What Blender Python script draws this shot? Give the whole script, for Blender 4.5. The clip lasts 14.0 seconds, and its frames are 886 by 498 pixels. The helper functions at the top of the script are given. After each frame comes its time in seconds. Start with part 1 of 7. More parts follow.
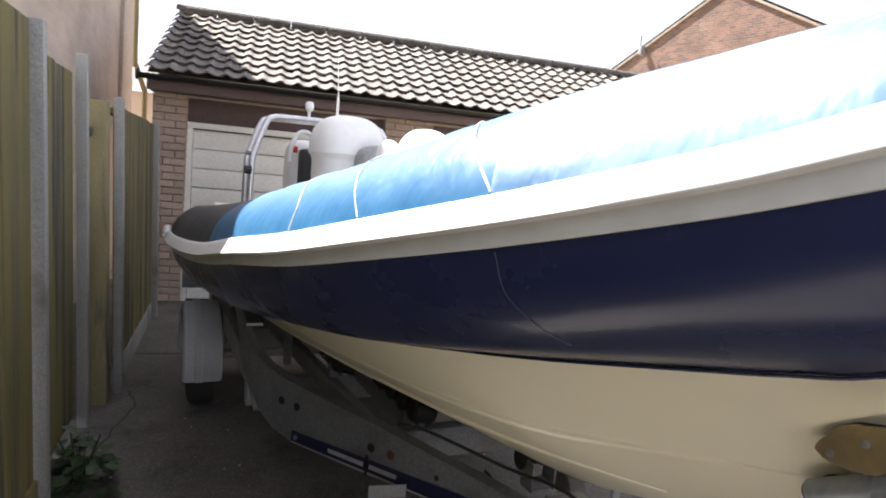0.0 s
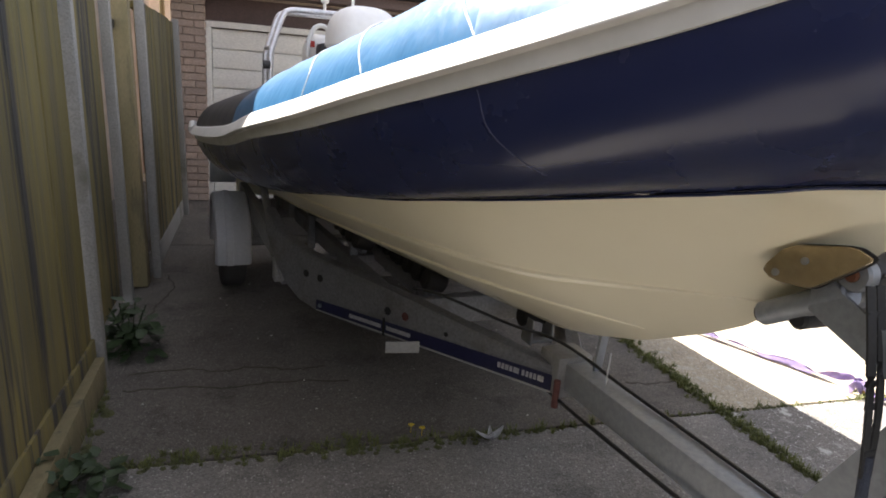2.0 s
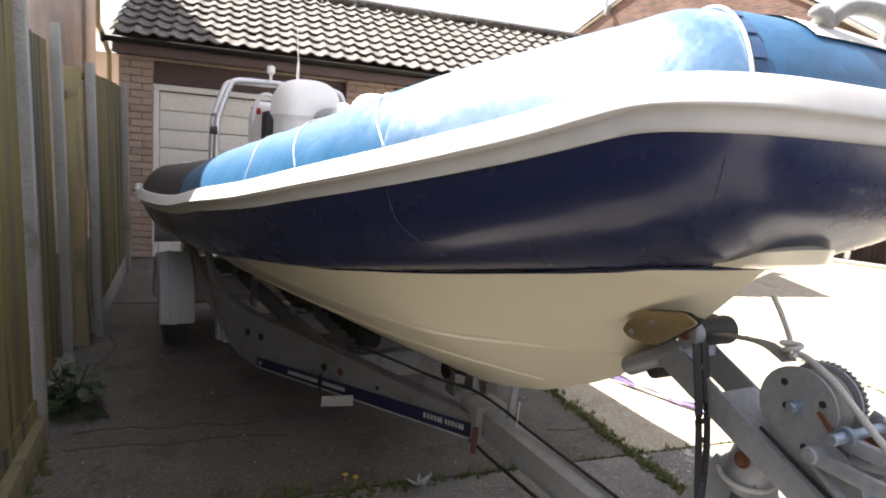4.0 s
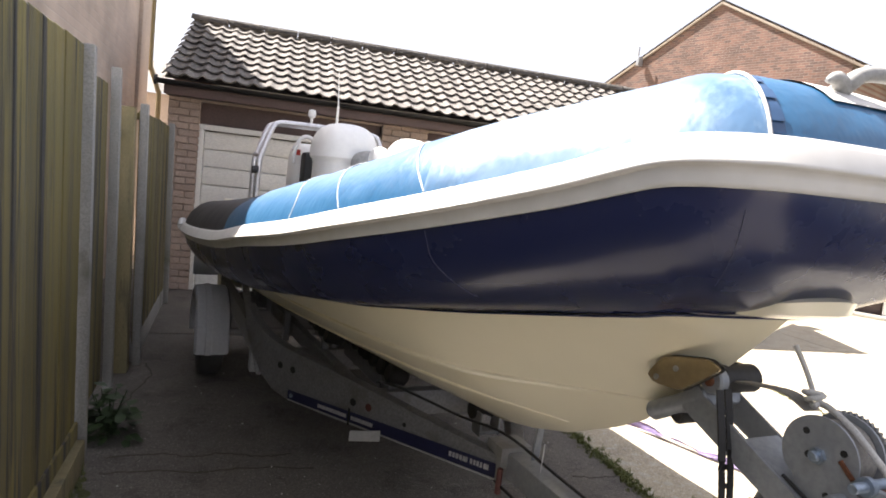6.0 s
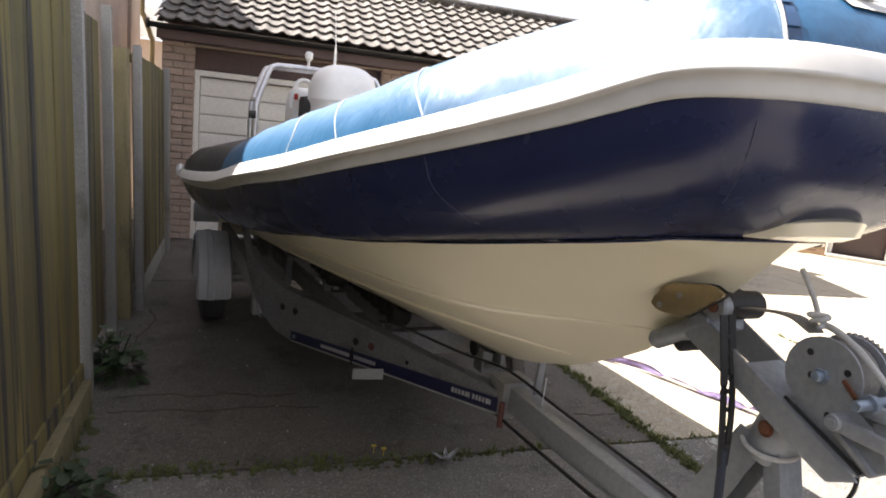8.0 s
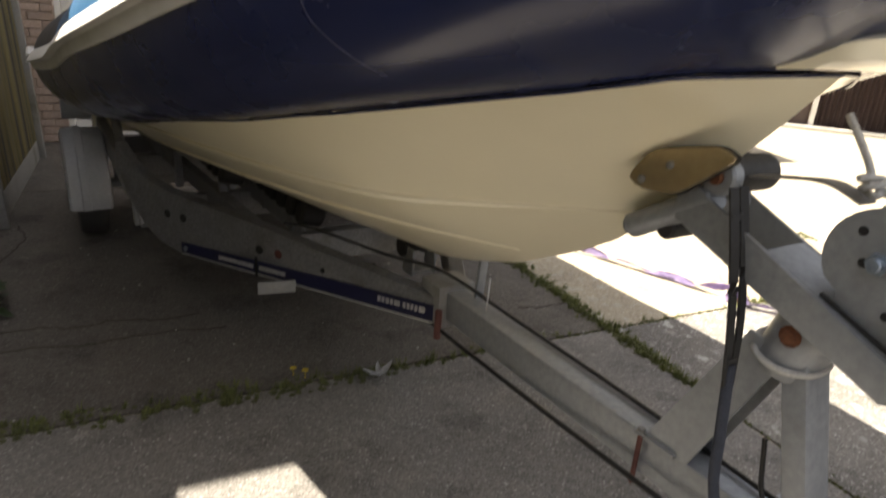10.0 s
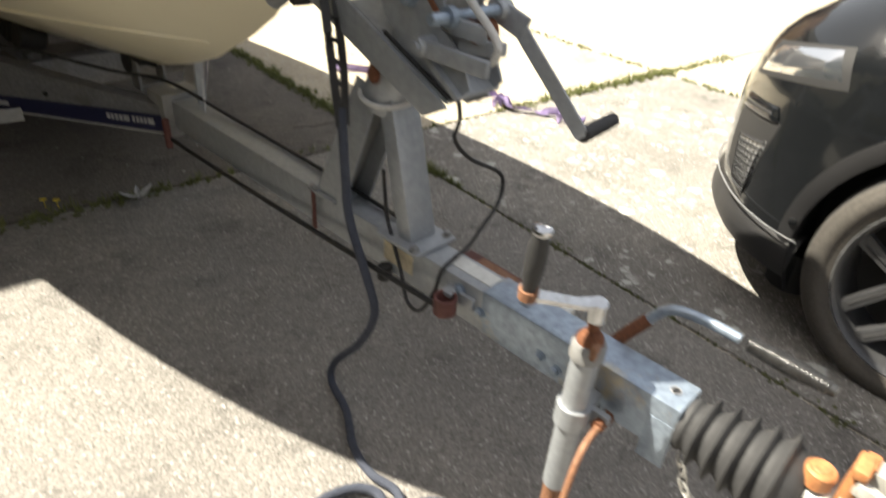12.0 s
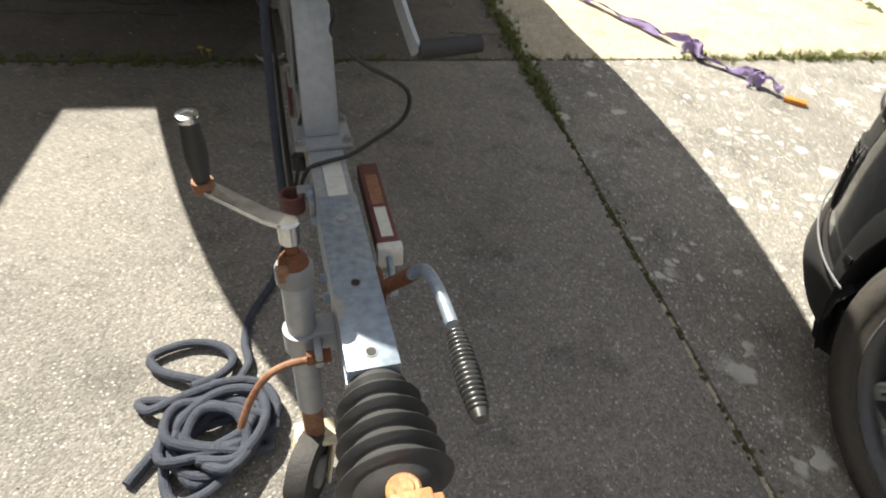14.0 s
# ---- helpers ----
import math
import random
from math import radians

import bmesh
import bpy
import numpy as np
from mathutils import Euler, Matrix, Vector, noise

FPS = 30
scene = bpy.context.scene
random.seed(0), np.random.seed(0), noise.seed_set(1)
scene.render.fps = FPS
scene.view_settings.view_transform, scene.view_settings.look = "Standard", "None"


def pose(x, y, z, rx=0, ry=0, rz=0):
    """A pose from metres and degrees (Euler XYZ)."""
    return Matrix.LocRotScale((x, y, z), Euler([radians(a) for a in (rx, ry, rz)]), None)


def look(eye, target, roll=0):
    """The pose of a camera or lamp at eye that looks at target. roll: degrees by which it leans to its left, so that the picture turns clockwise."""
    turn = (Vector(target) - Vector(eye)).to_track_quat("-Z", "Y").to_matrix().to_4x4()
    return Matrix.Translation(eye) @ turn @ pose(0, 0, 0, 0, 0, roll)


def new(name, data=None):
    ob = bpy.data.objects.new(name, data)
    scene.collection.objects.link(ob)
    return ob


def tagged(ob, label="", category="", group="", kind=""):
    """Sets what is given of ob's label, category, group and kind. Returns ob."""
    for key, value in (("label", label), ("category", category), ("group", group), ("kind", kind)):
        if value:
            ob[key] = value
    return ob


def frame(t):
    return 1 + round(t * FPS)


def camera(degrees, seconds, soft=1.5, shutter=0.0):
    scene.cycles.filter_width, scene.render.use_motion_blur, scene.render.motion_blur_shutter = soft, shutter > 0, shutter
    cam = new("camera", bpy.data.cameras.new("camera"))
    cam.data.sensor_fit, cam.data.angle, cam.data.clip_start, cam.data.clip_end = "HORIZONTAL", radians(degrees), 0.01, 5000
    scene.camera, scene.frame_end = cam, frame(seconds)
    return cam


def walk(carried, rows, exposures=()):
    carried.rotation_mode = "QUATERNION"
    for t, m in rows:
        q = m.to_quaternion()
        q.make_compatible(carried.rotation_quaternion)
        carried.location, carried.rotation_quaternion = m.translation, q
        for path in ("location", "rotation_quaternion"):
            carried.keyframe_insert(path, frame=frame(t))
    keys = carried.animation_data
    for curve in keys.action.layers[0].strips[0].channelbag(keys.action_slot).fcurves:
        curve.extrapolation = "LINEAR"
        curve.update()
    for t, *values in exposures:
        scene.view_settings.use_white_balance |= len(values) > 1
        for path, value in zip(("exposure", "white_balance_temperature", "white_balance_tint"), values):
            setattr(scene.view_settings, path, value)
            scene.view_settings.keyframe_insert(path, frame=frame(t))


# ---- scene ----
cam = camera(71.2, 14.0, soft=1.8, shutter=0.3)
PATH = [
    (0, (-1.251, 0.441, 1.515), (-0.394, 2.235, 1.297), 5.1),
    (0.5, (-1.278, 0.352, 1.521), (-0.484, 2.181, 1.362), 5.9),
    (1, (-1.277, 0.287, 1.518), (-0.495, 2.12, 1.347), 6.5),
    (1.5, (-1.284, 0.264, 1.463), (-0.531, 2.098, 1.195), 7.4),
    (1.70, (-1.275, 0.258, 1.432), (-0.528, 2.063, 1.002), 6.2),
    (2, (-1.256, 0.246, 1.407), (-0.474, 2.016, 0.901), 4.4),
    (2.5, (-1.252, 0.205, 1.425), (-0.446, 1.969, 0.937), 5.2),
    (3, (-1.248, 0.149, 1.467), (-0.366, 1.885, 1.01), 3.9),
    (3.5, (-1.277, 0.118, 1.507), (-0.136, 1.707, 1.088), 4.8),
    (4, (-1.292, -0.016, 1.52), (-0.359, 1.721, 1.187), 5.0),
    (4.2, (-1.262, -0.045, 1.525), (-0.351, 1.71, 1.23), 5.2),
    (6.5, (-1.358, -0.086, 1.529), (-0.515, 1.717, 1.331), 6.6),
    (7, (-1.352, -0.084, 1.532), (-0.524, 1.726, 1.342), 6.3),
    (7.5, (-1.358, -0.078, 1.518), (-0.544, 1.736, 1.299), 6.3),
    (7.7, (-1.352, -0.076, 1.493), (-0.529, 1.724, 1.206), 6.1),
    (9.8, (-1.087, 0.256, 1.37), (-0.063, 1.894, 0.849), 5.3),
    (10, (-1.073, 0.317, 1.341), (-0.052, 1.897, 0.66), 4.1),
    (10.20, (-1.056, 0.303, 1.319), (-0.114, 1.903, 0.576), 3.6),
    (10.5, (-1.025, 0.232, 1.307), (-0.092, 1.807, 0.503), 2.9),
    (11, (-0.976, 0.053, 1.312), (0.071, 1.556, 0.509), 4.9),
    (11.5, (-0.957, -0.044, 1.3), (0.29, 1.267, 0.447), 5.0),
    (11.70, (-0.933, -0.084, 1.290), (0.361, 1.184, 0.443), 4.8),
    (12, (-0.859, -0.173, 1.266), (0.385, 0.971, 0.197), 4.4),
    (12.5, (-0.633, -0.352, 1.208), (0.563, 0.667, -0.03), 5.2),
    (12.70, (-0.527, -0.377, 1.196), (0.682, 0.528, -0.115), 8.0),
    (13, (-0.379, -0.384, 1.192), (0.85, 0.448, -0.149), 12.1),
    (13.20, (-0.300, -0.388, 1.192), (0.864, 0.508, -0.166), 10.6),
    (13.5, (-0.208, -0.417, 1.193), (0.615, 0.738, -0.217), 8.4),
    (14, (-0.095, -0.554, 1.25), (0.373, 0.894, -0.048), 4.6),
]

# exposure of the phone camera, which settles darker while it faces the sky
EXPO = [(0.0, 2.18, 6170, 15), (1.5, 2.11, 6220, 15), (2.5, 2.06, 6220, 15), (4.0, 2.14, 6320, 16), (7.7, 1.96, 6320, 16), (9.8, 1.94, 6850, 13), (11.0, 2.02, 6750, 10), (11.5, 1.92, 6700, 9), (12.0, 1.80, 6700, 9), (12.5, 1.74, 6450, 9), (13.0, 1.56, 6100, 8), (13.5, 1.50, 6250, 8), (14.0, 1.44, 6600, 8)]
walk(cam, [(t, look(eye, target, roll)) for t, eye, target, roll in PATH], EXPO)

# ---- world and sun ----
SUN_DIR = Vector((0.40, -0.56, -1.0)).normalized()      # the way the light travels
elev = math.asin(-SUN_DIR.z)
azim = math.atan2(-SUN_DIR.x, -SUN_DIR.y)               # clockwise from +y
world = bpy.data.worlds.new("world")
scene.world = world
world.use_nodes = True
wn, wl = world.node_tree.nodes, world.node_tree.links
sky = wn.new("ShaderNodeTexSky")
sky.sky_type = "NISHITA"
sky.sun_disc = False
sky.sun_elevation, sky.sun_rotation = elev, azim
sky.air_density, sky.dust_density = 1.0, 5.0
haze = wn.new("ShaderNodeMix")                           # thin white summer haze over the whole sky
haze.data_type = "RGBA"
haze.inputs[0].default_value = 0.6
haze.inputs[7].default_value = (6.9, 6.95, 7.1, 1)
wl.new(sky.outputs[0], haze.inputs[6])
wl.new(haze.outputs[2], wn["Background"].inputs["Color"])
wn["Background"].inputs["Strength"].default_value = 0.050
sun = new("sun", bpy.data.lights.new("sun", "SUN"))
sun.data.energy, sun.data.angle, sun.data.color = 5.0, radians(0.55), (1.0, 0.94, 0.82)
sun.matrix_world = Matrix.Translation((0, 0, 20)) @ SUN_DIR.to_track_quat("-Z", "Y").to_matrix().to_4x4()

# the plot (fence, slabs, garages) lies turned against the trailer's axis
TURN = -6.5
PLOT = Matrix.Rotation(radians(TURN), 4, "Z")


# ---- materials ----
def surface(name, c1, c2=None, scale=6.0, rough=0.6, metal=0.0, bump=0.15, fine=60.0, stain=None, stain_scale=2.5,
            stain_at=0.55, stretch=(1, 1, 1), coat=0.0, vary=0.0, speck=None, speck_scale=90.0, spec=0.5, bump_dist=0.01, grain=1.0):
    m = bpy.data.materials.new(name)
    m.use_nodes = True
    nt = m.node_tree
    b = nt.nodes["Principled BSDF"]
    tc = nt.nodes.new("ShaderNodeTexCoord")
    mp = nt.nodes.new("ShaderNodeMapping")
    mp.inputs["Scale"].default_value = stretch
    oi_p = nt.nodes.new("ShaderNodeObjectInfo")
    shift = nt.nodes.new("ShaderNodeVectorMath")
    shift.operation = "ADD"
    nt.links.new(tc.outputs["Object"], shift.inputs[0])
    nt.links.new(oi_p.outputs["Location"], shift.inputs[1])
    nt.links.new(shift.outputs[0], mp.inputs["Vector"])
    c2 = c2 or tuple(v * 0.75 for v in c1)

    def noisy(s, detail=5.0, rg=0.6):
        n = nt.nodes.new("ShaderNodeTexNoise")
        n.inputs["Scale"].default_value = s
        n.inputs["Detail"].default_value = detail
        n.inputs["Roughness"].default_value = rg
        nt.links.new(mp.outputs[0], n.inputs["Vector"])
        return n

    def ramp(src, a, z):
        r = nt.nodes.new("ShaderNodeMapRange")
        r.inputs["From Min"].default_value, r.inputs["From Max"].default_value = a, z
        r.clamp = True
        nt.links.new(src, r.inputs["Value"])
        return r.outputs[0]

    def mix(fac, a, z):
        x = nt.nodes.new("ShaderNodeMix")
        x.data_type = "RGBA"
        for sock, v in ((0, fac), (6, a), (7, z)):
            if hasattr(v, "is_output"):
                nt.links.new(v, x.inputs[sock])
            else:
                x.inputs[sock].default_value = v if sock == 0 else (*v[:3], 1)
        return x.outputs[2]

    big, small = noisy(scale), noisy(fine, 3.0)
    col = mix(ramp(big.outputs[0], 0.3, 0.7), c1, c2)
    col = mix(ramp(small.outputs[0], 0.35, 0.75), col, tuple(v * (1 - 0.28 * grain) for v in c2))
    if stain:
        st = noisy(stain_scale, 6.0, 0.65)
        col = mix(ramp(st.outputs[0], stain_at, stain_at + 0.12), col, stain)
    if speck:
        vo = nt.nodes.new("ShaderNodeTexVoronoi")
        vo.inputs["Scale"].default_value = speck_scale
        nt.links.new(mp.outputs[0], vo.inputs["Vector"])
        col = mix(ramp(vo.outputs["Distance"], 0.28, 0.12), col, speck)
    if vary:
        oi = nt.nodes.new("ShaderNodeObjectInfo")
        hs = nt.nodes.new("ShaderNodeHueSaturation")
        nt.links.new(col, hs.inputs["Color"])
        r = nt.nodes.new("ShaderNodeMapRange")
        r.inputs["To Min"].default_value, r.inputs["To Max"].default_value = 1 - vary, 1 + vary
        nt.links.new(oi.outputs["Random"], r.inputs["Value"])
        nt.links.new(r.outputs[0], hs.inputs["Value"])
        col = hs.outputs[0]
    nt.links.new(col, b.inputs["Base Color"])
    rr = nt.nodes.new("ShaderNodeMapRange")
    rr.inputs["To Min"].default_value, rr.inputs["To Max"].default_value = max(0.02, rough - 0.12), min(1.0, rough + 0.12)
    nt.links.new(big.outputs[0], rr.inputs["Value"])
    nt.links.new(rr.outputs[0], b.inputs["Roughness"])
    b.inputs["Metallic"].default_value = metal
    b.inputs["Coat Weight"].default_value = coat
    b.inputs["Specular IOR Level"].default_value = spec
    if bump:
        bp = nt.nodes.new("ShaderNodeBump")
        bp.inputs["Strength"].default_value = bump
        bp.inputs["Distance"].default_value = bump_dist
        ad = nt.nodes.new("ShaderNodeMath")
        ad.operation = "ADD"
        nt.links.new(big.outputs[0], ad.inputs[0])
        nt.links.new(small.outputs[0], ad.inputs[1])
        nt.links.new(ad.outputs[0], bp.inputs["Height"])
        nt.links.new(bp.outputs[0], b.inputs["Normal"])
    return m


def brickwork(name, c1, c2, mortar, axis="x", scale=1.0):
    """Far brick walls: courses of 75 mm, bricks of 225 mm with their joints."""
    m = bpy.data.materials.new(name)
    m.use_nodes = True
    nt = m.node_tree
    b = nt.nodes["Principled BSDF"]
    tc = nt.nodes.new("ShaderNodeTexCoord")
    sp = nt.nodes.new("ShaderNodeSeparateXYZ")
    cb = nt.nodes.new("ShaderNodeCombineXYZ")
    nt.links.new(tc.outputs["Object"], sp.inputs[0])
    nt.links.new(sp.outputs[0 if axis == "x" else 1], cb.inputs[0])
    nt.links.new(sp.outputs[2], cb.inputs[1])
    br = nt.nodes.new("ShaderNodeTexBrick")
    br.inputs["Color1"].default_value = (*c1, 1)
    br.inputs["Color2"].default_value = (*c2, 1)
    br.inputs["Mortar"].default_value = (*mortar, 1)
    br.inputs["Scale"].default_value = scale
    br.inputs["Mortar Size"].default_value = 0.006
    br.inputs["Mortar Smooth"].default_value = 0.2
    br.inputs["Bias"].default_value = -0.1
    br.inputs["Brick Width"].default_value = 0.225
    br.inputs["Row Height"].default_value = 0.075
    nt.links.new(cb.outputs[0], br.inputs["Vector"])
    no = nt.nodes.new("ShaderNodeTexNoise")
    no.inputs["Scale"].default_value = 1.3
    no.inputs["Detail"].default_value = 6
    nt.links.new(tc.outputs["Object"], no.inputs["Vector"])
    hs = nt.nodes.new("ShaderNodeHueSaturation")
    mr = nt.nodes.new("ShaderNodeMapRange")
    mr.inputs["From Min"].default_value, mr.inputs["From Max"].default_value = 0.3, 0.7
    mr.inputs["To Min"].default_value, mr.inputs["To Max"].default_value = 0.75, 1.2
    nt.links.new(no.outputs[0], mr.inputs["Value"])
    nt.links.new(mr.outputs[0], hs.inputs["Value"])
    nt.links.new(br.outputs["Color"], hs.inputs["Color"])
    nt.links.new(hs.outputs[0], b.inputs["Base Color"])
    b.inputs["Roughness"].default_value = 0.88
    bp = nt.nodes.new("ShaderNodeBump")
    bp.inputs["Strength"].default_value = 0.5
    bp.inputs["Distance"].default_value = 0.006
    bp.invert = True
    nt.links.new(br.outputs["Fac"], bp.inputs["Height"])
    nt.links.new(bp.outputs[0], b.inputs["Normal"])
    return m


def glassy(name, tint, rough=0.05):
    m = bpy.data.materials.new(name)
    m.use_nodes = True
    b = m.node_tree.nodes["Principled BSDF"]
    b.inputs["Base Color"].default_value = (*tint, 1)
    b.inputs["Roughness"].default_value = rough
    b.inputs["Transmission Weight"].default_value = 0.6
    b.inputs["IOR"].default_value = 1.45
    return m


def concrete_mat(name, c1, c2, dark, pale, pale_at, blur=0.07, lichen=0.0, stones=1.0):
    """Worn exposed-aggregate concrete: broad stains, blotches, stones of two sizes."""
    m = bpy.data.materials.new(name)
    m.use_nodes = True
    nt = m.node_tree
    b = nt.nodes["Principled BSDF"]
    tc = nt.nodes.new("ShaderNodeTexCoord")

    def noisy(s, d, r=0.6):
        n = nt.nodes.new("ShaderNodeTexNoise")
        n.inputs["Scale"].default_value, n.inputs["Detail"].default_value, n.inputs["Roughness"].default_value = s, d, r
        nt.links.new(tc.outputs["Object"], n.inputs["Vector"])
        return n.outputs[0]

    def ramp(src, a, z, lo=0.0, hi=1.0):
        r = nt.nodes.new("ShaderNodeMapRange")
        r.clamp = True
        for k, v in zip(("From Min", "From Max", "To Min", "To Max"), (a, z, lo, hi)):
            r.inputs[k].default_value = v
        nt.links.new(src, r.inputs["Value"])
        return r.outputs[0]

    def mix(fac, a, z, blend="MIX"):
        x = nt.nodes.new("ShaderNodeMix")
        x.data_type, x.blend_type = "RGBA", blend
        for sock, v in ((0, fac), (6, a), (7, z)):
            if hasattr(v, "is_output"):
                nt.links.new(v, x.inputs[sock])
            else:
                x.inputs[sock].default_value = v if sock == 0 else (*v[:3], 1)
        return x.outputs[2]

    col = mix(ramp(noisy(1.1, 7, 0.65), 0.38, 0.64), c1, c2)
    col = mix(ramp(noisy(3.7, 8, 0.7), 0.52, 0.66, 0, 0.75), col, dark)
    col = mix(ramp(noisy(9.0, 6, 0.62), pale_at, pale_at + blur, 0, 0.85), col, pale)
    grit = []
    for sc, amt in ((120.0, 0.36), (230.0, 0.40)):
        vo = nt.nodes.new("ShaderNodeTexVoronoi")
        vo.inputs["Scale"].default_value = sc
        nt.links.new(tc.outputs["Object"], vo.inputs["Vector"])
        sp = nt.nodes.new("ShaderNodeSeparateColor")
        nt.links.new(vo.outputs["Color"], sp.inputs[0])
        tone = nt.nodes.new("ShaderNodeCombineColor")
        k = ramp(sp.outputs[0], 0.0, 1.0, 0.42, 1.50)
        for i in range(3):
            nt.links.new(k, tone.inputs[i])
        col = mix(amt, col, tone.outputs[0], "MULTIPLY")
        # a few bright stones
        edge = nt.nodes.new("ShaderNodeMath")
        edge.operation = "MULTIPLY"
        nt.links.new(ramp(sp.outputs[1], 0.92, 0.965), edge.inputs[0])
        nt.links.new(ramp(vo.outputs["Distance"], 0.55, 0.35), edge.inputs[1])
        thin = nt.nodes.new("ShaderNodeMath")
        thin.operation = "MULTIPLY"
        nt.links.new(edge.outputs[0], thin.inputs[0])
        thin.inputs[1].default_value = stones
        col = mix(thin.outputs[0], col, (0.56, 0.545, 0.51))
        grit.append(vo.outputs["Distance"])
    if lichen:
        # flat round lichen patches, in loose colonies, with ragged rims
        warp = nt.nodes.new("ShaderNodeTexNoise")
        warp.inputs["Scale"].default_value, warp.inputs["Detail"].default_value = 26.0, 3.0
        nt.links.new(tc.outputs["Object"], warp.inputs["Vector"])
        bent = nt.nodes.new("ShaderNodeVectorMath")
        bent.operation = "MULTIPLY_ADD"
        nt.links.new(warp.outputs["Color"], bent.inputs[0])
        bent.inputs[1].default_value = (0.035, 0.035, 0.035)
        nt.links.new(tc.outputs["Object"], bent.inputs[2])
        for sc, colony in ((10.0, 1.3), (21.0, 2.1)):
            vo = nt.nodes.new("ShaderNodeTexVoronoi")
            vo.inputs["Scale"].default_value = sc
            nt.links.new(bent.outputs[0], vo.inputs["Vector"])
            sp = nt.nodes.new("ShaderNodeSeparateColor")
            nt.links.new(vo.outputs["Color"], sp.inputs[0])
            mask = nt.nodes.new("ShaderNodeMath")
            mask.operation = "MULTIPLY"
            nt.links.new(ramp(vo.outputs["Distance"], 0.46, 0.38), mask.inputs[0])
            nt.links.new(ramp(sp.outputs[2], 0.56, 0.62), mask.inputs[1])
            both = nt.nodes.new("ShaderNodeMath")
            both.operation = "MULTIPLY"
            nt.links.new(mask.outputs[0], both.inputs[0])
            nt.links.new(ramp(noisy(colony, 3, 0.5), 0.47, 0.54, 0, lichen), both.inputs[1])
            col = mix(both.outputs[0], col, (0.47, 0.47, 0.435))
    hs = nt.nodes.new("ShaderNodeHueSaturation")
    oi = nt.nodes.new("ShaderNodeObjectInfo")
    nt.links.new(ramp(oi.outputs["Random"], 0, 1, 0.93, 1.07), hs.inputs["Value"])
    nt.links.new(col, hs.inputs["Color"])
    nt.links.new(hs.outputs[0], b.inputs["Base Color"])
    b.inputs["Roughness"].default_value = 0.92
    bp = nt.nodes.new("ShaderNodeBump")
    bp.inputs["Strength"].default_value, bp.inputs["Distance"].default_value = 0.6, 0.006
    ad = nt.nodes.new("ShaderNodeMath")
    ad.operation = "SUBTRACT"
    nt.links.new(noisy(30, 6, 0.7), ad.inputs[0])
    nt.links.new(grit[0], ad.inputs[1])
    nt.links.new(ad.outputs[0], bp.inputs["Height"])
    nt.links.new(bp.outputs[0], b.inputs["Normal"])
    return m


M = {}
M["concrete"] = concrete_mat("concrete", (0.226, 0.211, 0.191), (0.168, 0.158, 0.144), (0.10, 0.094, 0.086), (0.31, 0.296, 0.268), 0.64, stones=0.6)
# same concrete, darkened: the shade under the boat is put into its colour
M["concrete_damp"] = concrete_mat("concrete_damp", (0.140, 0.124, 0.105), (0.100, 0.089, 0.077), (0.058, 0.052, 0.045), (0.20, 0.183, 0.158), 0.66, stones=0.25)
M["concrete_lichen"] = concrete_mat("concrete_lichen", (0.225, 0.212, 0.190), (0.162, 0.152, 0.137), (0.10, 0.094, 0.086), (0.31, 0.30, 0.275), 0.60, 0.05, 0.95)
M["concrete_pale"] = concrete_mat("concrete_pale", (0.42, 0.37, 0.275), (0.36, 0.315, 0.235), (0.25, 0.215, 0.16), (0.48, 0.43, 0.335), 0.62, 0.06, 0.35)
M["lichen"] = surface("lichen", (0.52, 0.50, 0.45), (0.43, 0.42, 0.38), 9, 0.95, bump=0.4)
M["soil"] = surface("soil", (0.07, 0.06, 0.045), (0.05, 0.045, 0.03), 8, 0.95, bump=0.6)
M["moss"] = surface("moss", (0.11, 0.115, 0.035), (0.075, 0.08, 0.032), 25, 0.95, bump=0.8, fine=200)
M["leaf"] = surface("leaf", (0.040, 0.070, 0.020), (0.026, 0.046, 0.016), 20, 0.6, bump=0.2)
M["galv_side"] = surface("galv_side", (0.33, 0.33, 0.335), (0.26, 0.26, 0.265), 10, 0.7, metal=0.1, bump=0.2, fine=90, stain=(0.19, 0.18, 0.17), stain_scale=4, stain_at=0.56)
M["verge"] = surface("verge", (0.33, 0.28, 0.22), (0.25, 0.21, 0.17), 6, 0.9, bump=0.4)
M["grass"] = surface("grass", (0.19, 0.20, 0.055), (0.13, 0.15, 0.045), 25, 0.75, bump=0.1)
M["fence_wood"] = surface("fence_wood", (0.085, 0.080, 0.068), (0.225, 0.180, 0.045), 1.1, 0.92, bump=0.5, fine=20, stretch=(7, 7, 0.5), stain=(0.040, 0.038, 0.034), stain_scale=1.6, stain_at=0.49, vary=0.16)
M["old_post"] = surface("old_post", (0.30, 0.24, 0.13), (0.22, 0.19, 0.10), 4, 0.85, bump=0.5, stretch=(5, 5, 0.6), stain=(0.1, 0.09, 0.06))
M["post_concrete"] = surface("post_concrete", (0.345, 0.335, 0.315), (0.28, 0.272, 0.255), 5, 0.9, bump=0.4, fine=120, stain=(0.16, 0.155, 0.125), stain_at=0.6)
M["render"] = brickwork("render", (0.52, 0.43, 0.36), (0.465, 0.38, 0.32), (0.50, 0.43, 0.375), "y")
M["house_brick"] = brickwork("house_brick", (0.165, 0.092, 0.070), (0.078, 0.053, 0.048), (0.20, 0.165, 0.135), "y")
M["yard_brick"] = brickwork("yard_brick", (0.54, 0.36, 0.20), (0.28, 0.155, 0.10), (0.50, 0.42, 0.32), "x")
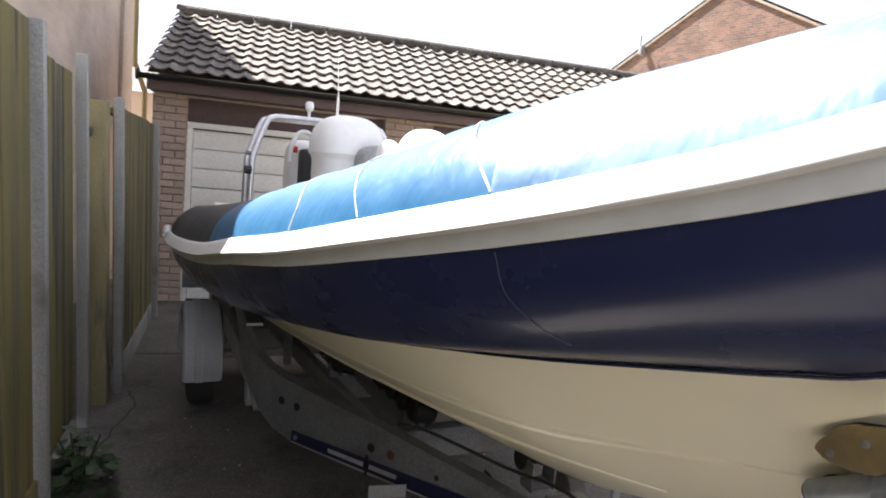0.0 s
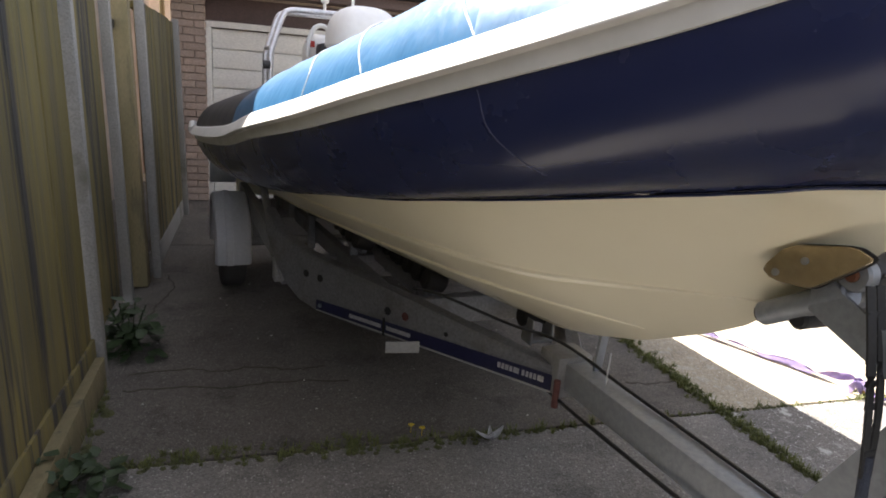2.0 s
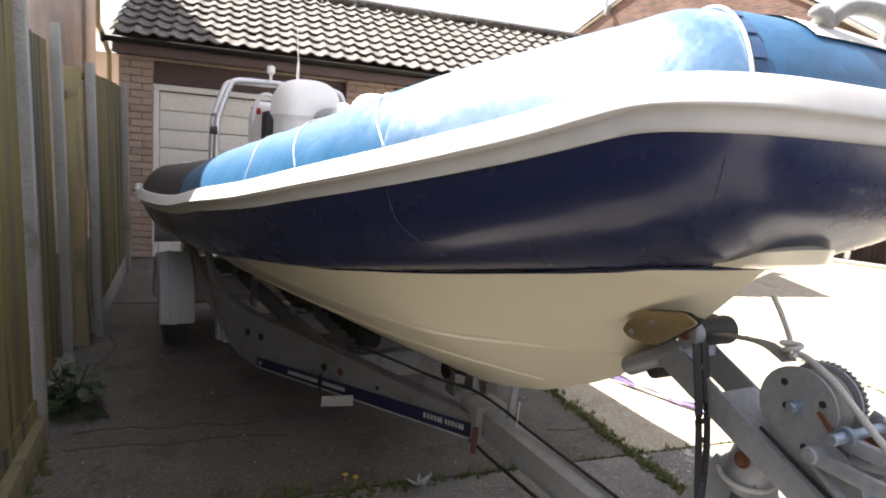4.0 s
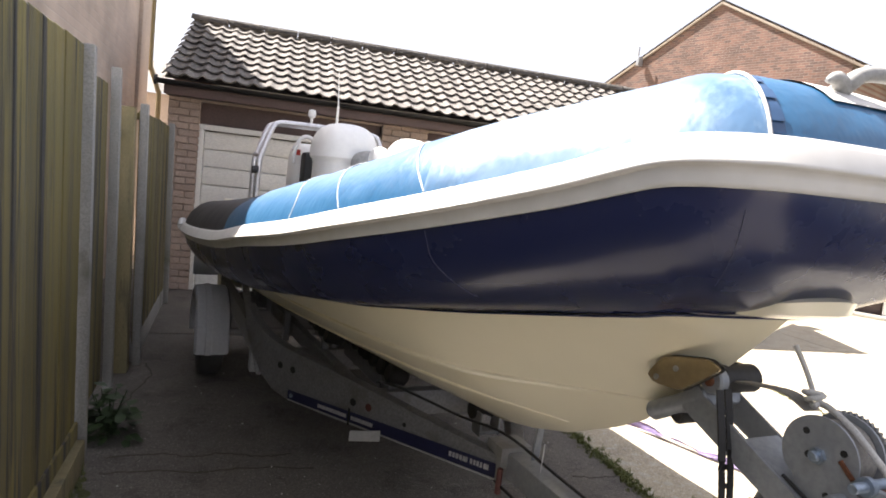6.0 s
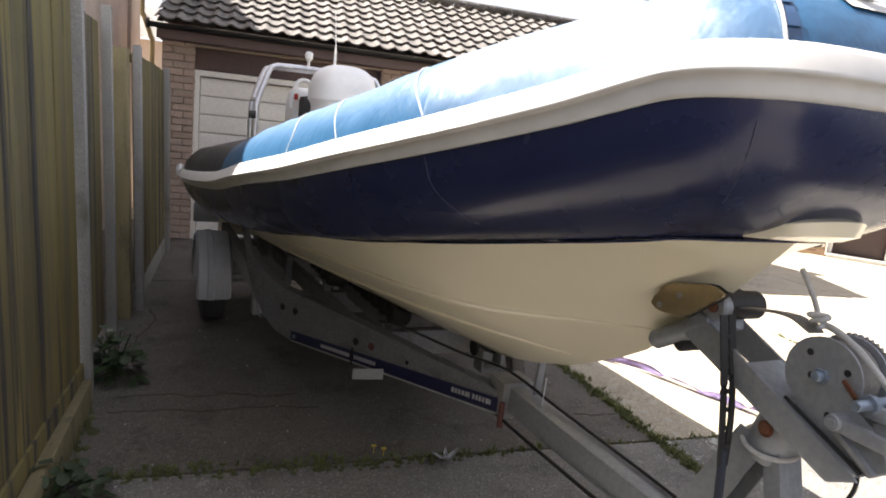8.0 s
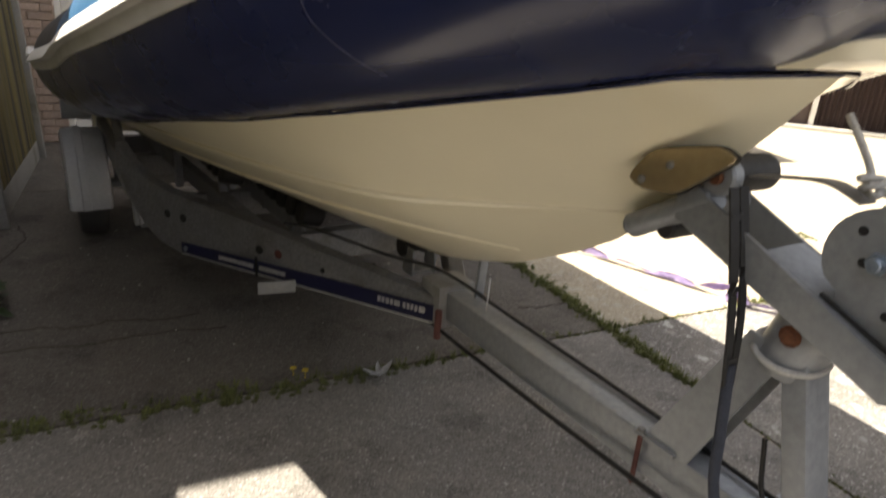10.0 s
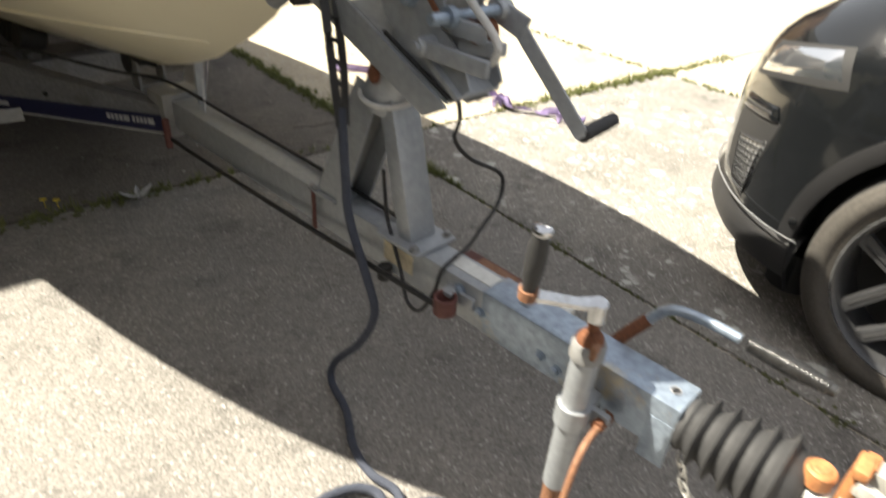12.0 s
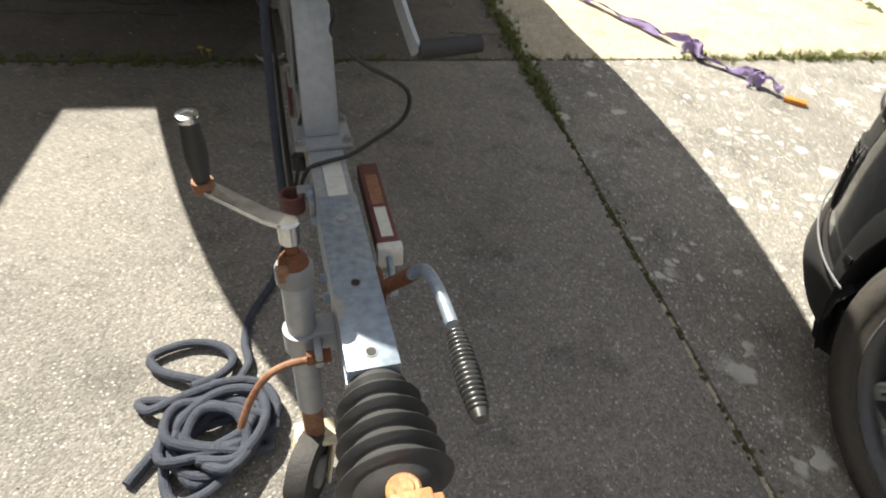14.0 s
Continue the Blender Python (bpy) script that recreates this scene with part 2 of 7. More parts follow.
M["brick"] = surface("brick", (0.46, 0.36, 0.295), (0.385, 0.295, 0.245), 9, 0.9, bump=0.4, vary=0.10)
M["mortar"] = surface("mortar", (0.42, 0.34, 0.285), (0.36, 0.295, 0.245), 20, 0.95, bump=0.3)
M["tile"] = surface("tile", (0.195, 0.180, 0.163), (0.132, 0.122, 0.113), 8, 0.92, bump=0.5, fine=70, stain=(0.36, 0.345, 0.30), stain_scale=16, stain_at=0.57, vary=0.20)
M["fascia"] = surface("fascia", (0.115, 0.072, 0.064), (0.09, 0.058, 0.052), 3, 0.55, bump=0.15)
M["gutter"] = surface("gutter", (0.02, 0.02, 0.02), (0.03, 0.03, 0.03), 4, 0.45, bump=0.05)
M["door_white"] = surface("door_white", (0.86, 0.84, 0.79), (0.79, 0.77, 0.72), 1.8, 0.55, bump=0.12, stretch=(0.6, 1, 3), stain=(0.50, 0.46, 0.40), stain_at=0.66)
M["lockup_brick"] = brickwork("lockup_brick", (0.40, 0.27, 0.165), (0.21, 0.12, 0.08), (0.37, 0.32, 0.25), "x", 1.35)
M["door_brown"] = surface("door_brown", (0.074, 0.044, 0.039), (0.058, 0.035, 0.031), 2, 0.5, bump=0.1)
M["white_paint"] = surface("white_paint", (0.74, 0.73, 0.70), (0.64, 0.63, 0.60), 3, 0.5, bump=0.08, grain=0.4)
M["grey_roof"] = surface("grey_roof", (0.42, 0.40, 0.38), (0.36, 0.34, 0.32), 3, 0.8)
M["wall_plain"] = surface("wall_plain", (0.52, 0.43, 0.355), (0.46, 0.385, 0.32), 3, 0.85)
M["tube_blue"] = surface("tube_blue", (0.012, 0.085, 0.190), (0.018, 0.105, 0.225), 3.2, 0.46, bump=0.25, fine=9, spec=0.5, bump_dist=0.03, stretch=(1, 1, 0.45), stain=(0.05, 0.16, 0.27), stain_scale=5, stain_at=0.62, coat=0.25, grain=0.3)
# bow stretch: sun glare put into a paler, mottled base colour and stronger gloss
M["tube_faded"] = surface("tube_faded", (0.028, 0.105, 0.225), (0.050, 0.150, 0.285), 3.6, 0.44, bump=0.3, fine=9, spec=1.0, bump_dist=0.03, stretch=(1, 1, 0.45), stain=(0.17, 0.28, 0.40), stain_scale=6, stain_at=0.56, coat=1.0, grain=0.3)
for key, cr in (("tube_blue", 0.36), ("tube_faded", 0.32)):
    M[key].node_tree.nodes["Principled BSDF"].inputs["Coat Roughness"].default_value = cr
M["tube_navy"] = surface("tube_navy", (0.012, 0.018, 0.060), (0.015, 0.021, 0.070), 3, 0.27, spec=0.5, bump=0.05, fine=10, bump_dist=0.02, stain=(0.022, 0.026, 0.060), stain_scale=3, stain_at=0.6, coat=0.1, grain=0.3)
M["tube_black"] = surface("tube_black", (0.022, 0.022, 0.026), (0.03, 0.03, 0.034), 5, 0.55, bump=0.15, fine=14)
M["navy_seam"] = surface("navy_seam", (0.06, 0.065, 0.12), (0.05, 0.055, 0.10), 9, 0.5, bump=0.0)
M["patch_blue"] = surface("patch_blue", (0.016, 0.06, 0.15), (0.02, 0.07, 0.17), 5, 0.45, bump=0.15, fine=14, coat=0.4)
M["strake"] = surface("strake", (0.62, 0.61, 0.58), (0.57, 0.56, 0.53), 3, 0.42, bump=0.03, fine=12, stain=(0.49, 0.47, 0.42), stain_scale=3, stain_at=0.66, grain=0.2)
M["gelcoat"] = surface("gelcoat", (0.90, 0.84, 0.64), (0.87, 0.80, 0.60), 1.2, 0.30, bump=0.0, fine=2.5, coat=0.5, grain=0.1)
M["deck_white"] = surface("deck_white", (0.82, 0.82, 0.80), (0.78, 0.78, 0.76), 2, 0.35, bump=0.01, fine=20, grain=0.1)
M["grey_cushion"] = surface("grey_cushion", (0.35, 0.35, 0.34), (0.30, 0.30, 0.29), 5, 0.6, bump=0.1)
M["steel"] = surface("steel", (0.62, 0.63, 0.65), (0.54, 0.55, 0.57), 8, 0.22, metal=1.0, bump=0.03)
M["bar_steel"] = surface("bar_steel", (0.80, 0.80, 0.83), (0.72, 0.72, 0.75), 8, 0.34, metal=0.75, bump=0.02)
M["galv"] = surface("galv", (0.375, 0.395, 0.415), (0.315, 0.333, 0.352), 7, 0.46, metal=0.4, bump=0.05, fine=60, stain=(0.255, 0.262, 0.268), stain_scale=4, stain_at=0.58, grain=0.4)
M["galv_dull"] = surface("galv_dull", (0.28, 0.28, 0.275), (0.23, 0.23, 0.226), 7, 0.6, metal=0.2, bump=0.08, fine=70, stain=(0.19, 0.18, 0.165), stain_scale=4, stain_at=0.60, grain=0.4)
M["zinc"] = surface("zinc", (0.37, 0.44, 0.52), (0.29, 0.35, 0.43), 9, 0.40, metal=0.6, bump=0.05, fine=60, stain=(0.43, 0.375, 0.27), stain_scale=7, stain_at=0.58)
M["spring_steel"] = surface("spring_steel", (0.13, 0.13, 0.13), (0.08, 0.08, 0.08), 20, 0.32, metal=0.8, bump=0.03)
M["rust"] = surface("rust", (0.20, 0.075, 0.03), (0.13, 0.048, 0.022), 30, 0.85, bump=0.4, fine=150)
M["rust_light"] = surface("rust_light", (0.29, 0.15, 0.085), (0.20, 0.09, 0.045), 25, 0.7, bump=0.3, fine=120)
M["rust_brown"] = surface("rust_brown", (0.13, 0.045, 0.035), (0.10, 0.035, 0.03), 25, 0.7, bump=0.2)
M["orange"] = surface("orange", (0.50, 0.225, 0.085), (0.37, 0.15, 0.06), 18, 0.55, bump=0.2, fine=90)
M["rubber"] = surface("rubber", (0.020, 0.020, 0.021), (0.030, 0.030, 0.030), 9, 0.62, bump=0.12, fine=90)
M["bellows"] = surface("bellows", (0.030, 0.030, 0.031), (0.043, 0.043, 0.044), 7, 0.6, bump=0.1, fine=70)
M["tyre"] = surface("tyre", (0.035, 0.034, 0.033), (0.05, 0.048, 0.046), 6, 0.75, bump=0.2, fine=100)
M["tyre_dusty"] = surface("tyre_dusty", (0.072, 0.064, 0.054), (0.055, 0.050, 0.043), 5, 0.85, bump=0.05, fine=100, stain=(0.040, 0.037, 0.034), stain_scale=4, stain_at=0.55)
M["guard"] = surface("guard", (0.80, 0.81, 0.83), (0.73, 0.74, 0.76), 2, 0.42, bump=0.015, stain=(0.52, 0.52, 0.53), stain_at=0.66, grain=0.25)
M["decal_blue"] = surface("decal_blue", (0.024, 0.026, 0.085), (0.032, 0.034, 0.10), 5, 0.45, bump=0.03)
M["decal_white"] = surface("decal_white", (0.70, 0.70, 0.70), (0.60, 0.60, 0.61), 9, 0.5, bump=0.03)
M["label_silver"] = surface("label_silver", (0.66, 0.66, 0.62), (0.58, 0.58, 0.55), 12, 0.4, metal=0.2, bump=0.05, grain=0.5)
M["label_cream"] = surface("label_cream", (0.62, 0.54, 0.38), (0.52, 0.45, 0.32), 12, 0.6, bump=0.05)
M["cast_pale"] = surface("cast_pale", (0.50, 0.485, 0.44), (0.41, 0.40, 0.365), 14, 0.55, metal=0.2, bump=0.08, stain=(0.34, 0.30, 0.25), stain_scale=12, stain_at=0.58, grain=0.5)
M["pad"] = surface("pad", (0.52, 0.405, 0.24), (0.43, 0.33, 0.19), 6, 0.25, metal=0.65, bump=0.03, stain=(0.22, 0.16, 0.11), stain_scale=9, stain_at=0.62, grain=0.4)
M["roller_black"] = surface("roller_black", (0.02, 0.019, 0.019), (0.03, 0.028, 0.027), 8, 0.6, bump=0.15)
M["rope_blue"] = surface("rope_blue", (0.062, 0.072, 0.098), (0.045, 0.052, 0.075), 40, 0.85, bump=0.6, fine=300)
M["rope_white"] = surface("rope_white", (0.70, 0.69, 0.66), (0.60, 0.59, 0.56), 40, 0.85, bump=0.5, fine=300)
M["cable"] = surface("cable", (0.014, 0.014, 0.015), (0.02, 0.02, 0.021), 10, 0.5, bump=0.05)
M["strap_grey"] = surface("strap_grey", (0.30, 0.28, 0.25), (0.22, 0.205, 0.185), 20, 0.85, bump=0.3, fine=220)
M["strap_purple"] = surface("strap_purple", (0.19, 0.12, 0.34), (0.40, 0.33, 0.53), 16, 0.8, bump=0.3, fine=200)
M["strap_orange"] = surface("strap_orange", (0.60, 0.24, 0.03), (0.45, 0.17, 0.03), 16, 0.6, bump=0.1)
M["brass"] = surface("brass", (0.58, 0.38, 0.12), (0.48, 0.30, 0.09), 14, 0.35, metal=0.9, bump=0.05)
M["chain"] = surface("chain", (0.68, 0.67, 0.64), (0.58, 0.57, 0.54), 20, 0.32, metal=0.7, bump=0.05)
M["car_black"] = surface("car_black", (0.006, 0.007, 0.008), (0.008, 0.009, 0.010), 3, 0.16, bump=0.0, spec=0.35, coat=0.45, grain=0.2)
M["car_trim"] = surface("car_trim", (0.015, 0.015, 0.016), (0.020, 0.020, 0.021), 5, 0.5, bump=0.02, fine=150)
M["car_silver"] = surface("car_silver", (0.45, 0.46, 0.47), (0.40, 0.41, 0.42), 5, 0.3, metal=0.7, bump=0.02)
M["rim_grey"] = surface("rim_grey", (0.072, 0.073, 0.076), (0.056, 0.057, 0.060), 5, 0.34, metal=0.4, bump=0.03, stain=(0.09, 0.085, 0.08), stain_scale=5, stain_at=0.66, grain=0.4)
M["rim_dark"] = surface("rim_dark", (0.012, 0.012, 0.013), (0.02, 0.02, 0.02), 5, 0.7, bump=0.05)
M["lamp_glass"] = glassy("lamp_glass", (0.10, 0.11, 0.12))
M["car_glass"] = glassy("car_glass", (0.06, 0.075, 0.08))
M["red_plastic"] = surface("red_plastic", (0.50, 0.04, 0.02), (0.42, 0.03, 0.02), 8, 0.4, bump=0.03)
M["yellow"] = surface("yellow", (0.75, 0.55, 0.03), (0.65, 0.45, 0.03), 20, 0.7, bump=0.1)


# ---- mesh helpers ----
def V(*a):
    return Vector(a)


def finish(bm, mat, name, sharp=35):
    bmesh.ops.recalc_face_normals(bm, faces=bm.faces[:])
    for f in bm.faces:
        f.smooth = True
    lim = radians(sharp)
    for e in bm.edges:
        e.smooth = len(e.link_faces) == 2 and e.calc_face_angle(3.2) < lim
    me = bpy.data.meshes.new(name)
    bm.to_mesh(me)
    bm.free()
    for k in (mat if isinstance(mat, (list, tuple)) else [mat]):
        me.materials.append(M[k])
    return me


def part(name, bm, mat, parent=None, label="", m=None, sharp=35):
    ob = new(name, finish(bm, mat, name, sharp))
    if parent is not None:
        ob.parent = parent
    if m is not None:
        ob.matrix_basis = m
    return tagged(ob, label)


def piece(name, me, parent, m):
    ob = new(name, me)
    ob.parent = parent
    ob.matrix_basis = m
    return ob


def thing(name, label, category, group="", kind="", at=None):
    return_ob = new(name)
    return_ob.empty_display_size = 0.1
    if at is not None:
        return_ob.matrix_basis = at
    return tagged(return_ob, label, category, group, kind)


def B():
    return bmesh.new()


def box(bm, c, s, bevel=0.0, m=None, seg=2):
    r = bmesh.ops.create_cube(bm, size=1.0)
    vs = r["verts"]
    mat = Matrix.Translation(c) @ Matrix.Diagonal((*s, 1))
    if m is not None:
        mat = m @ mat
    bmesh.ops.transform(bm, matrix=mat, verts=vs)
    if bevel:
        es = {e for v in vs for e in v.link_edges}
        bmesh.ops.bevel(bm, geom=list(es), offset=bevel, segments=seg, affect="EDGES", profile=0.6)
    return bm


def frame_of(p0, p1, up=(0, 0, 1)):
    z = (Vector(p1) - Vector(p0)).normalized()
    u = Vector(up)
    if abs(z.dot(u)) > 0.98:
        u = Vector((0, 1, 0)) if abs(z.y) < 0.9 else Vector((1, 0, 0))
    x = u.cross(z).normalized()
    y = z.cross(x)
    return Matrix(((x.x, y.x, z.x, p0[0]), (x.y, y.y, z.y, p0[1]), (x.z, y.z, z.z, p0[2]), (0, 0, 0, 1)))


def beam(bm, p0, p1, w, h, bevel=0.004, up=(0, 0, 1)):
    """A bar of w across and h upright from p0 to p1."""
    f = frame_of(p0, p1, up)
    n = (Vector(p1) - Vector(p0)).length
    return box(bm, (0, 0, n / 2), (w, h, n), bevel, f)


def lathe(bm, prof, m=None, seg=24, cap=True):
    """Turns (radius, height) about z."""
    rings = []
    for r, z in prof:
        rings.append([bm.verts.new((r * math.cos(2 * math.pi * k / seg), r * math.sin(2 * math.pi * k / seg), z)) for k in range(seg)])
    for a, b in zip(rings, rings[1:]):
        for k in range(seg):
            bm.faces.new((a[k], a[(k + 1) % seg], b[(k + 1) % seg], b[k]))
    if cap:
        for r in (rings[0], rings[-1]):
            try:
                bm.faces.new(r)
            except ValueError:
                pass
    if m is not None:
        bmesh.ops.transform(bm, matrix=m, verts=[v for r in rings for v in r])
    return bm


def rod(bm, p0, p1, r0, r1=None, seg=16, bev=0.0):
    n = (Vector(p1) - Vector(p0)).length
    r1 = r0 if r1 is None else r1
    prof = [(r0, 0), (r1, n)] if not bev else [(r0 - bev, 0), (r0, bev), (r1, n - bev), (r1 - bev, n)]
    return lathe(bm, prof, frame_of(p0, p1), seg)


def spline(pts, n=6, closed=False):
    pts = [Vector(p) for p in pts]
    out = []
    k = len(pts)
    for i in range(k if closed else k - 1):
        p1, p2 = pts[i], pts[(i + 1) % k]
        p0 = pts[i - 1] if (i or closed) else p1 * 2 - p2
        p3 = pts[(i + 2) % k] if (closed or i + 2 < k) else p2 * 2 - p1
        for j in range(n):
            t = j / n
            out.append(0.5 * (2 * p1 + (p2 - p0) * t + (2 * p0 - 5 * p1 + 4 * p2 - p3) * t * t + (3 * p1 - p0 - 3 * p2 + p3) * t ** 3))
    if not closed:
        out.append(pts[-1])
    return out


def sweep(bm, pts, r, seg=8, flat=None, closed=False):
    """A round (or flat: w, h) section along a line of points."""
    n = len(pts)
    rings, ref = [], Vector((0, 0, 1))
    for i, p in enumerate(pts):
        a, b = pts[i - 1] if (i or closed) else p, pts[(i + 1) % n] if (closed or i + 1 < n) else p
        t = (b - a).normalized()
        if abs(t.dot(ref)) > 0.97:
            ref = Vector((0, 1, 0)) if abs(t.y) < 0.9 else Vector((1, 0, 0))
        x = ref.cross(t).normalized()
        y = t.cross(x)
        ref = y if flat is None else ref
        rr = r[i] if isinstance(r, (list, tuple)) else r
        if flat:
            w, h = flat
            rings.append([bm.verts.new(p + x * (sx * w / 2) + y * (sy * h / 2)) for sx, sy in ((-1, -1), (1, -1), (1, 1), (-1, 1))])
        else:
            rings.append([bm.verts.new(p + x * (rr * math.cos(2 * math.pi * k / seg)) + y * (rr * math.sin(2 * math.pi * k / seg))) for k in range(seg)])
    s = len(rings[0])
    pairs = list(zip(rings, rings[1:])) + ([(rings[-1], rings[0])] if closed else [])
    for a, b in pairs:
        for k in range(s):
            bm.faces.new((a[k], a[(k + 1) % s], b[(k + 1) % s], b[k]))
    if not closed:
        bm.faces.new(rings[0])
        bm.faces.new(rings[-1])
    return bm


def prism(bm, pts, d, m=None, bevel=0.0):
    """An outline in the local xy plane, made d thick along local z."""
    lo = [bm.verts.new((x, y, 0)) for x, y in pts]
    hi = [bm.verts.new((x, y, d)) for x, y in pts]
    n = len(pts)
    fs = [bm.faces.new(lo), bm.faces.new(hi)]
    for k in range(n):
        fs.append(bm.faces.new((lo[k], lo[(k + 1) % n], hi[(k + 1) % n], hi[k])))
    if bevel:
        es = {e for v in lo + hi for e in v.link_edges}
        r = bmesh.ops.bevel(bm, geom=list(es), offset=bevel, segments=2, affect="EDGES", profile=0.6)
        vs = {v for f in bm.faces for v in f.verts} if len(bm.verts) == 0 else None
    if m is not None:
        bmesh.ops.transform(bm, matrix=m, verts=bm.verts[:])
    return bm


def side_plate(pts, x0, x1, bevel=0.0):
    """An outline in (y, z), extruded from x0 to x1."""
    m = Matrix(((0, 0, 1, x0), (1, 0, 0, 0), (0, 1, 0, 0), (0, 0, 0, 1)))
    return prism(B(), pts, x1 - x0, m, bevel)


def grid(bm, rows, wrap=False):
    vs = [[bm.verts.new(p) for p in r] for r in rows]
    for a, b in zip(vs, vs[1:]):
        k = len(a)
        for i in range(k if wrap else k - 1):
            bm.faces.new((a[i], a[(i + 1) % k], b[(i + 1) % k], b[i]))
    return vs


def lerp(t, xs, ys):
    return float(np.interp(t, xs, ys))


def bolt(parent, p, axis, r=0.009, h=0.008, mat="zinc", name="bolt"):
    bm = B()
    f = frame_of(p, Vector(p) + Vector(axis))
    lathe(bm, [(r * 1.5, 0), (r * 1.5, 0.002)], f, 14)
    lathe(bm, [(r, 0.002), (r, h), (r * 0.8, h + 0.0015)], f, 6)
    return part(name, bm, mat, parent)


# ---- the large structure, in the plot's own directions ----
def setting(name, bm, mat, label, category, m=PLOT):
    ob = part(name, bm, mat, None, label, m)
    return tagged(ob, category=category, kind="structure")


ground = setting("ground", box(B(), (0, 0, -0.28), (900, 900, 0.5)), "soil", "dark soil under the concrete yard", "ground")


def opening_wall(bm, x0, x1, y0, y1, z1, holes):
    """A wall along x with doorways (xa, xb, top) through it."""
    x = x0
    for a, b, top in holes:
        box(bm, ((x + a) / 2, (y0 + y1) / 2, z1 / 2), (a - x, y1 - y0, z1))
        box(bm, ((a + b) / 2, (y0 + y1) / 2, (z1 + top) / 2), (b - a, y1 - y0, z1 - top))
        x = b
    box(bm, ((x + x1) / 2, (y0 + y1) / 2, z1 / 2), (x1 - x, y1 - y0, z1))
    return bm


# row of three garages under one tiled roof, a little askew to the slabs; x along the front, y away from the yard
GAR = Matrix.Translation((-1.358, 7.16, 0)) @ Matrix.Rotation(radians(-10.1), 4, "Z")
GX0, GX1, GY, EAVE, RIDGE_Y, RIDGE_Z = 0.03, 7.48, 0.33, 2.285, 1.85, 3.27
DOORS = [(0.35, 2.40), (2.95, 5.00), (5.28, 7.17)]
DTOP, BACK = 1.83, 3.7
garage = thing("garage", "row of brick garages under a tiled pitched roof", "garage", kind="structure", at=GAR)
bm = opening_wall(B(), GX0, GX1, GY + 0.015, GY + 0.22, EAVE - 0.05, [(a, b, DTOP + 0.30) for a, b in DOORS])
box(bm, (GX0 + 0.11, 1.95, EAVE / 2 - 0.03), (0.22, 2.8, EAVE - 0.06))
box(bm, (GX1 - 0.11, 1.95, EAVE / 2 - 0.03), (0.22, 2.8, EAVE - 0.06))
box(bm, ((GX0 + GX1) / 2, BACK - 0.35, EAVE / 2 - 0.03), (GX1 - GX0, 0.22, EAVE - 0.06))
part("wall", bm, "mortar", garage)
for gx in (GX0 + 0.01, GX1 - 0.22):
    m_g = Matrix(((0, 0, 1, gx), (1, 0, 0, 0), (0, 1, 0, 0), (0, 0, 0, 1)))
    part("gable", prism(B(), [(GY + 0.01, EAVE - 0.05), (BACK - 0.35, EAVE - 0.05), (RIDGE_Y, RIDGE_Z - 0.14)], 0.21, m_g), "yard_brick", garage)
# boarding under the tiles, both slopes
bm = B()
grid(bm, [[(GX0 - 0.01, 0.05, EAVE + 0.02), (GX1 + 0.02, 0.05, EAVE + 0.02)], [(GX0 - 0.01, RIDGE_Y, RIDGE_Z - 0.03), (GX1 + 0.02, RIDGE_Y, RIDGE_Z - 0.03)], [(GX0 - 0.01, BACK, EAVE + 0.02), (GX1 + 0.02, BACK, EAVE + 0.02)]])
bmesh.ops.solidify(bm, geom=bm.faces[:], thickness=0.04)
roof_garage = part("roof", bm, "tile", garage)
part("fascia", box(B(), ((GX0 + GX1) / 2, 0.07, EAVE - 0.075), (GX1 - GX0 + 0.02, 0.03, 0.13), 0.004), "fascia", garage, "dark brown timber fascia")
part("soffit", box(B(), ((GX0 + GX1) / 2, 0.21, EAVE - 0.125), (GX1 - GX0 + 0.02, 0.26, 0.02)), "fascia", garage)
bm = B()
rows = []
for x in (GX0 - 0.09, GX1 + 0.06):
    rows.append([(x, 0.0 + 0.05 * math.cos(a), EAVE + 0.0 + 0.05 * math.sin(a)) for a in [math.pi * (1 + k / 8) for k in range(9)]])
grid(bm, rows)
bmesh.ops.solidify(bm, geom=bm.faces[:], thickness=0.006)
rod(bm, (GX0 - 0.095, 0.0, EAVE - 0.015), (GX0 - 0.07, 0.0, EAVE - 0.015), 0.052, seg=18)
part("gutter", bm, "gutter", garage, "black half-round gutter")
part("downpipe", sweep(B(), spline([V(GX1 + 0.03, 0.0, EAVE - 0.05), V(GX1 + 0.03, 0.02, EAVE - 0.15), V(GX1 + 0.035, 0.24, EAVE - 0.34), V(GX1 + 0.035, 0.29, EAVE - 0.5), V(GX1 + 0.035, 0.29, 0.02)], 6), 0.034, 12), "gutter", garage, "black plastic downpipe")
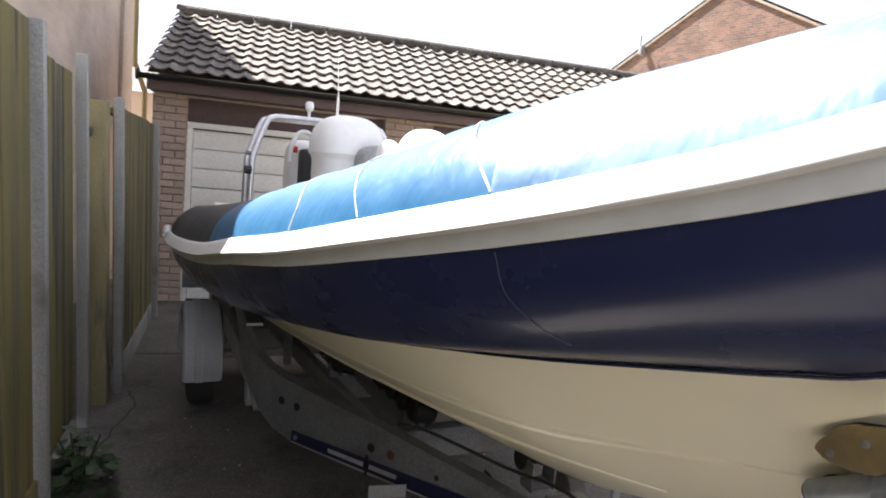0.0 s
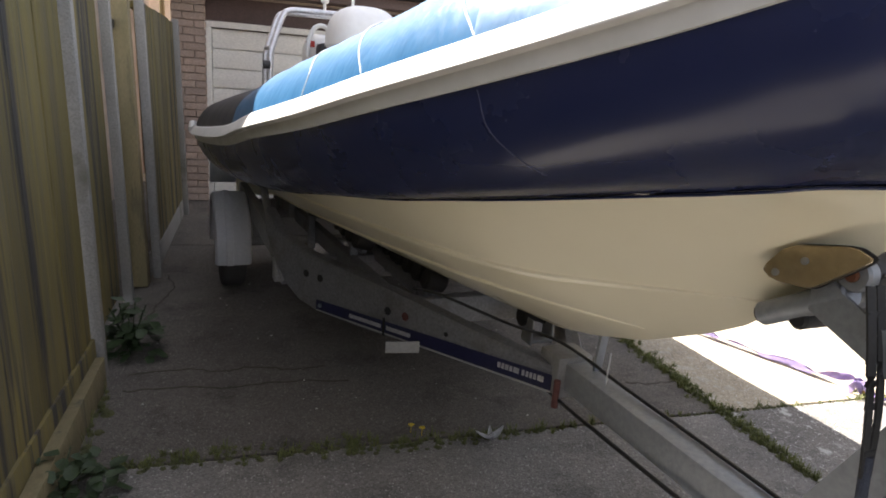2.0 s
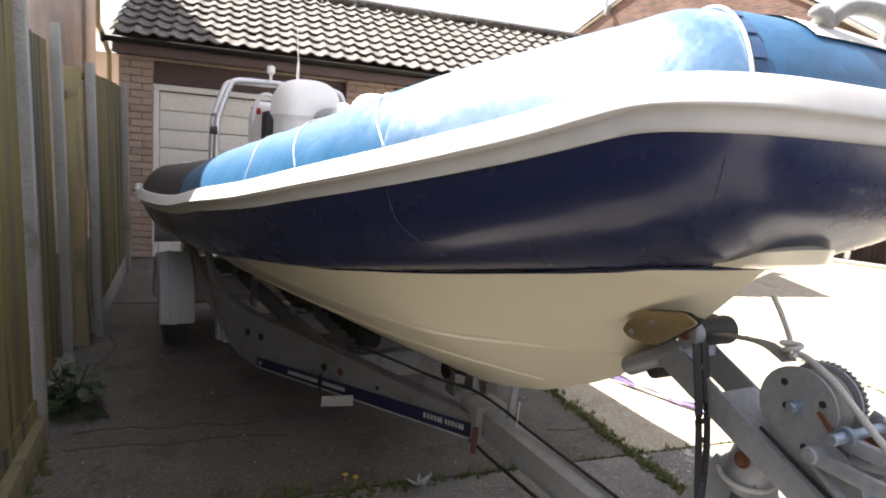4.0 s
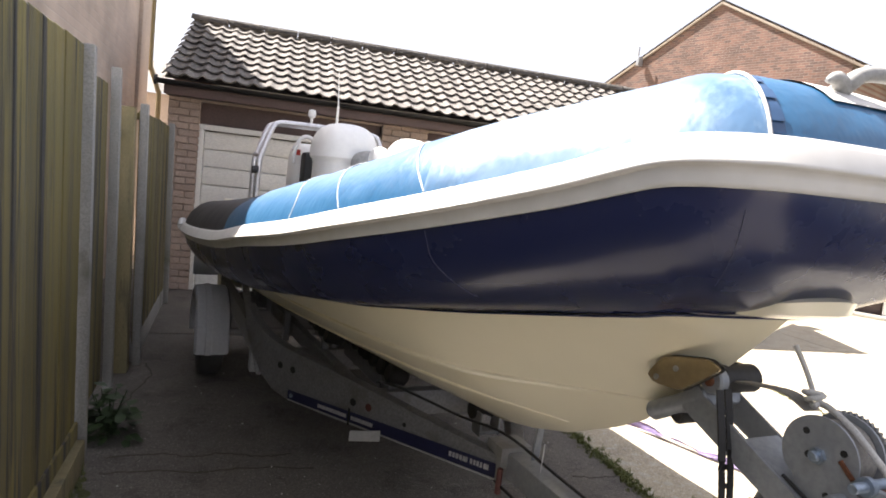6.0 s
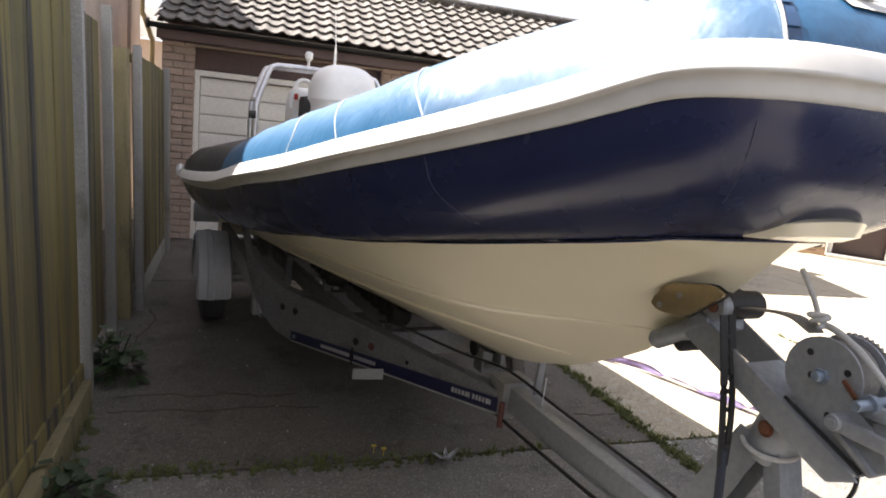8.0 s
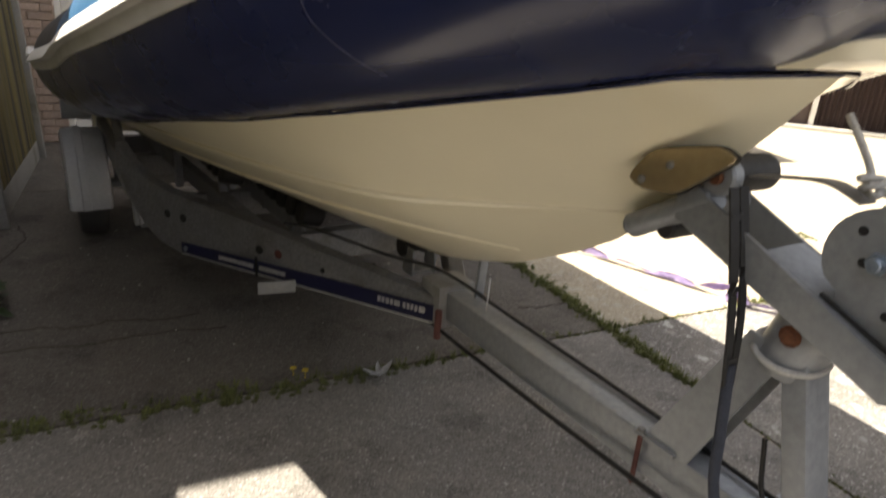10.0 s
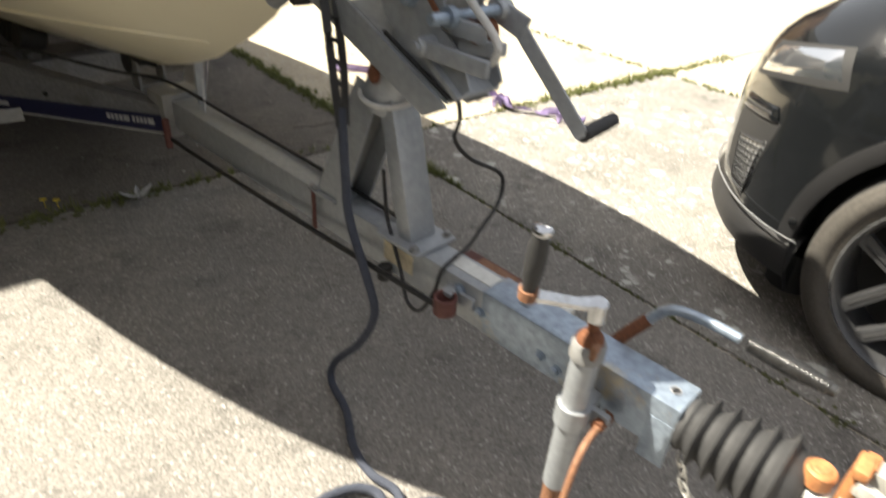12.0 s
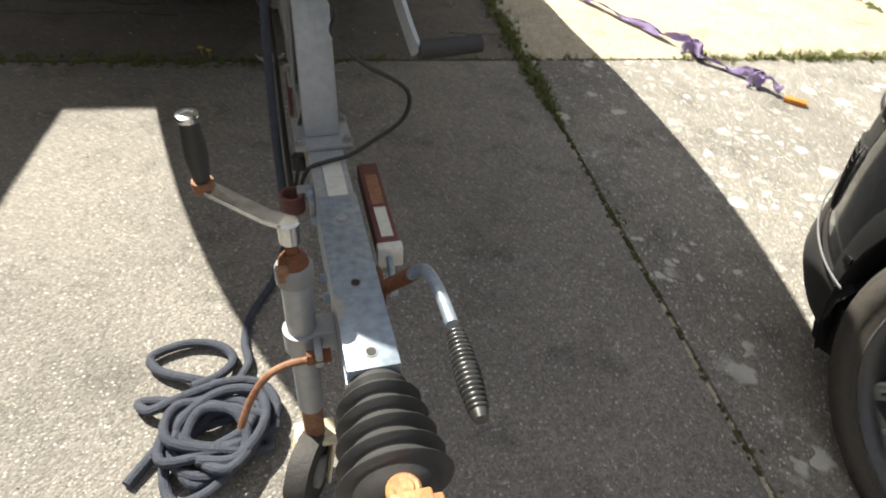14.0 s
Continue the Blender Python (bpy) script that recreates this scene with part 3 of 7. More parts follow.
for i, (a, b) in enumerate(DOORS):
    k = "door_white" if i == 0 else "door_brown"
    bm = B()
    for x in (a + 0.03, b - 0.03):
        box(bm, (x, GY + 0.09, DTOP / 2), (0.06, 0.10, DTOP), 0.004)
    box(bm, ((a + b) / 2, GY + 0.09, DTOP + 0.03), (b - a, 0.10, 0.06), 0.004)
    part("door_frame", bm, "door_white" if i == 0 else "white_paint", garage, "painted timber door frame")
    part("lintel_board", box(B(), ((a + b) / 2, GY + 0.11, DTOP + 0.185), (b - a - 0.004, 0.05, 0.24), 0.004), "fascia", garage, "dark brown boarding over the door")
    door = new("garage_door")
    door.parent = garage
    tagged(door, "weathered cream up-and-over door of horizontal panels" if i == 0 else "dark brown garage door")
    n = 9 if i == 0 else 1
    for j in range(n):
        h = (DTOP - 0.02) / n
        part("panel", box(B(), ((a + b) / 2, GY + 0.12 + 0.002 * (j % 2), 0.01 + h * (j + 0.5)), (b - a - 0.13, 0.03, h - 0.012), 0.007), k, door)
    part("backing", box(B(), ((a + b) / 2, GY + 0.15, DTOP / 2), (b - a - 0.12, 0.015, DTOP - 0.02)), k, door)

# the neighbour's house behind the fence
house = thing("neighbour_house", "tall house with a gable wall of pale pinkish brick", "house", kind="structure", at=PLOT)
NY0, NY1, NE, NR = 4.10, 9.9, 4.27, 7.0
m_n = Matrix(((0, 0, 1, -8.72), (1, 0, 0, 0), (0, 1, 0, 0), (0, 0, 0, 1)))
part("wall", prism(B(), [(NY0, 0), (NY1, 0), (NY1, NE), ((NY0 + NY1) / 2, NR - 0.1), (NY0, NE)], 6.0, m_n), "render", house)
bm = B()
ns = (NR - NE) / ((NY1 - NY0) / 2)
grid(bm, [[(-8.9, NY0 - 0.2, NE - 0.2 * ns), (-2.60, NY0 - 0.2, NE - 0.2 * ns)], [(-8.9, (NY0 + NY1) / 2, NR), (-2.60, (NY0 + NY1) / 2, NR)], [(-8.9, NY1 + 0.2, NE - 0.2 * ns), (-2.60, NY1 + 0.2, NE - 0.2 * ns)]])
bmesh.ops.solidify(bm, geom=bm.faces[:], thickness=0.1)
part("roof", bm, "tile", house)
part("corner_pier", box(B(), (-2.70, 9.50, 2.1), (0.05, 0.78, 4.2), 0.004), "wall_plain", house, "paler rendered strip at the corner")
part("downpipe", sweep(B(), spline([V(-2.66, 9.93, 4.1), V(-2.66, 9.95, 2.85), V(-2.64, 9.98, 2.70), V(-2.55, 10.02, 2.42), V(-2.53, 10.02, 2.2), V(-2.53, 10.02, 0.05)], 6), 0.034, 12), "old_post", house, "brown plastic downpipe")
# low outbuilding beyond the fence, pale roof
shed = thing("outbuilding", "low outbuilding with a pale grey roof", "outbuilding", kind="structure", at=PLOT)
part("wall", box(B(), (-3.6, 13.0, 1.28), (2.4, 1.8, 2.56), 0.01), "wall_plain", shed)
bm = B()
grid(bm, [[(-4.9, 11.95, 2.58), (-2.32, 11.95, 2.58)], [(-4.9, 13.2, 3.25), (-2.32, 13.2, 3.25)]])
bmesh.ops.solidify(bm, geom=bm.faces[:], thickness=0.07)
part("roof", bm, "grey_roof", shed)

# red brick house with its gable towards the yard
HX, HY, HZ, HW, HE = 0.0, 0.0, 8.35, 4.05, 6.16
REDM = PLOT @ Matrix.Translation((12.78, 16.5, -0.06)) @ Matrix.Rotation(radians(18), 4, "Z")
red = thing("brick_house", "red brick house with a plain gable and tiled verge", "house", kind="structure", at=REDM)
m_r = Matrix(((0, 0, 1, HX), (1, 0, 0, 0), (0, 1, 0, 0), (0, 0, 0, 1)))
part("wall", prism(B(), [(HY - HW, 0), (HY + HW, 0), (HY + HW, HE), (HY, HZ - 0.12), (HY - HW, HE)], 9.0, m_r), "house_brick", red)
bm = B()
sl = (HZ - HE) / HW
grid(bm, [[(HX - 0.07, HY - HW - 0.45, HE - 0.45 * sl), (HX + 9.3, HY - HW - 0.45, HE - 0.45 * sl)], [(HX - 0.07, HY, HZ), (HX + 9.3, HY, HZ)], [(HX - 0.07, HY + HW + 0.45, HE - 0.45 * sl), (HX + 9.3, HY + HW + 0.45, HE - 0.45 * sl)]])
bmesh.ops.solidify(bm, geom=bm.faces[:], thickness=0.1)
part("roof", bm, "tile", red)
for s in (-1, 1):
    bm = B()
    beam(bm, (HX - 0.045, HY, HZ - 0.11), (HX - 0.045, HY + s * (HW + 0.35), HE - 0.35 * sl - 0.11), 0.05, 0.07, 0.004)
    part("bargeboard", bm, "verge", red, "weathered brown verge")
bm = B()
rod(bm, (HX - 0.3, HY + 2.75, 6.62), (HX - 0.3, HY + 2.75, 7.1), 0.03, seg=10)
box(bm, (HX - 0.2, HY + 2.75, 6.62), (0.25, 0.12, 0.3), 0.02)
part("flue", bm, "galv", red, "pale vent pipe on the gable")
bm = B()
rod(bm, (HX - 0.3, HY - HW - 0.45, HE - 0.35), (HX + 9.3, HY - HW - 0.45, HE - 0.35), 0.07, seg=12)
part("gutter", bm, "white_paint", red, "white gutter")

# lock-up row across the yard: brick end, plain door, ribbed doors between white posts
ROWM = PLOT @ Matrix.Translation((9.12, 8.25, 0)) @ Matrix.Rotation(math.atan2(-0.78, 0.62), 4, "Z")
row = thing("lockup_row", "row of lock-ups with brown ribbed doors and white posts", "garage", kind="structure", at=ROWM)
part("wall", box(B(), (-2.4, 0.15, 1.3), (4.74, 0.3, 2.6), 0.005), "lockup_brick", row)
part("wall", box(B(), (4.6, 3.2, 1.25), (9.1, 5.6, 2.5), 0.005), "lockup_brick", row)
part("canopy", box(B(), (4.6, 0.1, 2.55), (9.4, 0.5, 0.16), 0.01), "fascia", row)
part("threshold", box(B(), (4.6, 0.1, 0.035), (9.2, 0.35, 0.07), 0.01), "lichen", row, "pale concrete threshold")
part("side_door", box(B(), (0.47, 0.22, 1.05), (0.80, 0.05, 2.0), 0.006), "door_brown", row, "plain dark brown door")
part("door_handle", rod(B(), (0.72, 0.17, 1.02), (0.72, 0.2, 1.02), 0.03, seg=12), "steel", row, "round metal door knob")
for x in (0.03, 0.93, 2.56, 4.19, 5.82, 7.45, 9.08):
    part("post", box(B(), (x, 0.16, 1.28), (0.085, 0.13, 2.42), 0.006), "white_paint", row, "white painted post")
for x0 in (0.985, 2.615, 4.245, 5.875, 7.505):
    bm = B()
    n = 18
    pts = []
    for k in range(n * 4 + 1):
        x = x0 + 1.52 * k / (n * 4)
        pts.append((x, 0.2 + (0.0, 0.0, 0.034, 0.034)[k % 4]))
    grid(bm, [[(x, y, 0.08) for x, y in pts], [(x, y, 2.46) for x, y in pts]])
    bmesh.ops.solidify(bm, geom=bm.faces[:], thickness=0.004)
    part("ribbed_door", bm, "door_brown", row, "brown ribbed metal door")

# ---- the fence along the passage ----
fence = thing("fence", "mossy vertical-board fence between concrete posts", "fence", kind="structure", at=PLOT @ Matrix.Translation((-1.95, 0, 0)) @ Matrix.Rotation(radians(-1.35), 4, "Y") @ Matrix.Translation((1.95, 0, 0)))
POSTS = [(-1.98, -2.0, 1.95), (-1.98, 2.99, 1.97), (-2.04, 4.0, 2.0), (-1.95, 4.52, 1.84), (-1.97, 6.55, 1.82)]
for i, (x, y, h) in enumerate(POSTS):
    bm = box(B(), (x + 0.026, y, h / 2), (0.055, 0.052 if i < 4 else 0.05, h), 0.010)
    part("fence_post", bm, "post_concrete", fence, "grey concrete fence post")
bm = box(B(), (-2.0, 4.36, 0.9), (0.09, 0.10, 1.8), 0.006)
for z in (0.5, 0.75, 1.0):
    rod(bm, (-1.958, 4.36, z), (-1.953, 4.36, z), 0.008, seg=10)
part("gate_post", bm, "old_post", fence, "yellowed timber gate post")
part("gate_post", box(B(), (-2.12, 4.10, 0.86), (0.06, 0.05, 1.72), 0.006), "old_post", fence)
part("latch", box(B(), (-2.05, 4.28, 1.62), (0.04, 0.07, 0.05), 0.008), "gutter", fence, "black gate latch")
part("back_board", box(B(), (-2.33, 4.25, 0.6), (0.03, 0.6, 1.2), 0.004), "fascia", fence)
part("top_rail", beam(B(), (-2.01, -2.0, 1.90), (-2.01, 2.95, 1.90), 0.05, 0.04), "fence_wood", fence)
part("top_rail", beam(B(), (-2.07, 3.03, 1.86), (-2.11, 3.94, 1.90), 0.05, 0.04), "fence_wood", fence)
part("top_rail", beam(B(), (-1.98, 4.57, 1.76), (-2.0, 6.5, 1.76), 0.05, 0.04), "fence_wood", fence)
part("gravel_board", box(B(), (-1.98, 0.5, 0.10), (0.05, 4.9, 0.24), 0.006), "fence_wood", fence, "damp timber gravel board")
part("gravel_board", beam(B(), (-1.91, 1.2, 0.06), (-1.945, 2.93, 0.06), 0.05, 0.16, 0.006), "old_post", fence, "loose mossy plank at the fence foot")
part("gravel_board", beam(B(), (-1.96, 4.57, 0.08), (-1.98, 6.5, 0.08), 0.04, 0.16, 0.006), "post_concrete", fence)
# side wall behind the rest of the plot, so that the passage is closed
setting("wall_behind", box(B(), (-2.2, -9.0, 1.0), (0.2, 14, 2.0)), "render", "plain low boundary wall", "wall")


# ---- the boat, on the trailer's axis ----
boat = thing("inflatable_boat", "rigid inflatable boat, blue tubes, white rubbing strake, cream hull", "boat")
# outer edge of the tube in plan and the height of its middle, from the stern to the bow corner
OUT = [(5.10, -1.125, 0.955), (4.60, -1.125, 0.99), (4.00, -1.11, 1.04), (3.50, -1.08, 1.085), (3.10, -1.04, 1.13), (2.60, -1.005, 1.21), (2.05, -0.93, 1.295),
       (1.65, -0.845, 1.375), (1.33, -0.742, 1.447), (1.0, -0.60, 1.53), (0.86, -0.534, 1.567), (0.775, -0.490, 1.586)]
RT, RC = 0.24, 0.25                                     # tube radius, radius of the bow corner in plan
half = spline([V(x, y, z) for y, x, z in OUT], 8)
turn0 = math.atan2(-(half[-1].y - half[-4].y), half[-1].x - half[-4].x)      # heading at the end of the side, down from +x
pivot = half[-1] + V(RC * math.sin(turn0), RC * math.cos(turn0), 0)
arc = []
for k in range(1, 9):
    a = turn0 * (1 - k / 8) + radians(3) * k / 8
    arc.append(V(pivot.x - RC * math.sin(a), pivot.y - RC * math.cos(a), half[-1].z + 0.006 * k / 8))
front = [V(arc[-1].x * (1 - f), arc[-1].y - 0.012 * math.sin(f * math.pi / 2), arc[-1].z + 0.004 * f) for f in (0.12, 0.3, 0.5, 0.75, 1.0)]
A_0, A_1 = len(half) - 1, len(half) - 1 + len(arc)
half = half + arc + front
for _ in range(10):                                     # ease the run from the side into the corner
    half = [p if (k < A_0 - 14 or k > len(half) - 3) else (half[k - 1] + p * 2 + half[k + 1]) / 4 for k, p in enumerate(half)]
left = half[:-1]
line = left + [half[-1]] + [V(-p.x, p.y, p.z) for p in reversed(left)]
NL = len(line)
CORNER = set(range(A_0 + 1, A_1)) | set(range(NL - A_1, NL - 1 - A_0))


def tube_station(i):
    a, b = line[max(i - 1, 0)], line[min(i + 1, NL - 1)]
    t = (b - a).normalized()
    n = Vector((t.y, -t.x, 0)).normalized()             # outwards, level
    n = -n if n.dot(Vector((line[i].x, line[i].y - 3.2, 0))) < 0 else n
    u = n.cross(t)
    u = u if u.z > 0 else -u
    r = RT * lerp(line[i].y, [0.5, 1.2, 3.0, 5.1], [0.94, 1.0, 1.02, 1.0])
    return line[i] - n * r, n, u, r


ST = [tube_station(i) for i in range(NL)]


def tube_point(i, deg, extra=0.0):
    c, n, u, r = ST[i]
    a = radians(deg)
    out = math.cos(a) * (r + extra)
    up = math.sin(a) * (r + extra)
    if i in CORNER and out < r - RC:                    # the mitred bow corner ends at its pivot
        out = r - RC
        up = math.copysign(math.sqrt((r + extra) ** 2 - out * out), up)
    return c + n * out + u * up


def tube_band(name, i0, i1, d0, d1, mat, label="", extra=0.0, steps=None, wave=0.0, prof=None):
    bm = B()
    rows = []
    for i in range(i0, i1 + 1):
        if prof:                                        # the strake climbs and widens round the bow
            w = lerp(min(i, NL - 1 - i), [A_0 - 26, A_0 + 7], [0, 1])
            w = w * w * (3 - 2 * w)
            rows.append([tube_point(i, d + w * (6.0 + 4.5 * (d + 8.5) / 21), e * (1 - 0.35 * w)) for d, e in prof])
        else:
            k = steps or max(2, int(abs(d1 - d0) / 7))
            row_pts = []
            for j in range(k + 1):
                d = d0 + (d1 - d0) * j / k
                w = wave * noise.noise(V(line[i].x * 5, line[i].y * 7, d / 28.0)) * (1 if 0 < j < k else 0)
                row_pts.append(tube_point(i, d, extra + w))
            rows.append(row_pts)
    grid(bm, rows)
    return part(name, bm, mat, boat, label, sharp=60)


def at_y(y, side=-1):
    best = min(range(NL // 2 + 1), key=lambda k: abs(line[k].y - y))
    return best if side < 0 else NL - 1 - best


iC = at_y(3.1)
tube_band("tube_end", 0, iC, 8, 215, "tube_black", "black tube end section", wave=0.004)
tube_band("tube_end", NL - 1 - iC, NL - 1, 8, 215, "tube_black", "black tube end section", wave=0.004)
iS = at_y(1.325)
tube_band("tube_top", iC, iS, 8, 215, "tube_blue", "mid-blue fabric, wrinkled", wave=0.006)
tube_band("tube_top", NL - 1 - iS, NL - 1 - iC, 8, 215, "tube_blue", "mid-blue fabric, wrinkled", wave=0.006)
for j0, j1 in ((iS, A_0 + 5), (NL - 6 - A_0, NL - 1 - iS)):
    tube_band("tube_bow", j0, j1, 8, 215, "tube_faded", "pale mottled blue fabric, sun glare put into its colour, wrinkled", wave=0.007)
tube_band("tube_nose", A_0 + 5, NL - 6 - A_0, 8, 215, "tube_blue", "mid-blue fabric across the bow", wave=0.004)
STRAKE = [(12.5, 0.0), (12, 0.010), (9, 0.018), (4, 0.028), (1.2, 0.036), (0.4, 0.038), (-0.2, 0.036), (-0.5, 0.022), (-0.9, 0.015), (-3.5, 0.013), (-6.5, 0.011), (-8.0, 0.009), (-8.5, 0.0)]
tube_band("rubbing_strake", 0, NL - 1, 0, 0, "strake", "thick white rubbing strake", prof=STRAKE)
# tapered closing ends of the tubes
for s in (0, NL - 1):
    c, n, u, r = ST[s]
    bm = B()
    rings = []
    for f, k in ((0, 1.0), (0.10, 0.97), (0.2, 0.86), (0.28, 0.66), (0.33, 0.42), (0.35, 0.18)):
        rings.append([c + V(0, f, -0.03 * f) + (n * math.cos(a) + u * math.sin(a)) * r * k for a in [2 * math.pi * q / 28 for q in range(28)]])
    vs = grid(bm, rings, True)
    bm.faces.new(vs[-1])
    part("tube_cone", bm, "tube_black", boat, "black rounded tube end")
    bm = B()
    sweep(bm, [c + n * (r + 0.015) + V(0, 0.0, 0.015), c + n * (r + 0.02) + V(0, 0.06, 0.02), c + n * (r + 0.012) + V(0, 0.12, 0.055)], 0.03, 10)
    part("strake_end", bm, "strake", boat, "upturned white strake end")
# welded seams and patches
for s in (-1, 1):
    for y, w in ((2.03, 1), (1.68, 1), (1.31, 2)):
        bm = B()
        pts = spline([tube_point(at_y(y + 0.0028 * (min(d, 100) - 14), s), d, 0.002) for d in range(14, 165, 16)], 4)
        sweep(bm, pts, 0.0016 if w == 1 else 0.0026, 6)
        part("seam", bm, "strake", boat, "pale glued seam")
    i = at_y(1.33, s)
    ends = [tube_point(i, -10, 0.0005), tube_point(i, -30, 0.0005), tube_point(i + (1 if s < 0 else -1), -55, 0.0005), tube_point(i + (2 if s < 0 else -2), -80, 0.0005), tube_point(i + (4 if s < 0 else -4), -100, 0.0005)]
    part("seam", sweep(B(), spline(ends, 6), 0.0014, 6), "navy_seam", boat, "faint seam on the navy fabric")
    i = A_0 + 5 if s < 0 else NL - 6 - A_0
    pts = [tube_point(i, d, 0.003) for d in range(16, 96, 7)]
    part("seam", sweep(B(), pts, 0.0035, 8), "strake", boat, "white bow seam")
    j0, j1 = sorted((i, i + (1 if s < 0 else -1)))
    tube_band("bow_patch", j0, j1, 24, 84, "patch_blue", "darker blue reinforcing patch", extra=0.0014)
    for d in (30, 44, 58, 72):
        tube_band("lacing_patch", j0, j1, d, d + 7, "patch_blue", "dark lacing patch", extra=0.004, steps=2)
    k = A_0 + 4 if s < 0 else NL - 5 - A_0
    pts = [tube_point(k, d, 0.001) for d in range(-12, -90, -8)]
    part("seam", sweep(B(), pts, 0.0009, 6), "navy_seam", boat, "faint seam on the navy fabric")

# hull: deep vee from the keel to the tube
KEEL = [(0.85, 1.307), (0.91, 1.235), (0.97, 1.168), (1.1, 1.03), (1.24, 0.905), (1.345, 0.84), (1.57, 0.725), (1.8, 0.648), (2.0, 0.597), (2.5, 0.53), (3.2, 0.48), (5.2, 0.42)]
ky, kz = [a for a, _ in KEEL], [b for _, b in KEEL]
mid = NL // 2
rows = []
NH = 18
side_tops = []
for i in range(A_0 - 4):                                # the glued edge lies under the tube's middle, lower towards the bow
    e = line[i] - ST[i][1] * 0.26
    side_tops.append(V(e.x, e.y, line[i].z - lerp(line[i].y, [0.75, 0.95, 1.2, 1.65, 2.2, 3.0], [0.288, 0.28, 0.27, 0.25, 0.236, 0.24])))
nose = spline([side_tops[-9], side_tops[-5], V(-0.25, 0.95, 1.293), V(-0.12, 0.885, 1.305), V(-0.05, 0.86, 1.310), V(0, 0.85, 1.312)], 7)
tops = side_tops[:-9] + nose
mid = len(tops) - 1
for i in range(mid + 1):
    T = tops[i]
    f = (T.y - tops[mid].y) / (tops[0].y - tops[mid].y)
    yk = 0.85 + (5.2 - 0.85) * max(0.0, f) ** 1.12
    K = V(0, yk, lerp(yk, ky, kz))
    fine1, fine2 = lerp(f, [0, 0.10, 0.22], [0.10, 0.15, 0.50]), lerp(f, [0, 0.10, 0.22], [0.44, 0.53, 0.84])   # sharp entry at the stem
    C1 = K + V((T.x) * fine1, (T.y - K.y) * 0.45, (T.z - K.z) * 0.36)
    C2 = K + V((T.x) * fine2, (T.y - K.y) * 0.8, (T.z - K.z) * 0.68)
    pts = []
    for j in range(NH + 1):
        t = j / NH
        pts.append(K * (1 - t) ** 3 + C1 * (3 * t * (1 - t) ** 2) + C2 * (3 * t * t * (1 - t)) + T * t ** 3)
    rows.append(pts)
hull_rows = [[p.copy() for p in r] for r in rows]
bm = B()
grid(bm, rows)
grid(bm, [[V(-p.x, p.y, p.z) for p in r] for r in rows])
bmesh.ops.remove_doubles(bm, verts=bm.verts[:], dist=0.0008)
part("hull", bm, "gelcoat", boat, "cream gelcoat vee hull", sharp=50)
for s in (-1, 1):
    for way, w in (([(1.10, 1.0), (1.19, 0.983), (1.63, 0.925), (2.02, 0.915), (2.7, 0.895), (3.5, 0.87), (5.2, 0.84)], 0.012), ([(1.50, 0.785), (1.66, 0.800), (1.94, 0.805), (2.7, 0.775), (3.5, 0.74), (5.2, 0.70)], 0.009)):
        wy, wz = zip(*way)
        pts = []
        for i in range(6, mid + 1):
            r_i = hull_rows[i]
            for j in range(NH):
                p, q = r_i[j], r_i[j + 1]
                d0, d1 = p.z - lerp(p.y, wy, wz), q.z - lerp(q.y, wy, wz)
                if d0 <= 0 < d1 and min(p.y, q.y) > wy[0]:
                    e = p.lerp(q, d0 / (d0 - d1))
                    pts.append(V(-s * e.x, e.y, e.z))
                    break
        part("spray_rail", sweep(B(), pts, [w * min(1, 0.25 + k / 14, 0.25 + (len(pts) - k) / 14) for k in range(len(pts))], 6), "gelcoat", boat, "moulded spray rail")
    pts = [V(-s * hull_rows[i][NH].x * 1.0, hull_rows[i][NH].y, hull_rows[i][NH].z - 0.004) for i in range(4, mid + 1)]
    part("tube_flap", sweep(B(), pts, 0.0035, 6), "tube_navy", boat, "glued navy flap along the hull edge")
# underside of the tube: round to below its middle, then on down to the glued edge and over the nose
rows = []
k_from = A_0 - 13
for i in range(NL // 2 + 1):
    if i < k_from:
        b = tops[i].copy()
    else:
        k = k_from + (mid - k_from) * (i - k_from) / (NL // 2 - k_from)
        k0 = min(mid - 1, int(k))
        b = tops[k0].lerp(tops[k0 + 1], k - k0)
    f = max(0.0, (i - A_0 + 14) / (NL // 2 - A_0 + 14))
    b += V(0, -0.010 * f, 0.002 + 0.004 * f)
    row_f = [tube_point(i, d, 0.003 * noise.noise(V(line[i].x * 5, line[i].y * 7, d / 28.0)) * (1 if d < 6 else 0)) for d in range(6, -43, -6)]
    a, m = tube_point(i, -48), tube_point(i, -69, 0.0175)
    for j in range(11):
        t = j / 10
        crease = 0.005 * noise.noise(V(i * 0.45, t * 2.5, 4.0)) * (1 - t) * t * 4 * f
        row_f.append(a * (1 - t) ** 2 + m * (2 * t * (1 - t)) + b * t ** 2 + V(0, 0, crease))
    rows.append(row_f)
for _ in range(4):                                      # a fair run of the glued edge into the nose
    for i in range(k_from, len(rows) - 1):
        rows[i][-1] = (rows[i - 1][-1] + rows[i][-1] * 2 + rows[i + 1][-1]) / 4
bm = B()
grid(bm, rows + [[V(-p.x, p.y, p.z) for p in r] for r in reversed(rows[:-1])])
part("tube_underside", bm, "tube_navy", boat, "glossy navy fabric", sharp=60)
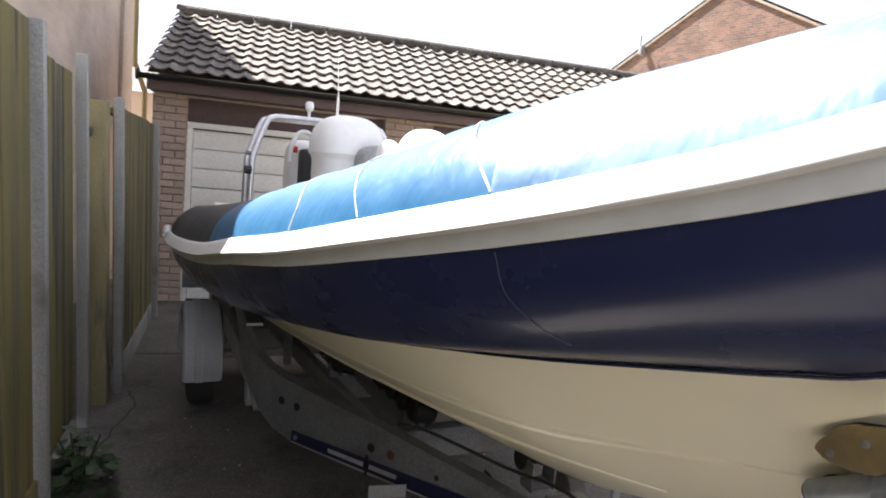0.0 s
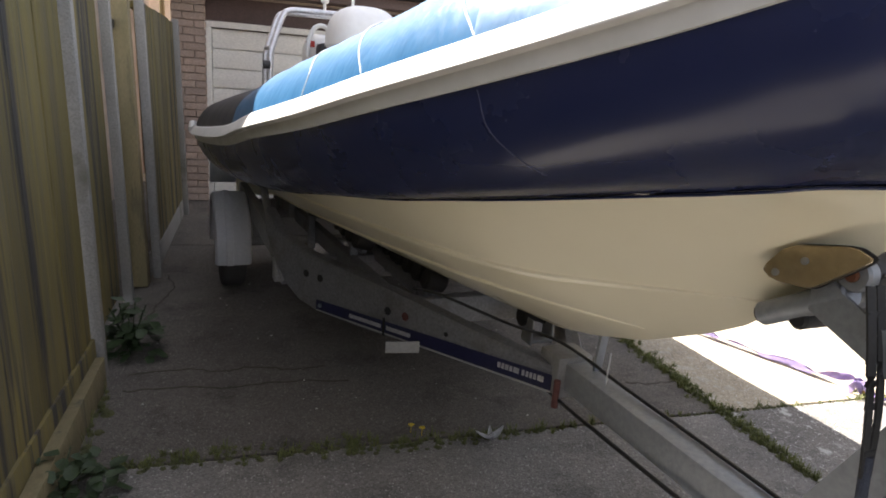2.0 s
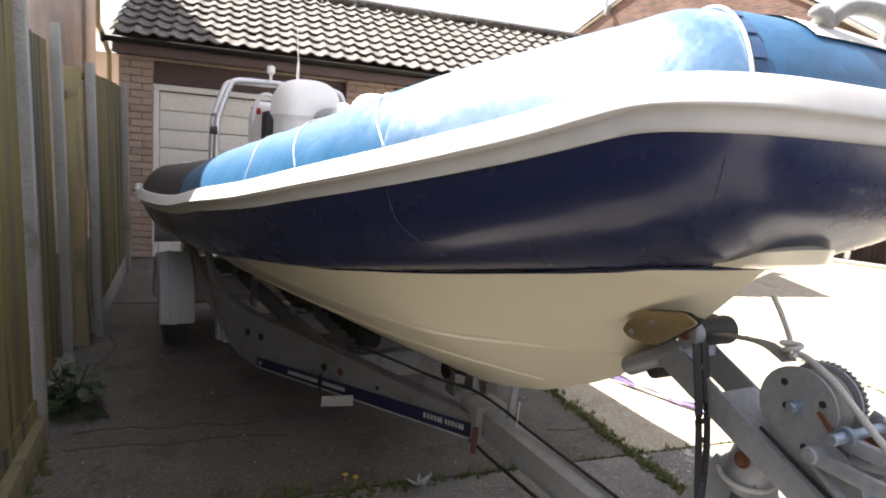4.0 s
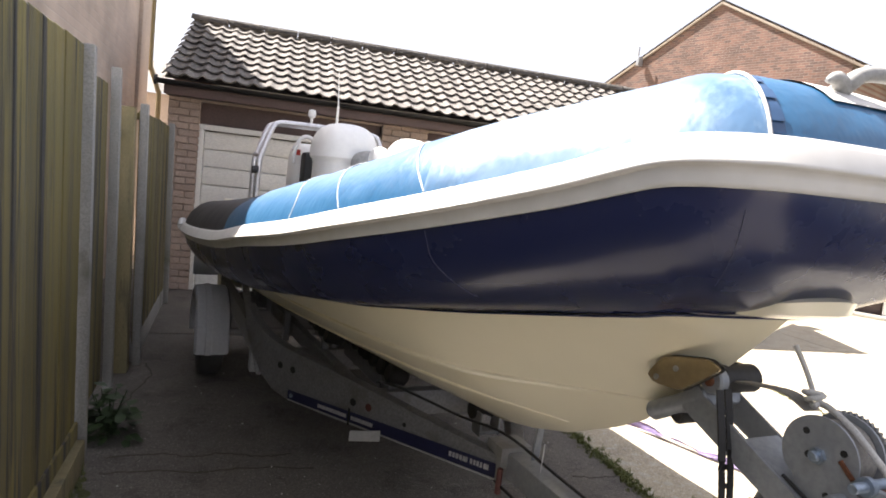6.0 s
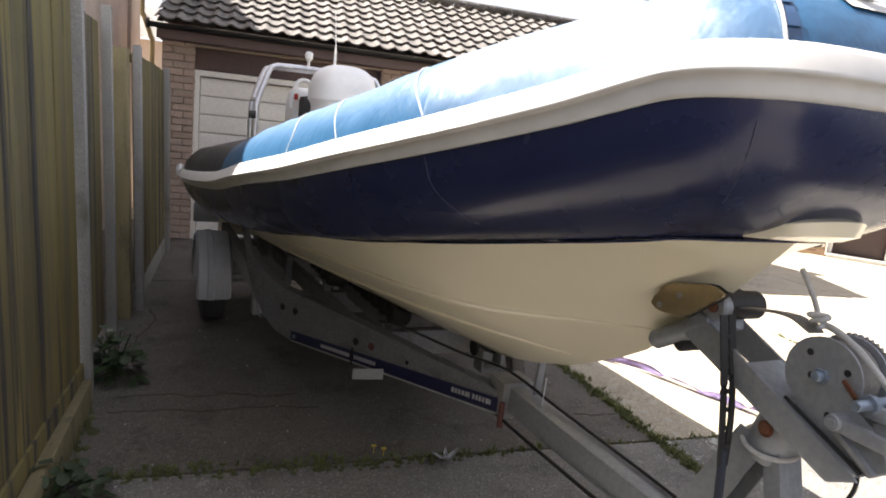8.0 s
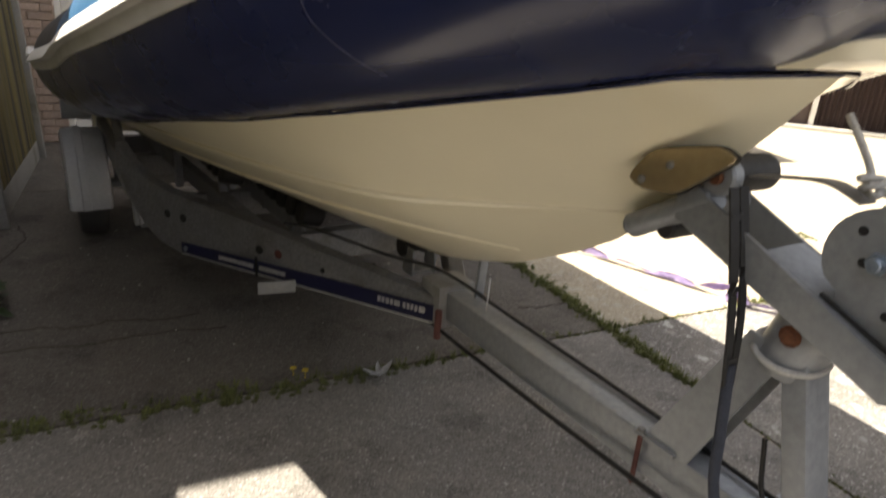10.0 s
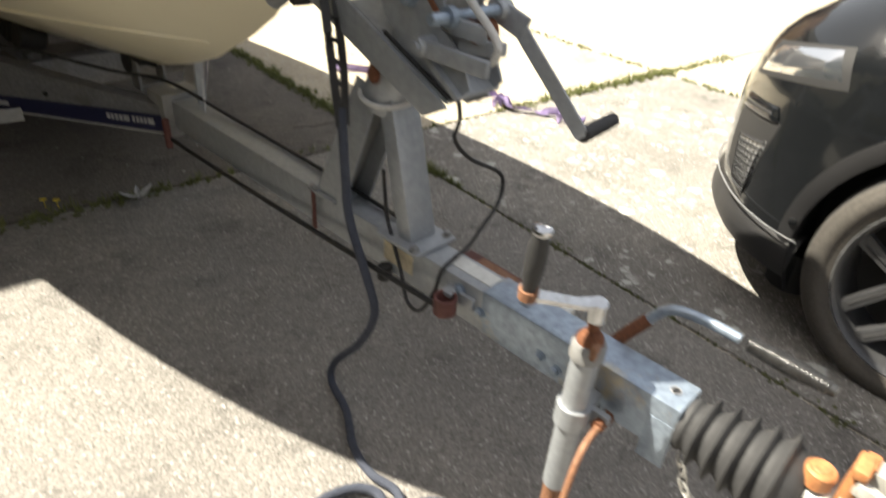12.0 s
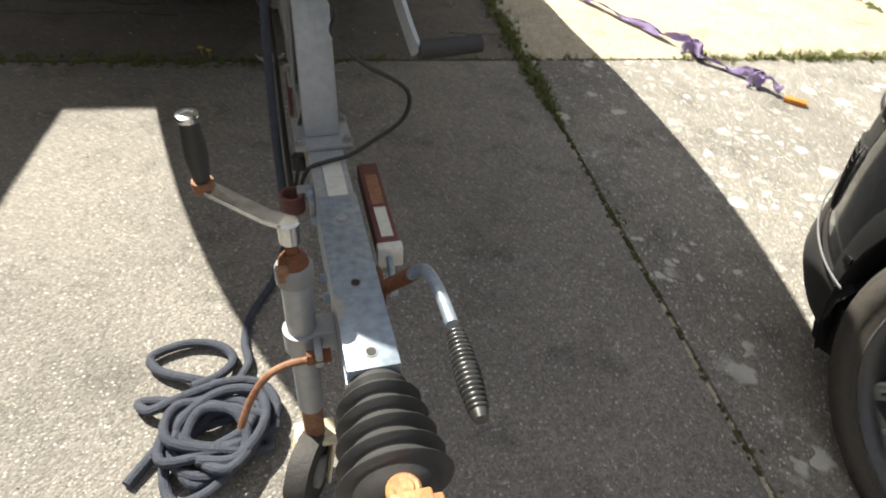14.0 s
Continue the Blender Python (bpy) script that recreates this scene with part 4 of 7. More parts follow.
# moulded lip at the head of the stem
bm = B()
rows = []
for k in range(17):
    u = k / 8 - 1
    w = math.sqrt(max(0.0, 1 - u * u)) ** 0.8
    rows.append([(0.15 * u, 0.875 - 0.01 * w, 1.318), (0.15 * u, 0.872 - 0.075 * w, 1.312 + 0.006 * w), (0.15 * u, 0.872 - 0.125 * w, 1.320 + 0.018 * w), (0.15 * u, 0.872 - 0.135 * w, 1.330 + 0.042 * w), (0.15 * u, 0.875 - 0.09 * w, 1.332 + 0.048 * w)])
grid(bm, rows)
part("bow_apron", bm, "gelcoat", boat, "cream moulded lip at the stem head")
part("transom", box(B(), (0, 5.12, 0.86), (1.7, 0.06, 0.72), 0.015), "gelcoat", boat)
bm = B()
rows = []
for i in list(range(4, A_0, 2)):
    c = ST[i][0]
    rows.append([V(c.x * f, c.y, c.z + 0.06) for f in (1.0, 0.5, 0, -0.5, -1.0)])
grid(bm, rows)
part("deck", bm, "deck_white", boat, "white moulded deck")
# console and seats, rounded white mouldings


def pod(name, c, s, mat, label, power=0.55, parent=boat, inset=1.0):
    bm = B()
    rings = []
    for k in range(13):
        a = math.pi / 2 * k / 12
        h, r = math.sin(a) ** power, math.cos(a) ** power
        rings.append([V(c[0] + s[0] * r * math.copysign(abs(math.cos(q)) ** 0.7, math.cos(q)), c[1] + s[1] * r * math.copysign(abs(math.sin(q)) ** 0.7, math.sin(q)), c[2] + s[2] * h) for q in [2 * math.pi * j / 32 for j in range(32)]])
    if inset < 1:
        rings.insert(0, [V(c[0] + (p.x - c[0]) * 0.93, c[1] + (p.y - c[1]) * 0.93, c[2] - 0.02) for p in rings[0]])
    rings.insert(0, [V(c[0] + (p.x - c[0]) * inset, c[1] + (p.y - c[1]) * inset, c[2] - 0.05) for p in rings[0]])
    rings.insert(0, [V(p.x, p.y, c[2] - 0.40) for p in rings[0]])
    grid(bm, rings, True)
    bmesh.ops.remove_doubles(bm, verts=bm.verts[:], dist=0.0005)
    return part(name, bm, mat, parent, label)


pod("console", (-0.005, 4.8, 1.635), (0.245, 0.32, 0.275), "deck_white", "rounded white helm console", 0.72, inset=0.96)
# grey pod added for the shading on the console's lower part
pod("console_lip", (0.13, 4.46, 1.60), (0.16, 0.10, 0.11), "grey_cushion", "grey piece standing in for the shade low on the console", 0.8)
pod("seat", (0.05, 3.5, 1.56), (0.13, 0.2, 0.215), "deck_white", "white jockey seat", 0.75)
pod("bolster", (0.03, 4.0, 1.60), (0.07, 0.08, 0.13), "deck_white", "small white bolster", 0.8)
bar = new("roll_bar")
bar.parent = boat
tagged(bar, "polished steel roll bar")
for dy in (0.0, 0.30):
    pts = spline([V(-0.575, 5.35 + dy, 1.15), V(-0.57, 5.35 + dy, 1.50), V(-0.555, 5.36 + dy, 1.60), V(-0.475, 5.39 + dy, 1.835), V(-0.42, 5.4 + dy, 1.885), V(-0.32, 5.4 + dy, 1.895), V(0.0, 5.4 + dy, 1.90), V(0.32, 5.4 + dy, 1.895), V(0.42, 5.4 + dy, 1.885), V(0.475, 5.39 + dy, 1.835), V(0.555, 5.36 + dy, 1.60), V(0.57, 5.35 + dy, 1.50), V(0.575, 5.35 + dy, 1.15)], 6)
    part("bar_tube", sweep(B(), pts, 0.022, 12), "bar_steel", bar)
part("cross_tube", rod(B(), (-0.565, 5.36, 1.6), (-0.565, 5.66, 1.6), 0.016), "bar_steel", bar)
part("fitting", rod(B(), (-0.625, 5.33, 1.47), (-0.575, 5.33, 1.47), 0.032, seg=14), "rubber", bar, "black round fitting")
bm = B()
rod(bm, (-0.15, 5.4, 1.88), (-0.15, 5.4, 1.98), 0.012)
lathe(bm, [(0.018, 0), (0.032, 0.015), (0.034, 0.05), (0.028, 0.068), (0.01, 0.075)], Matrix.Translation((-0.15, 5.4, 1.965)), 18)
part("gps_antenna", bm, "deck_white", boat, "white mushroom antenna")
bm = B()
rod(bm, (0.075, 5.4, 1.89), (0.075, 5.4, 2.10), 0.014, 0.009)
rod(bm, (0.075, 5.4, 2.10), (0.052, 5.4, 2.40), 0.006, 0.003, seg=8)
part("whip_aerial", bm, "deck_white", boat, "thin white whip aerial")
pod("engine_cowl", (-0.12, 5.72, 1.42), (0.13, 0.22, 0.33), "deck_white", "white outboard cowling", 0.5)
part("engine_decal", box(B(), (-0.24, 5.49, 1.66), (0.07, 0.02, 0.05), 0.004), "red_plastic", boat, "red decal on the cowling")
part("engine_bracket", box(B(), (-0.05, 5.4, 1.42), (0.30, 0.2, 0.5), 0.04), "rubber", boat, "dark outboard bracket")
part("bow_hose", sweep(B(), spline([V(-0.27, 5.45, 1.56), V(-0.265, 5.43, 1.68), V(-0.22, 5.43, 1.78), V(-0.15, 5.43, 1.80), V(-0.09, 5.45, 1.75), V(-0.07, 5.45, 1.66)], 6), 0.018, 8), "deck_white", boat, "white cable loop")
# bow fitting: grey moulded fairlead on the nose
bm = B()
hz = ST[NL // 2][0].z + RT - 0.03
hy0 = ST[NL // 2][0].y - 0.10
sweep(bm, spline([V(-0.09, hy0 + 0.05, hz - 0.03), V(-0.085, hy0, hz + 0.01), V(-0.05, hy0 - 0.015, hz + 0.038), V(0.04, hy0 - 0.02, hz + 0.045), V(0.11, hy0 - 0.015, hz + 0.030), V(0.15, hy0 + 0.02, hz - 0.03)], 6), [0.022 - 0.006 * math.sin(k / 30 * math.pi) for k in range(31)], 12)
sweep(bm, spline([V(-0.09, hy0 + 0.0, hz + 0.005), V(-0.12, hy0 - 0.005, hz + 0.02), V(-0.145, hy0 + 0.0, hz + 0.012)], 4), [0.018, 0.018, 0.017, 0.016, 0.015, 0.013, 0.011, 0.008, 0.004], 10)
sweep(bm, spline([V(-0.05, hy0 - 0.01, hz - 0.035), V(0.03, hy0 - 0.02, hz - 0.03), V(0.13, hy0 - 0.01, hz - 0.035)], 6), 0.014, 10)
part("bow_handle", bm, "grey_cushion", boat, "grey moulded bow handle")
tube_band("bow_plate", A_1 + 2, NL - 3 - A_1, 50, 130, "strake", "white bow wear plate", extra=0.005)


# ---- the trailer ----
trailer = thing("boat_trailer", "galvanised braked boat trailer with winch post and jockey wheel", "trailer")
BT = 0.515                                              # top of the drawbar
bm = box(B(), (0, 1.03, BT - 0.05), (0.078, 2.0, 0.10), 0.006)
drawbar = part("drawbar", bm, "galv", trailer, "square galvanised drawbar")
bm = box(B(), (0, 0.24, BT - 0.048), (0.082, 0.44, 0.105), 0.005)
box(bm, (-0.039, 0.045, BT - 0.085), (0.006, 0.05, 0.10), 0.002)
box(bm, (0.039, 0.045, BT - 0.085), (0.006, 0.05, 0.10), 0.002)
part("overrun_housing", bm, "zinc", trailer, "bright zinc overrun housing")
for y in (0.204, 0.05):
    bm = B()
    lathe(bm, [(0.0098, 0), (0.0102, 0.0012), (0.0085, 0.0014), (0.008, 0.0005)], Matrix.Translation((0, y, BT + 0.005)), 18)
    part("hole_rim", bm, "galv_side", trailer)
    part("grease_hole", lathe(B(), [(0.0075, 0), (0.0075, 0.0012)], Matrix.Translation((0, y, BT + 0.0052)), 16), "cable", trailer, "dark threaded hole")
bolt(trailer, (0.0, 0.377, BT + 0.004), (0, 0, 1), 0.011, 0.010, "galv")
for y, z in ((0.30, 0.45), (0.26, 0.44), (0.52, 0.49), (0.46, 0.46)):
    bolt(trailer, (-0.041, y, z), (-1, 0, 0), 0.010, 0.010)
part("label", box(B(), (0.006, 0.525, BT + 0.0015), (0.040, 0.125, 0.0015)), "label_silver", trailer, "blank silver data label")
part("label", box(B(), (-0.0405, 0.72, BT - 0.045), (0.0015, 0.10, 0.05)), "label_cream", trailer, "cream paper label on the drawbar side")
bm = B()
rod(bm, (-0.055, 0.75, BT - 0.075), (-0.055, 0.75, BT - 0.115), 0.018, seg=14, bev=0.004)
part("plug", bm, "rubber", trailer, "small black rubber plug")

# overrun bellows and coupling head
prof = [(0.046, 0.0), (0.050, 0.012)]
for k in range(5):
    r = 0.064 + 0.0045 * k
    y0 = 0.020 + 0.031 * k
    prof += [(r - 0.019, y0), (r - 0.014, y0 + 0.009), (r - 0.001, y0 + 0.0150), (r, y0 + 0.0165), (r - 0.001, y0 + 0.018), (r - 0.013, y0 + 0.022), (r - 0.017, y0 + 0.027)]
prof += [(0.060, 0.180), (0.050, 0.192), (0.034, 0.200)]
AX = Matrix.Translation((0, 0.022, BT - 0.045)) @ Matrix.Rotation(radians(90), 4, "X")
part("bellows", lathe(B(), prof, AX, 40), "bellows", trailer, "black ribbed rubber bellows", sharp=50)
coupling = new("coupling_head")
coupling.parent = trailer
tagged(coupling, "pressed steel ball coupling head")
bm = B()
rod(bm, (0, -0.165, BT - 0.045), (0, -0.215, BT - 0.045), 0.034, 0.032, seg=24, bev=0.003)
side = [(-0.17, -0.03), (-0.17, 0.022), (-0.24, 0.03), (-0.30, 0.025), (-0.345, 0.002), (-0.355, -0.035), (-0.34, -0.06), (-0.27, -0.065), (-0.22, -0.04)]
part("coupling_body", bm, "label_silver", coupling, "pale worn metal collar")
part("coupling_shell", side_plate([(y, BT - 0.045 + z) for y, z in side], -0.029, 0.029, 0.009), "cast_pale", coupling)
bm = B()
lathe(bm, [(0.0, 0.036), (0.020, 0.030), (0.034, 0.014), (0.038, -0.004), (0.036, -0.024)], Matrix.Translation((0, -0.315, BT - 0.055)), 28, cap=False)
part("ball_cup", bm, "cast_pale", coupling, "domed ball socket")
bm = B()
lathe(bm, [(0.019, 0), (0.0225, 0.004), (0.0225, 0.030), (0.019, 0.034), (0.014, 0.0335), (0.012, 0.036), (0.0, 0.036)], Matrix.Translation((0, -0.182, BT - 0.012)), 26, cap=False)
part("coupling_bolt", bm, "orange", coupling, "rusted orange bolt head")
bm = B()
rod(bm, (-0.002, -0.222, BT - 0.02), (-0.002, -0.222, BT + 0.065), 0.012, seg=16, bev=0.003)
box(bm, (0, -0.222, BT + 0.062), (0.05, 0.022, 0.018), 0.005)
part("release_pin", bm, "orange", coupling, "rusted orange release pin")
bm = B()
side = [(-0.222, 0.040), (-0.226, 0.064), (-0.246, 0.060), (-0.300, 0.046), (-0.335, 0.026), (-0.345, 0.008), (-0.335, 0.000), (-0.290, 0.024), (-0.246, 0.036)]
part("coupling_handle", side_plate([(y, BT + z) for y, z in side], 0.002, 0.036, 0.005), "cast_pale", coupling, "pale grey cast lift handle")
part("handle_tip", box(bm, (0.019, -0.228, BT + 0.056), (0.037, 0.020, 0.022), 0.005), "orange", coupling, "rust-stained end of the handle")
part("handle_rib", side_plate([(y, BT + z - 0.012) for y, z in side], -0.026, -0.010, 0.004), "cast_pale", coupling)
# safety chain and brass padlock
chain = new("safety_chain")
chain.parent = trailer
tagged(chain, "bright plated safety chain")
cp = spline([V(-0.03, 0.0, 0.43), V(-0.046, -0.039, 0.365), V(-0.036, -0.112, 0.36), V(-0.042, -0.163, 0.385), V(-0.058, -0.212, 0.430), V(-0.040, -0.222, 0.490), V(-0.004, -0.226, 0.520), V(0.02, -0.222, 0.525)], 12)
cp2 = spline([V(-0.042, -0.06, 0.36), V(-0.032, -0.066, 0.26), V(-0.05, -0.082, 0.205), V(-0.062, -0.106, 0.190), V(-0.050, -0.135, 0.24), V(-0.042, -0.163, 0.375)], 12)


def even(pts, step):
    """The same line with its points at even steps."""
    out, gone = [pts[0]], 0.0
    for a, b in zip(pts, pts[1:]):
        n = (b - a).length
        while gone + n >= step:
            a = a.lerp(b, (step - gone) / n)
            out.append(a.copy())
            n, gone = (b - a).length, 0.0
        gone += n
    return out


cp, cp2 = even(cp, 0.019), even(cp2, 0.019)
for line_pts in (cp, cp2):
    for k in range(len(line_pts) - 1):
        a, b = line_pts[k], line_pts[k + 1]
        f = frame_of(a, b) @ Matrix.Rotation(radians(90 * (k % 2)), 4, "Z")
        n = (b - a).length
        ring = [f @ V(0.0075 * math.cos(q), 0, n / 2 + (n / 2 + 0.004) * math.sin(q)) for q in [2 * math.pi * j / 10 for j in range(10)]]
        part("chain_link", sweep(B(), ring, 0.0029, 6, closed=True), "chain", chain)
padlock = new("padlock")
padlock.parent = trailer
tagged(padlock, "small brass padlock")
part("lock_body", box(B(), (-0.060, -0.226, 0.404), (0.022, 0.046, 0.030), 0.004), "brass", padlock)
part("shackle", sweep(B(), spline([V(-0.060, -0.241, 0.416), V(-0.058, -0.241, 0.440), V(-0.054, -0.227, 0.454), V(-0.058, -0.213, 0.440), V(-0.060, -0.213, 0.416)], 5), 0.003, 8), "chain", padlock)

# handbrake lever with a sprung grip
brake = new("handbrake")
brake.parent = trailer
tagged(brake, "handbrake lever with a spring grip")
pl = spline([V(0.045, 0.205, 0.495), V(0.070, 0.18, 0.535), V(0.086, 0.162, 0.562)], 4)
part("lever_root", sweep(B(), pl, 0.013, 12), "rust", brake, "rusted lever root")
part("pivot_plate", box(B(), (0.046, 0.225, 0.475), (0.012, 0.06, 0.06), 0.004), "rust", brake)
pl = spline([V(0.084, 0.164, 0.558), V(0.096, 0.146, 0.585), V(0.103, 0.118, 0.600), V(0.108, 0.065, 0.603), V(0.110, 0.01, 0.600)], 6)
part("lever", sweep(B(), pl, 0.010, 14), "zinc", brake, "bent zinc-plated lever")
bm = B()
A0, A1 = V(0.110, -0.006, 0.600), V(0.104, -0.137, 0.598)
prof = []
for k in range(17):
    f = k / 17
    r = 0.0125 + 0.0055 * math.sin(math.pi * (0.1 + f * 0.85))
    prof += [(r - 0.003, f * 0.131), (r, f * 0.131 + 0.002), (r, f * 0.131 + 0.0048), (r - 0.003, f * 0.131 + 0.0068)]
lathe(bm, prof, frame_of(A0, A1), 22)
part("grip", bm, "spring_steel", brake, "dark coiled spring grip", sharp=60)
part("grip_end", rod(B(), A1, A1 + V(-0.0005, -0.012, 0), 0.0125, 0.010, seg=16), "spring_steel", brake)

# gas damper on the drawbar's side
damper = new("brake_damper")
damper.parent = trailer
tagged(damper, "brown spring damper with pale labels")
part("damper_body", beam(B(), (0.085, 0.34, 0.455), (0.090, 0.63, 0.455), 0.045, 0.045, 0.006), "rust_brown", damper)
part("label", beam(B(), (0.0875, 0.47, 0.4785), (0.0895, 0.58, 0.4785), 0.026, 0.0015, 0), "rust_light", damper)
part("label", beam(B(), (0.0865, 0.365, 0.4785), (0.0875, 0.46, 0.4785), 0.024, 0.0015, 0), "label_silver", damper)
part("damper_end", box(B(), (0.085, 0.335, 0.457), (0.05, 0.022, 0.048), 0.004), "label_silver", damper)
part("damper_rod", rod(B(), (0.083, 0.33, 0.455), (0.07, 0.215, 0.47), 0.007), "zinc", damper)

# jockey wheel
JX, JY = -0.097, 0.180
jockey = new("jockey_wheel")
jockey.parent = trailer
tagged(jockey, "jockey wheel with a crank handle and rust stains")
part("outer_tube", rod(B(), (JX, JY, 0.238), (JX, JY, 0.585), 0.0245, seg=28, bev=0.002), "galv", jockey, "dull galvanised tube")
part("tube_collar", lathe(B(), [(0.025, 0), (0.030, 0.004), (0.030, 0.032), (0.026, 0.038), (0.020, 0.038)], Matrix.Translation((JX, JY, 0.565)), 26), "galv_dull", jockey)
part("inner_tube", rod(B(), (JX, JY, 0.10), (JX, JY, 0.245), 0.0205, 0.0205, seg=22), "rust_light", jockey, "rusted inner tube")
part("screw_neck", rod(B(), (JX, JY, 0.595), (JX, JY, 0.665), 0.010, seg=14), "rust", jockey)
part("rust_collar", lathe(B(), [(0.024, 0), (0.022, 0.012), (0.012, 0.024)], Matrix.Translation((JX, JY, 0.601)), 22), "rust", jockey, "rusted collar")
bm = B()
rod(bm, (JX, JY, 0.645), (JX, JY, 0.685), 0.017, seg=18, bev=0.003)
sweep(bm, [V(JX, JY, 0.680), V(JX - 0.03, JY + 0.017, 0.684), V(JX - 0.085, JY + 0.047, 0.706), V(-0.212, 0.245, 0.716)], 0.01, flat=(0.027, 0.008))
part("crank_arm", bm, "steel", jockey, "bright crank arm")
kb, kt = V(-0.209, 0.243, 0.722), V(-0.2085, 0.2375, 0.836)
part("knob", lathe(B(), [(0.0105, 0), (0.0125, 0.012), (0.0165, 0.045), (0.0165, 0.065), (0.0135, 0.098), (0.013, 0.106)], frame_of(kb, kt), 22), "rubber", jockey, "black plastic crank knob")
part("knob_cap", lathe(B(), [(0.0145, 0.104), (0.0160, 0.108), (0.0150, 0.113), (0.0095, 0.1145), (0.009, 0.113), (0.0, 0.113)], frame_of(kb, kt), 22, cap=False), "steel", jockey, "bright metal cap")
part("knob_base", rod(B(), kb - V(0, 0, 0.012), kb + V(0, 0, 0.004), 0.016, seg=16), "rust_light", jockey)
part("tube_rust", box(B(), (JX - 0.016, JY - 0.02, 0.60), (0.018, 0.012, 0.03), 0.004), "rust_light", jockey, "rust bloom")
wh = V(JX - 0.020, JY - 0.040, 0.083)
bm = B()
for s in (-1, 1):
    beam(bm, (JX + s * 0.034, JY - 0.005 - s * 0.014, 0.145), (JX - 0.020 + s * 0.034, JY - 0.040 - s * 0.016, 0.06), 0.006, 0.042, 0.002, (0, 1, 0))
box(bm, (JX, JY - 0.005, 0.145), (0.08, 0.06, 0.010), 0.002)
part("fork", bm, "label_cream", jockey, "pale painted wheel fork")
WM = Matrix.Translation(wh) @ Matrix.Rotation(radians(-28), 4, "Z") @ Matrix.Rotation(radians(90), 4, "Y")
part("wheel", lathe(B(), [(0.030, -0.022), (0.062, -0.027), (0.078, -0.022), (0.082, 0), (0.078, 0.022), (0.062, 0.027), (0.030, 0.022)], WM, 28), "tyre", jockey, "solid black rubber wheel")
part("wheel_hub", lathe(B(), [(0.012, -0.034), (0.034, -0.030), (0.034, 0.030), (0.012, 0.034)], WM, 20), "galv_dull", jockey)
# split clamp and its bent tommy bar
bm = B()
lathe(bm, [(0.0255, -0.022), (0.032, -0.022), (0.032, 0.022), (0.0255, 0.022)], Matrix.Translation((JX, JY, 0.435)), 26)
box(bm, (-0.060, JY, 0.435), (0.04, 0.05, 0.05), 0.006)
box(bm, (-0.075, JY - 0.042, 0.435), (0.014, 0.04, 0.034), 0.004)
part("clamp", bm, "galv", trailer, "cast tube clamp")
bm = B()
rod(bm, (-0.055, 0.130, 0.433), (-0.095, 0.130, 0.433), 0.013, seg=6)
part("clamp_nut", bm, "rust", trailer, "rusted clamp nut")
pts = spline([V(-0.085, 0.128, 0.432), V(-0.13, 0.124, 0.432), V(-0.165, 0.118, 0.415), V(-0.195, 0.111, 0.37), V(-0.217, 0.104, 0.315)], 6)
part("clamp_handle", sweep(B(), pts, 0.0065, 10), "rust_light", trailer, "bent rusty clamp handle")

# rusty cable guide beside the bar and the brake cable
bm = B()
lathe(bm, [(0.017, -0.02), (0.025, -0.02), (0.026, 0.02), (0.020, 0.02), (0.017, -0.02)], Matrix.Translation((-0.083, 0.523, 0.470)), 22, cap=False)
part("guide_ring", bm, "rust_brown", trailer, "rust-brown guide ring")
bm = box(B(), (-0.055, 0.535, 0.485), (0.035, 0.03, 0.012), 0.003)
box(bm, (-0.046, 0.50, 0.475), (0.012, 0.05, 0.03), 0.003)
part("guide_bracket", bm, "galv", trailer)
part("brake_cable", sweep(B(), spline([V(-0.083, 0.50, 0.455), V(-0.078, 1.0, 0.425), V(-0.07, 1.5, 0.40), V(-0.065, 1.95, 0.39), V(-0.05, 2.4, 0.42)], 6), 0.007, 8), "cable", trailer, "black brake cable")
part("wiring", sweep(B(), spline([V(0.02, 0.75, BT + 0.01), V(0.035, 1.2, BT + 0.008), V(0.03, 1.6, BT + 0.012), V(-0.01, 1.95, BT + 0.04), V(-0.12, 2.15, 0.56), V(-0.30, 2.4, 0.60), V(-0.38, 2.5, 0.60)], 6), 0.006, 8), "cable", trailer, "black wiring loom")

# winch post
post = new("winch_post")
post.parent = trailer
tagged(post, "galvanised winch post of two splayed legs")
for s in (-1, 1):
    x = 0.044 * s
    part("leg_plate", side_plate([(1.035, BT), (0.925, BT), (0.79, 0.84), (0.865, 0.86)], min(x, x - 0.005 * s), max(x, x - 0.005 * s), 0.0), "galv", post)
part("leg_web", beam(B(), (0, 0.985, BT + 0.005), (0, 0.83, 0.85), 0.082, 0.006, 0.001, (0, 1, 0)), "galv_dull", post)
part("front_leg", beam(B(), (0, 0.70, BT + 0.006), (0, 0.785, 0.85), 0.078, 0.045, 0.006, (0, 1, 0)), "galv", post, "bright box-section leg")
part("foot_plate", box(B(), (0, 0.705, BT + 0.006), (0.125, 0.14, 0.009), 0.002), "galv", post)
bm = box(B(), (0, 1.0, BT + 0.004), (0.11, 0.10, 0.008), 0.002)
part("foot_plate", bm, "galv", post)
for x, y in ((-0.052, 1.038), (0.052, 1.038), (0.052, 0.655), (-0.052, 0.655), (0.052, 0.75)):
    bolt(post, (x, y, BT + 0.009), (0, 0, 1), 0.009, 0.012, "galv_dull")
for s in (-1, 1):
    part("u_bolt", rod(B(), (0.052 * s, 1.038, BT + 0.02), (0.052 * s, 1.038, BT - 0.125), 0.006), "rust_brown", post, "rusted clamping bolt")
part("post_head", lathe(B(), [(0.050, 0), (0.056, 0.01), (0.056, 0.11), (0.048, 0.125)], frame_of((0, 0.815, 0.80), (0, 0.775, 0.93)), 26), "galv", post)
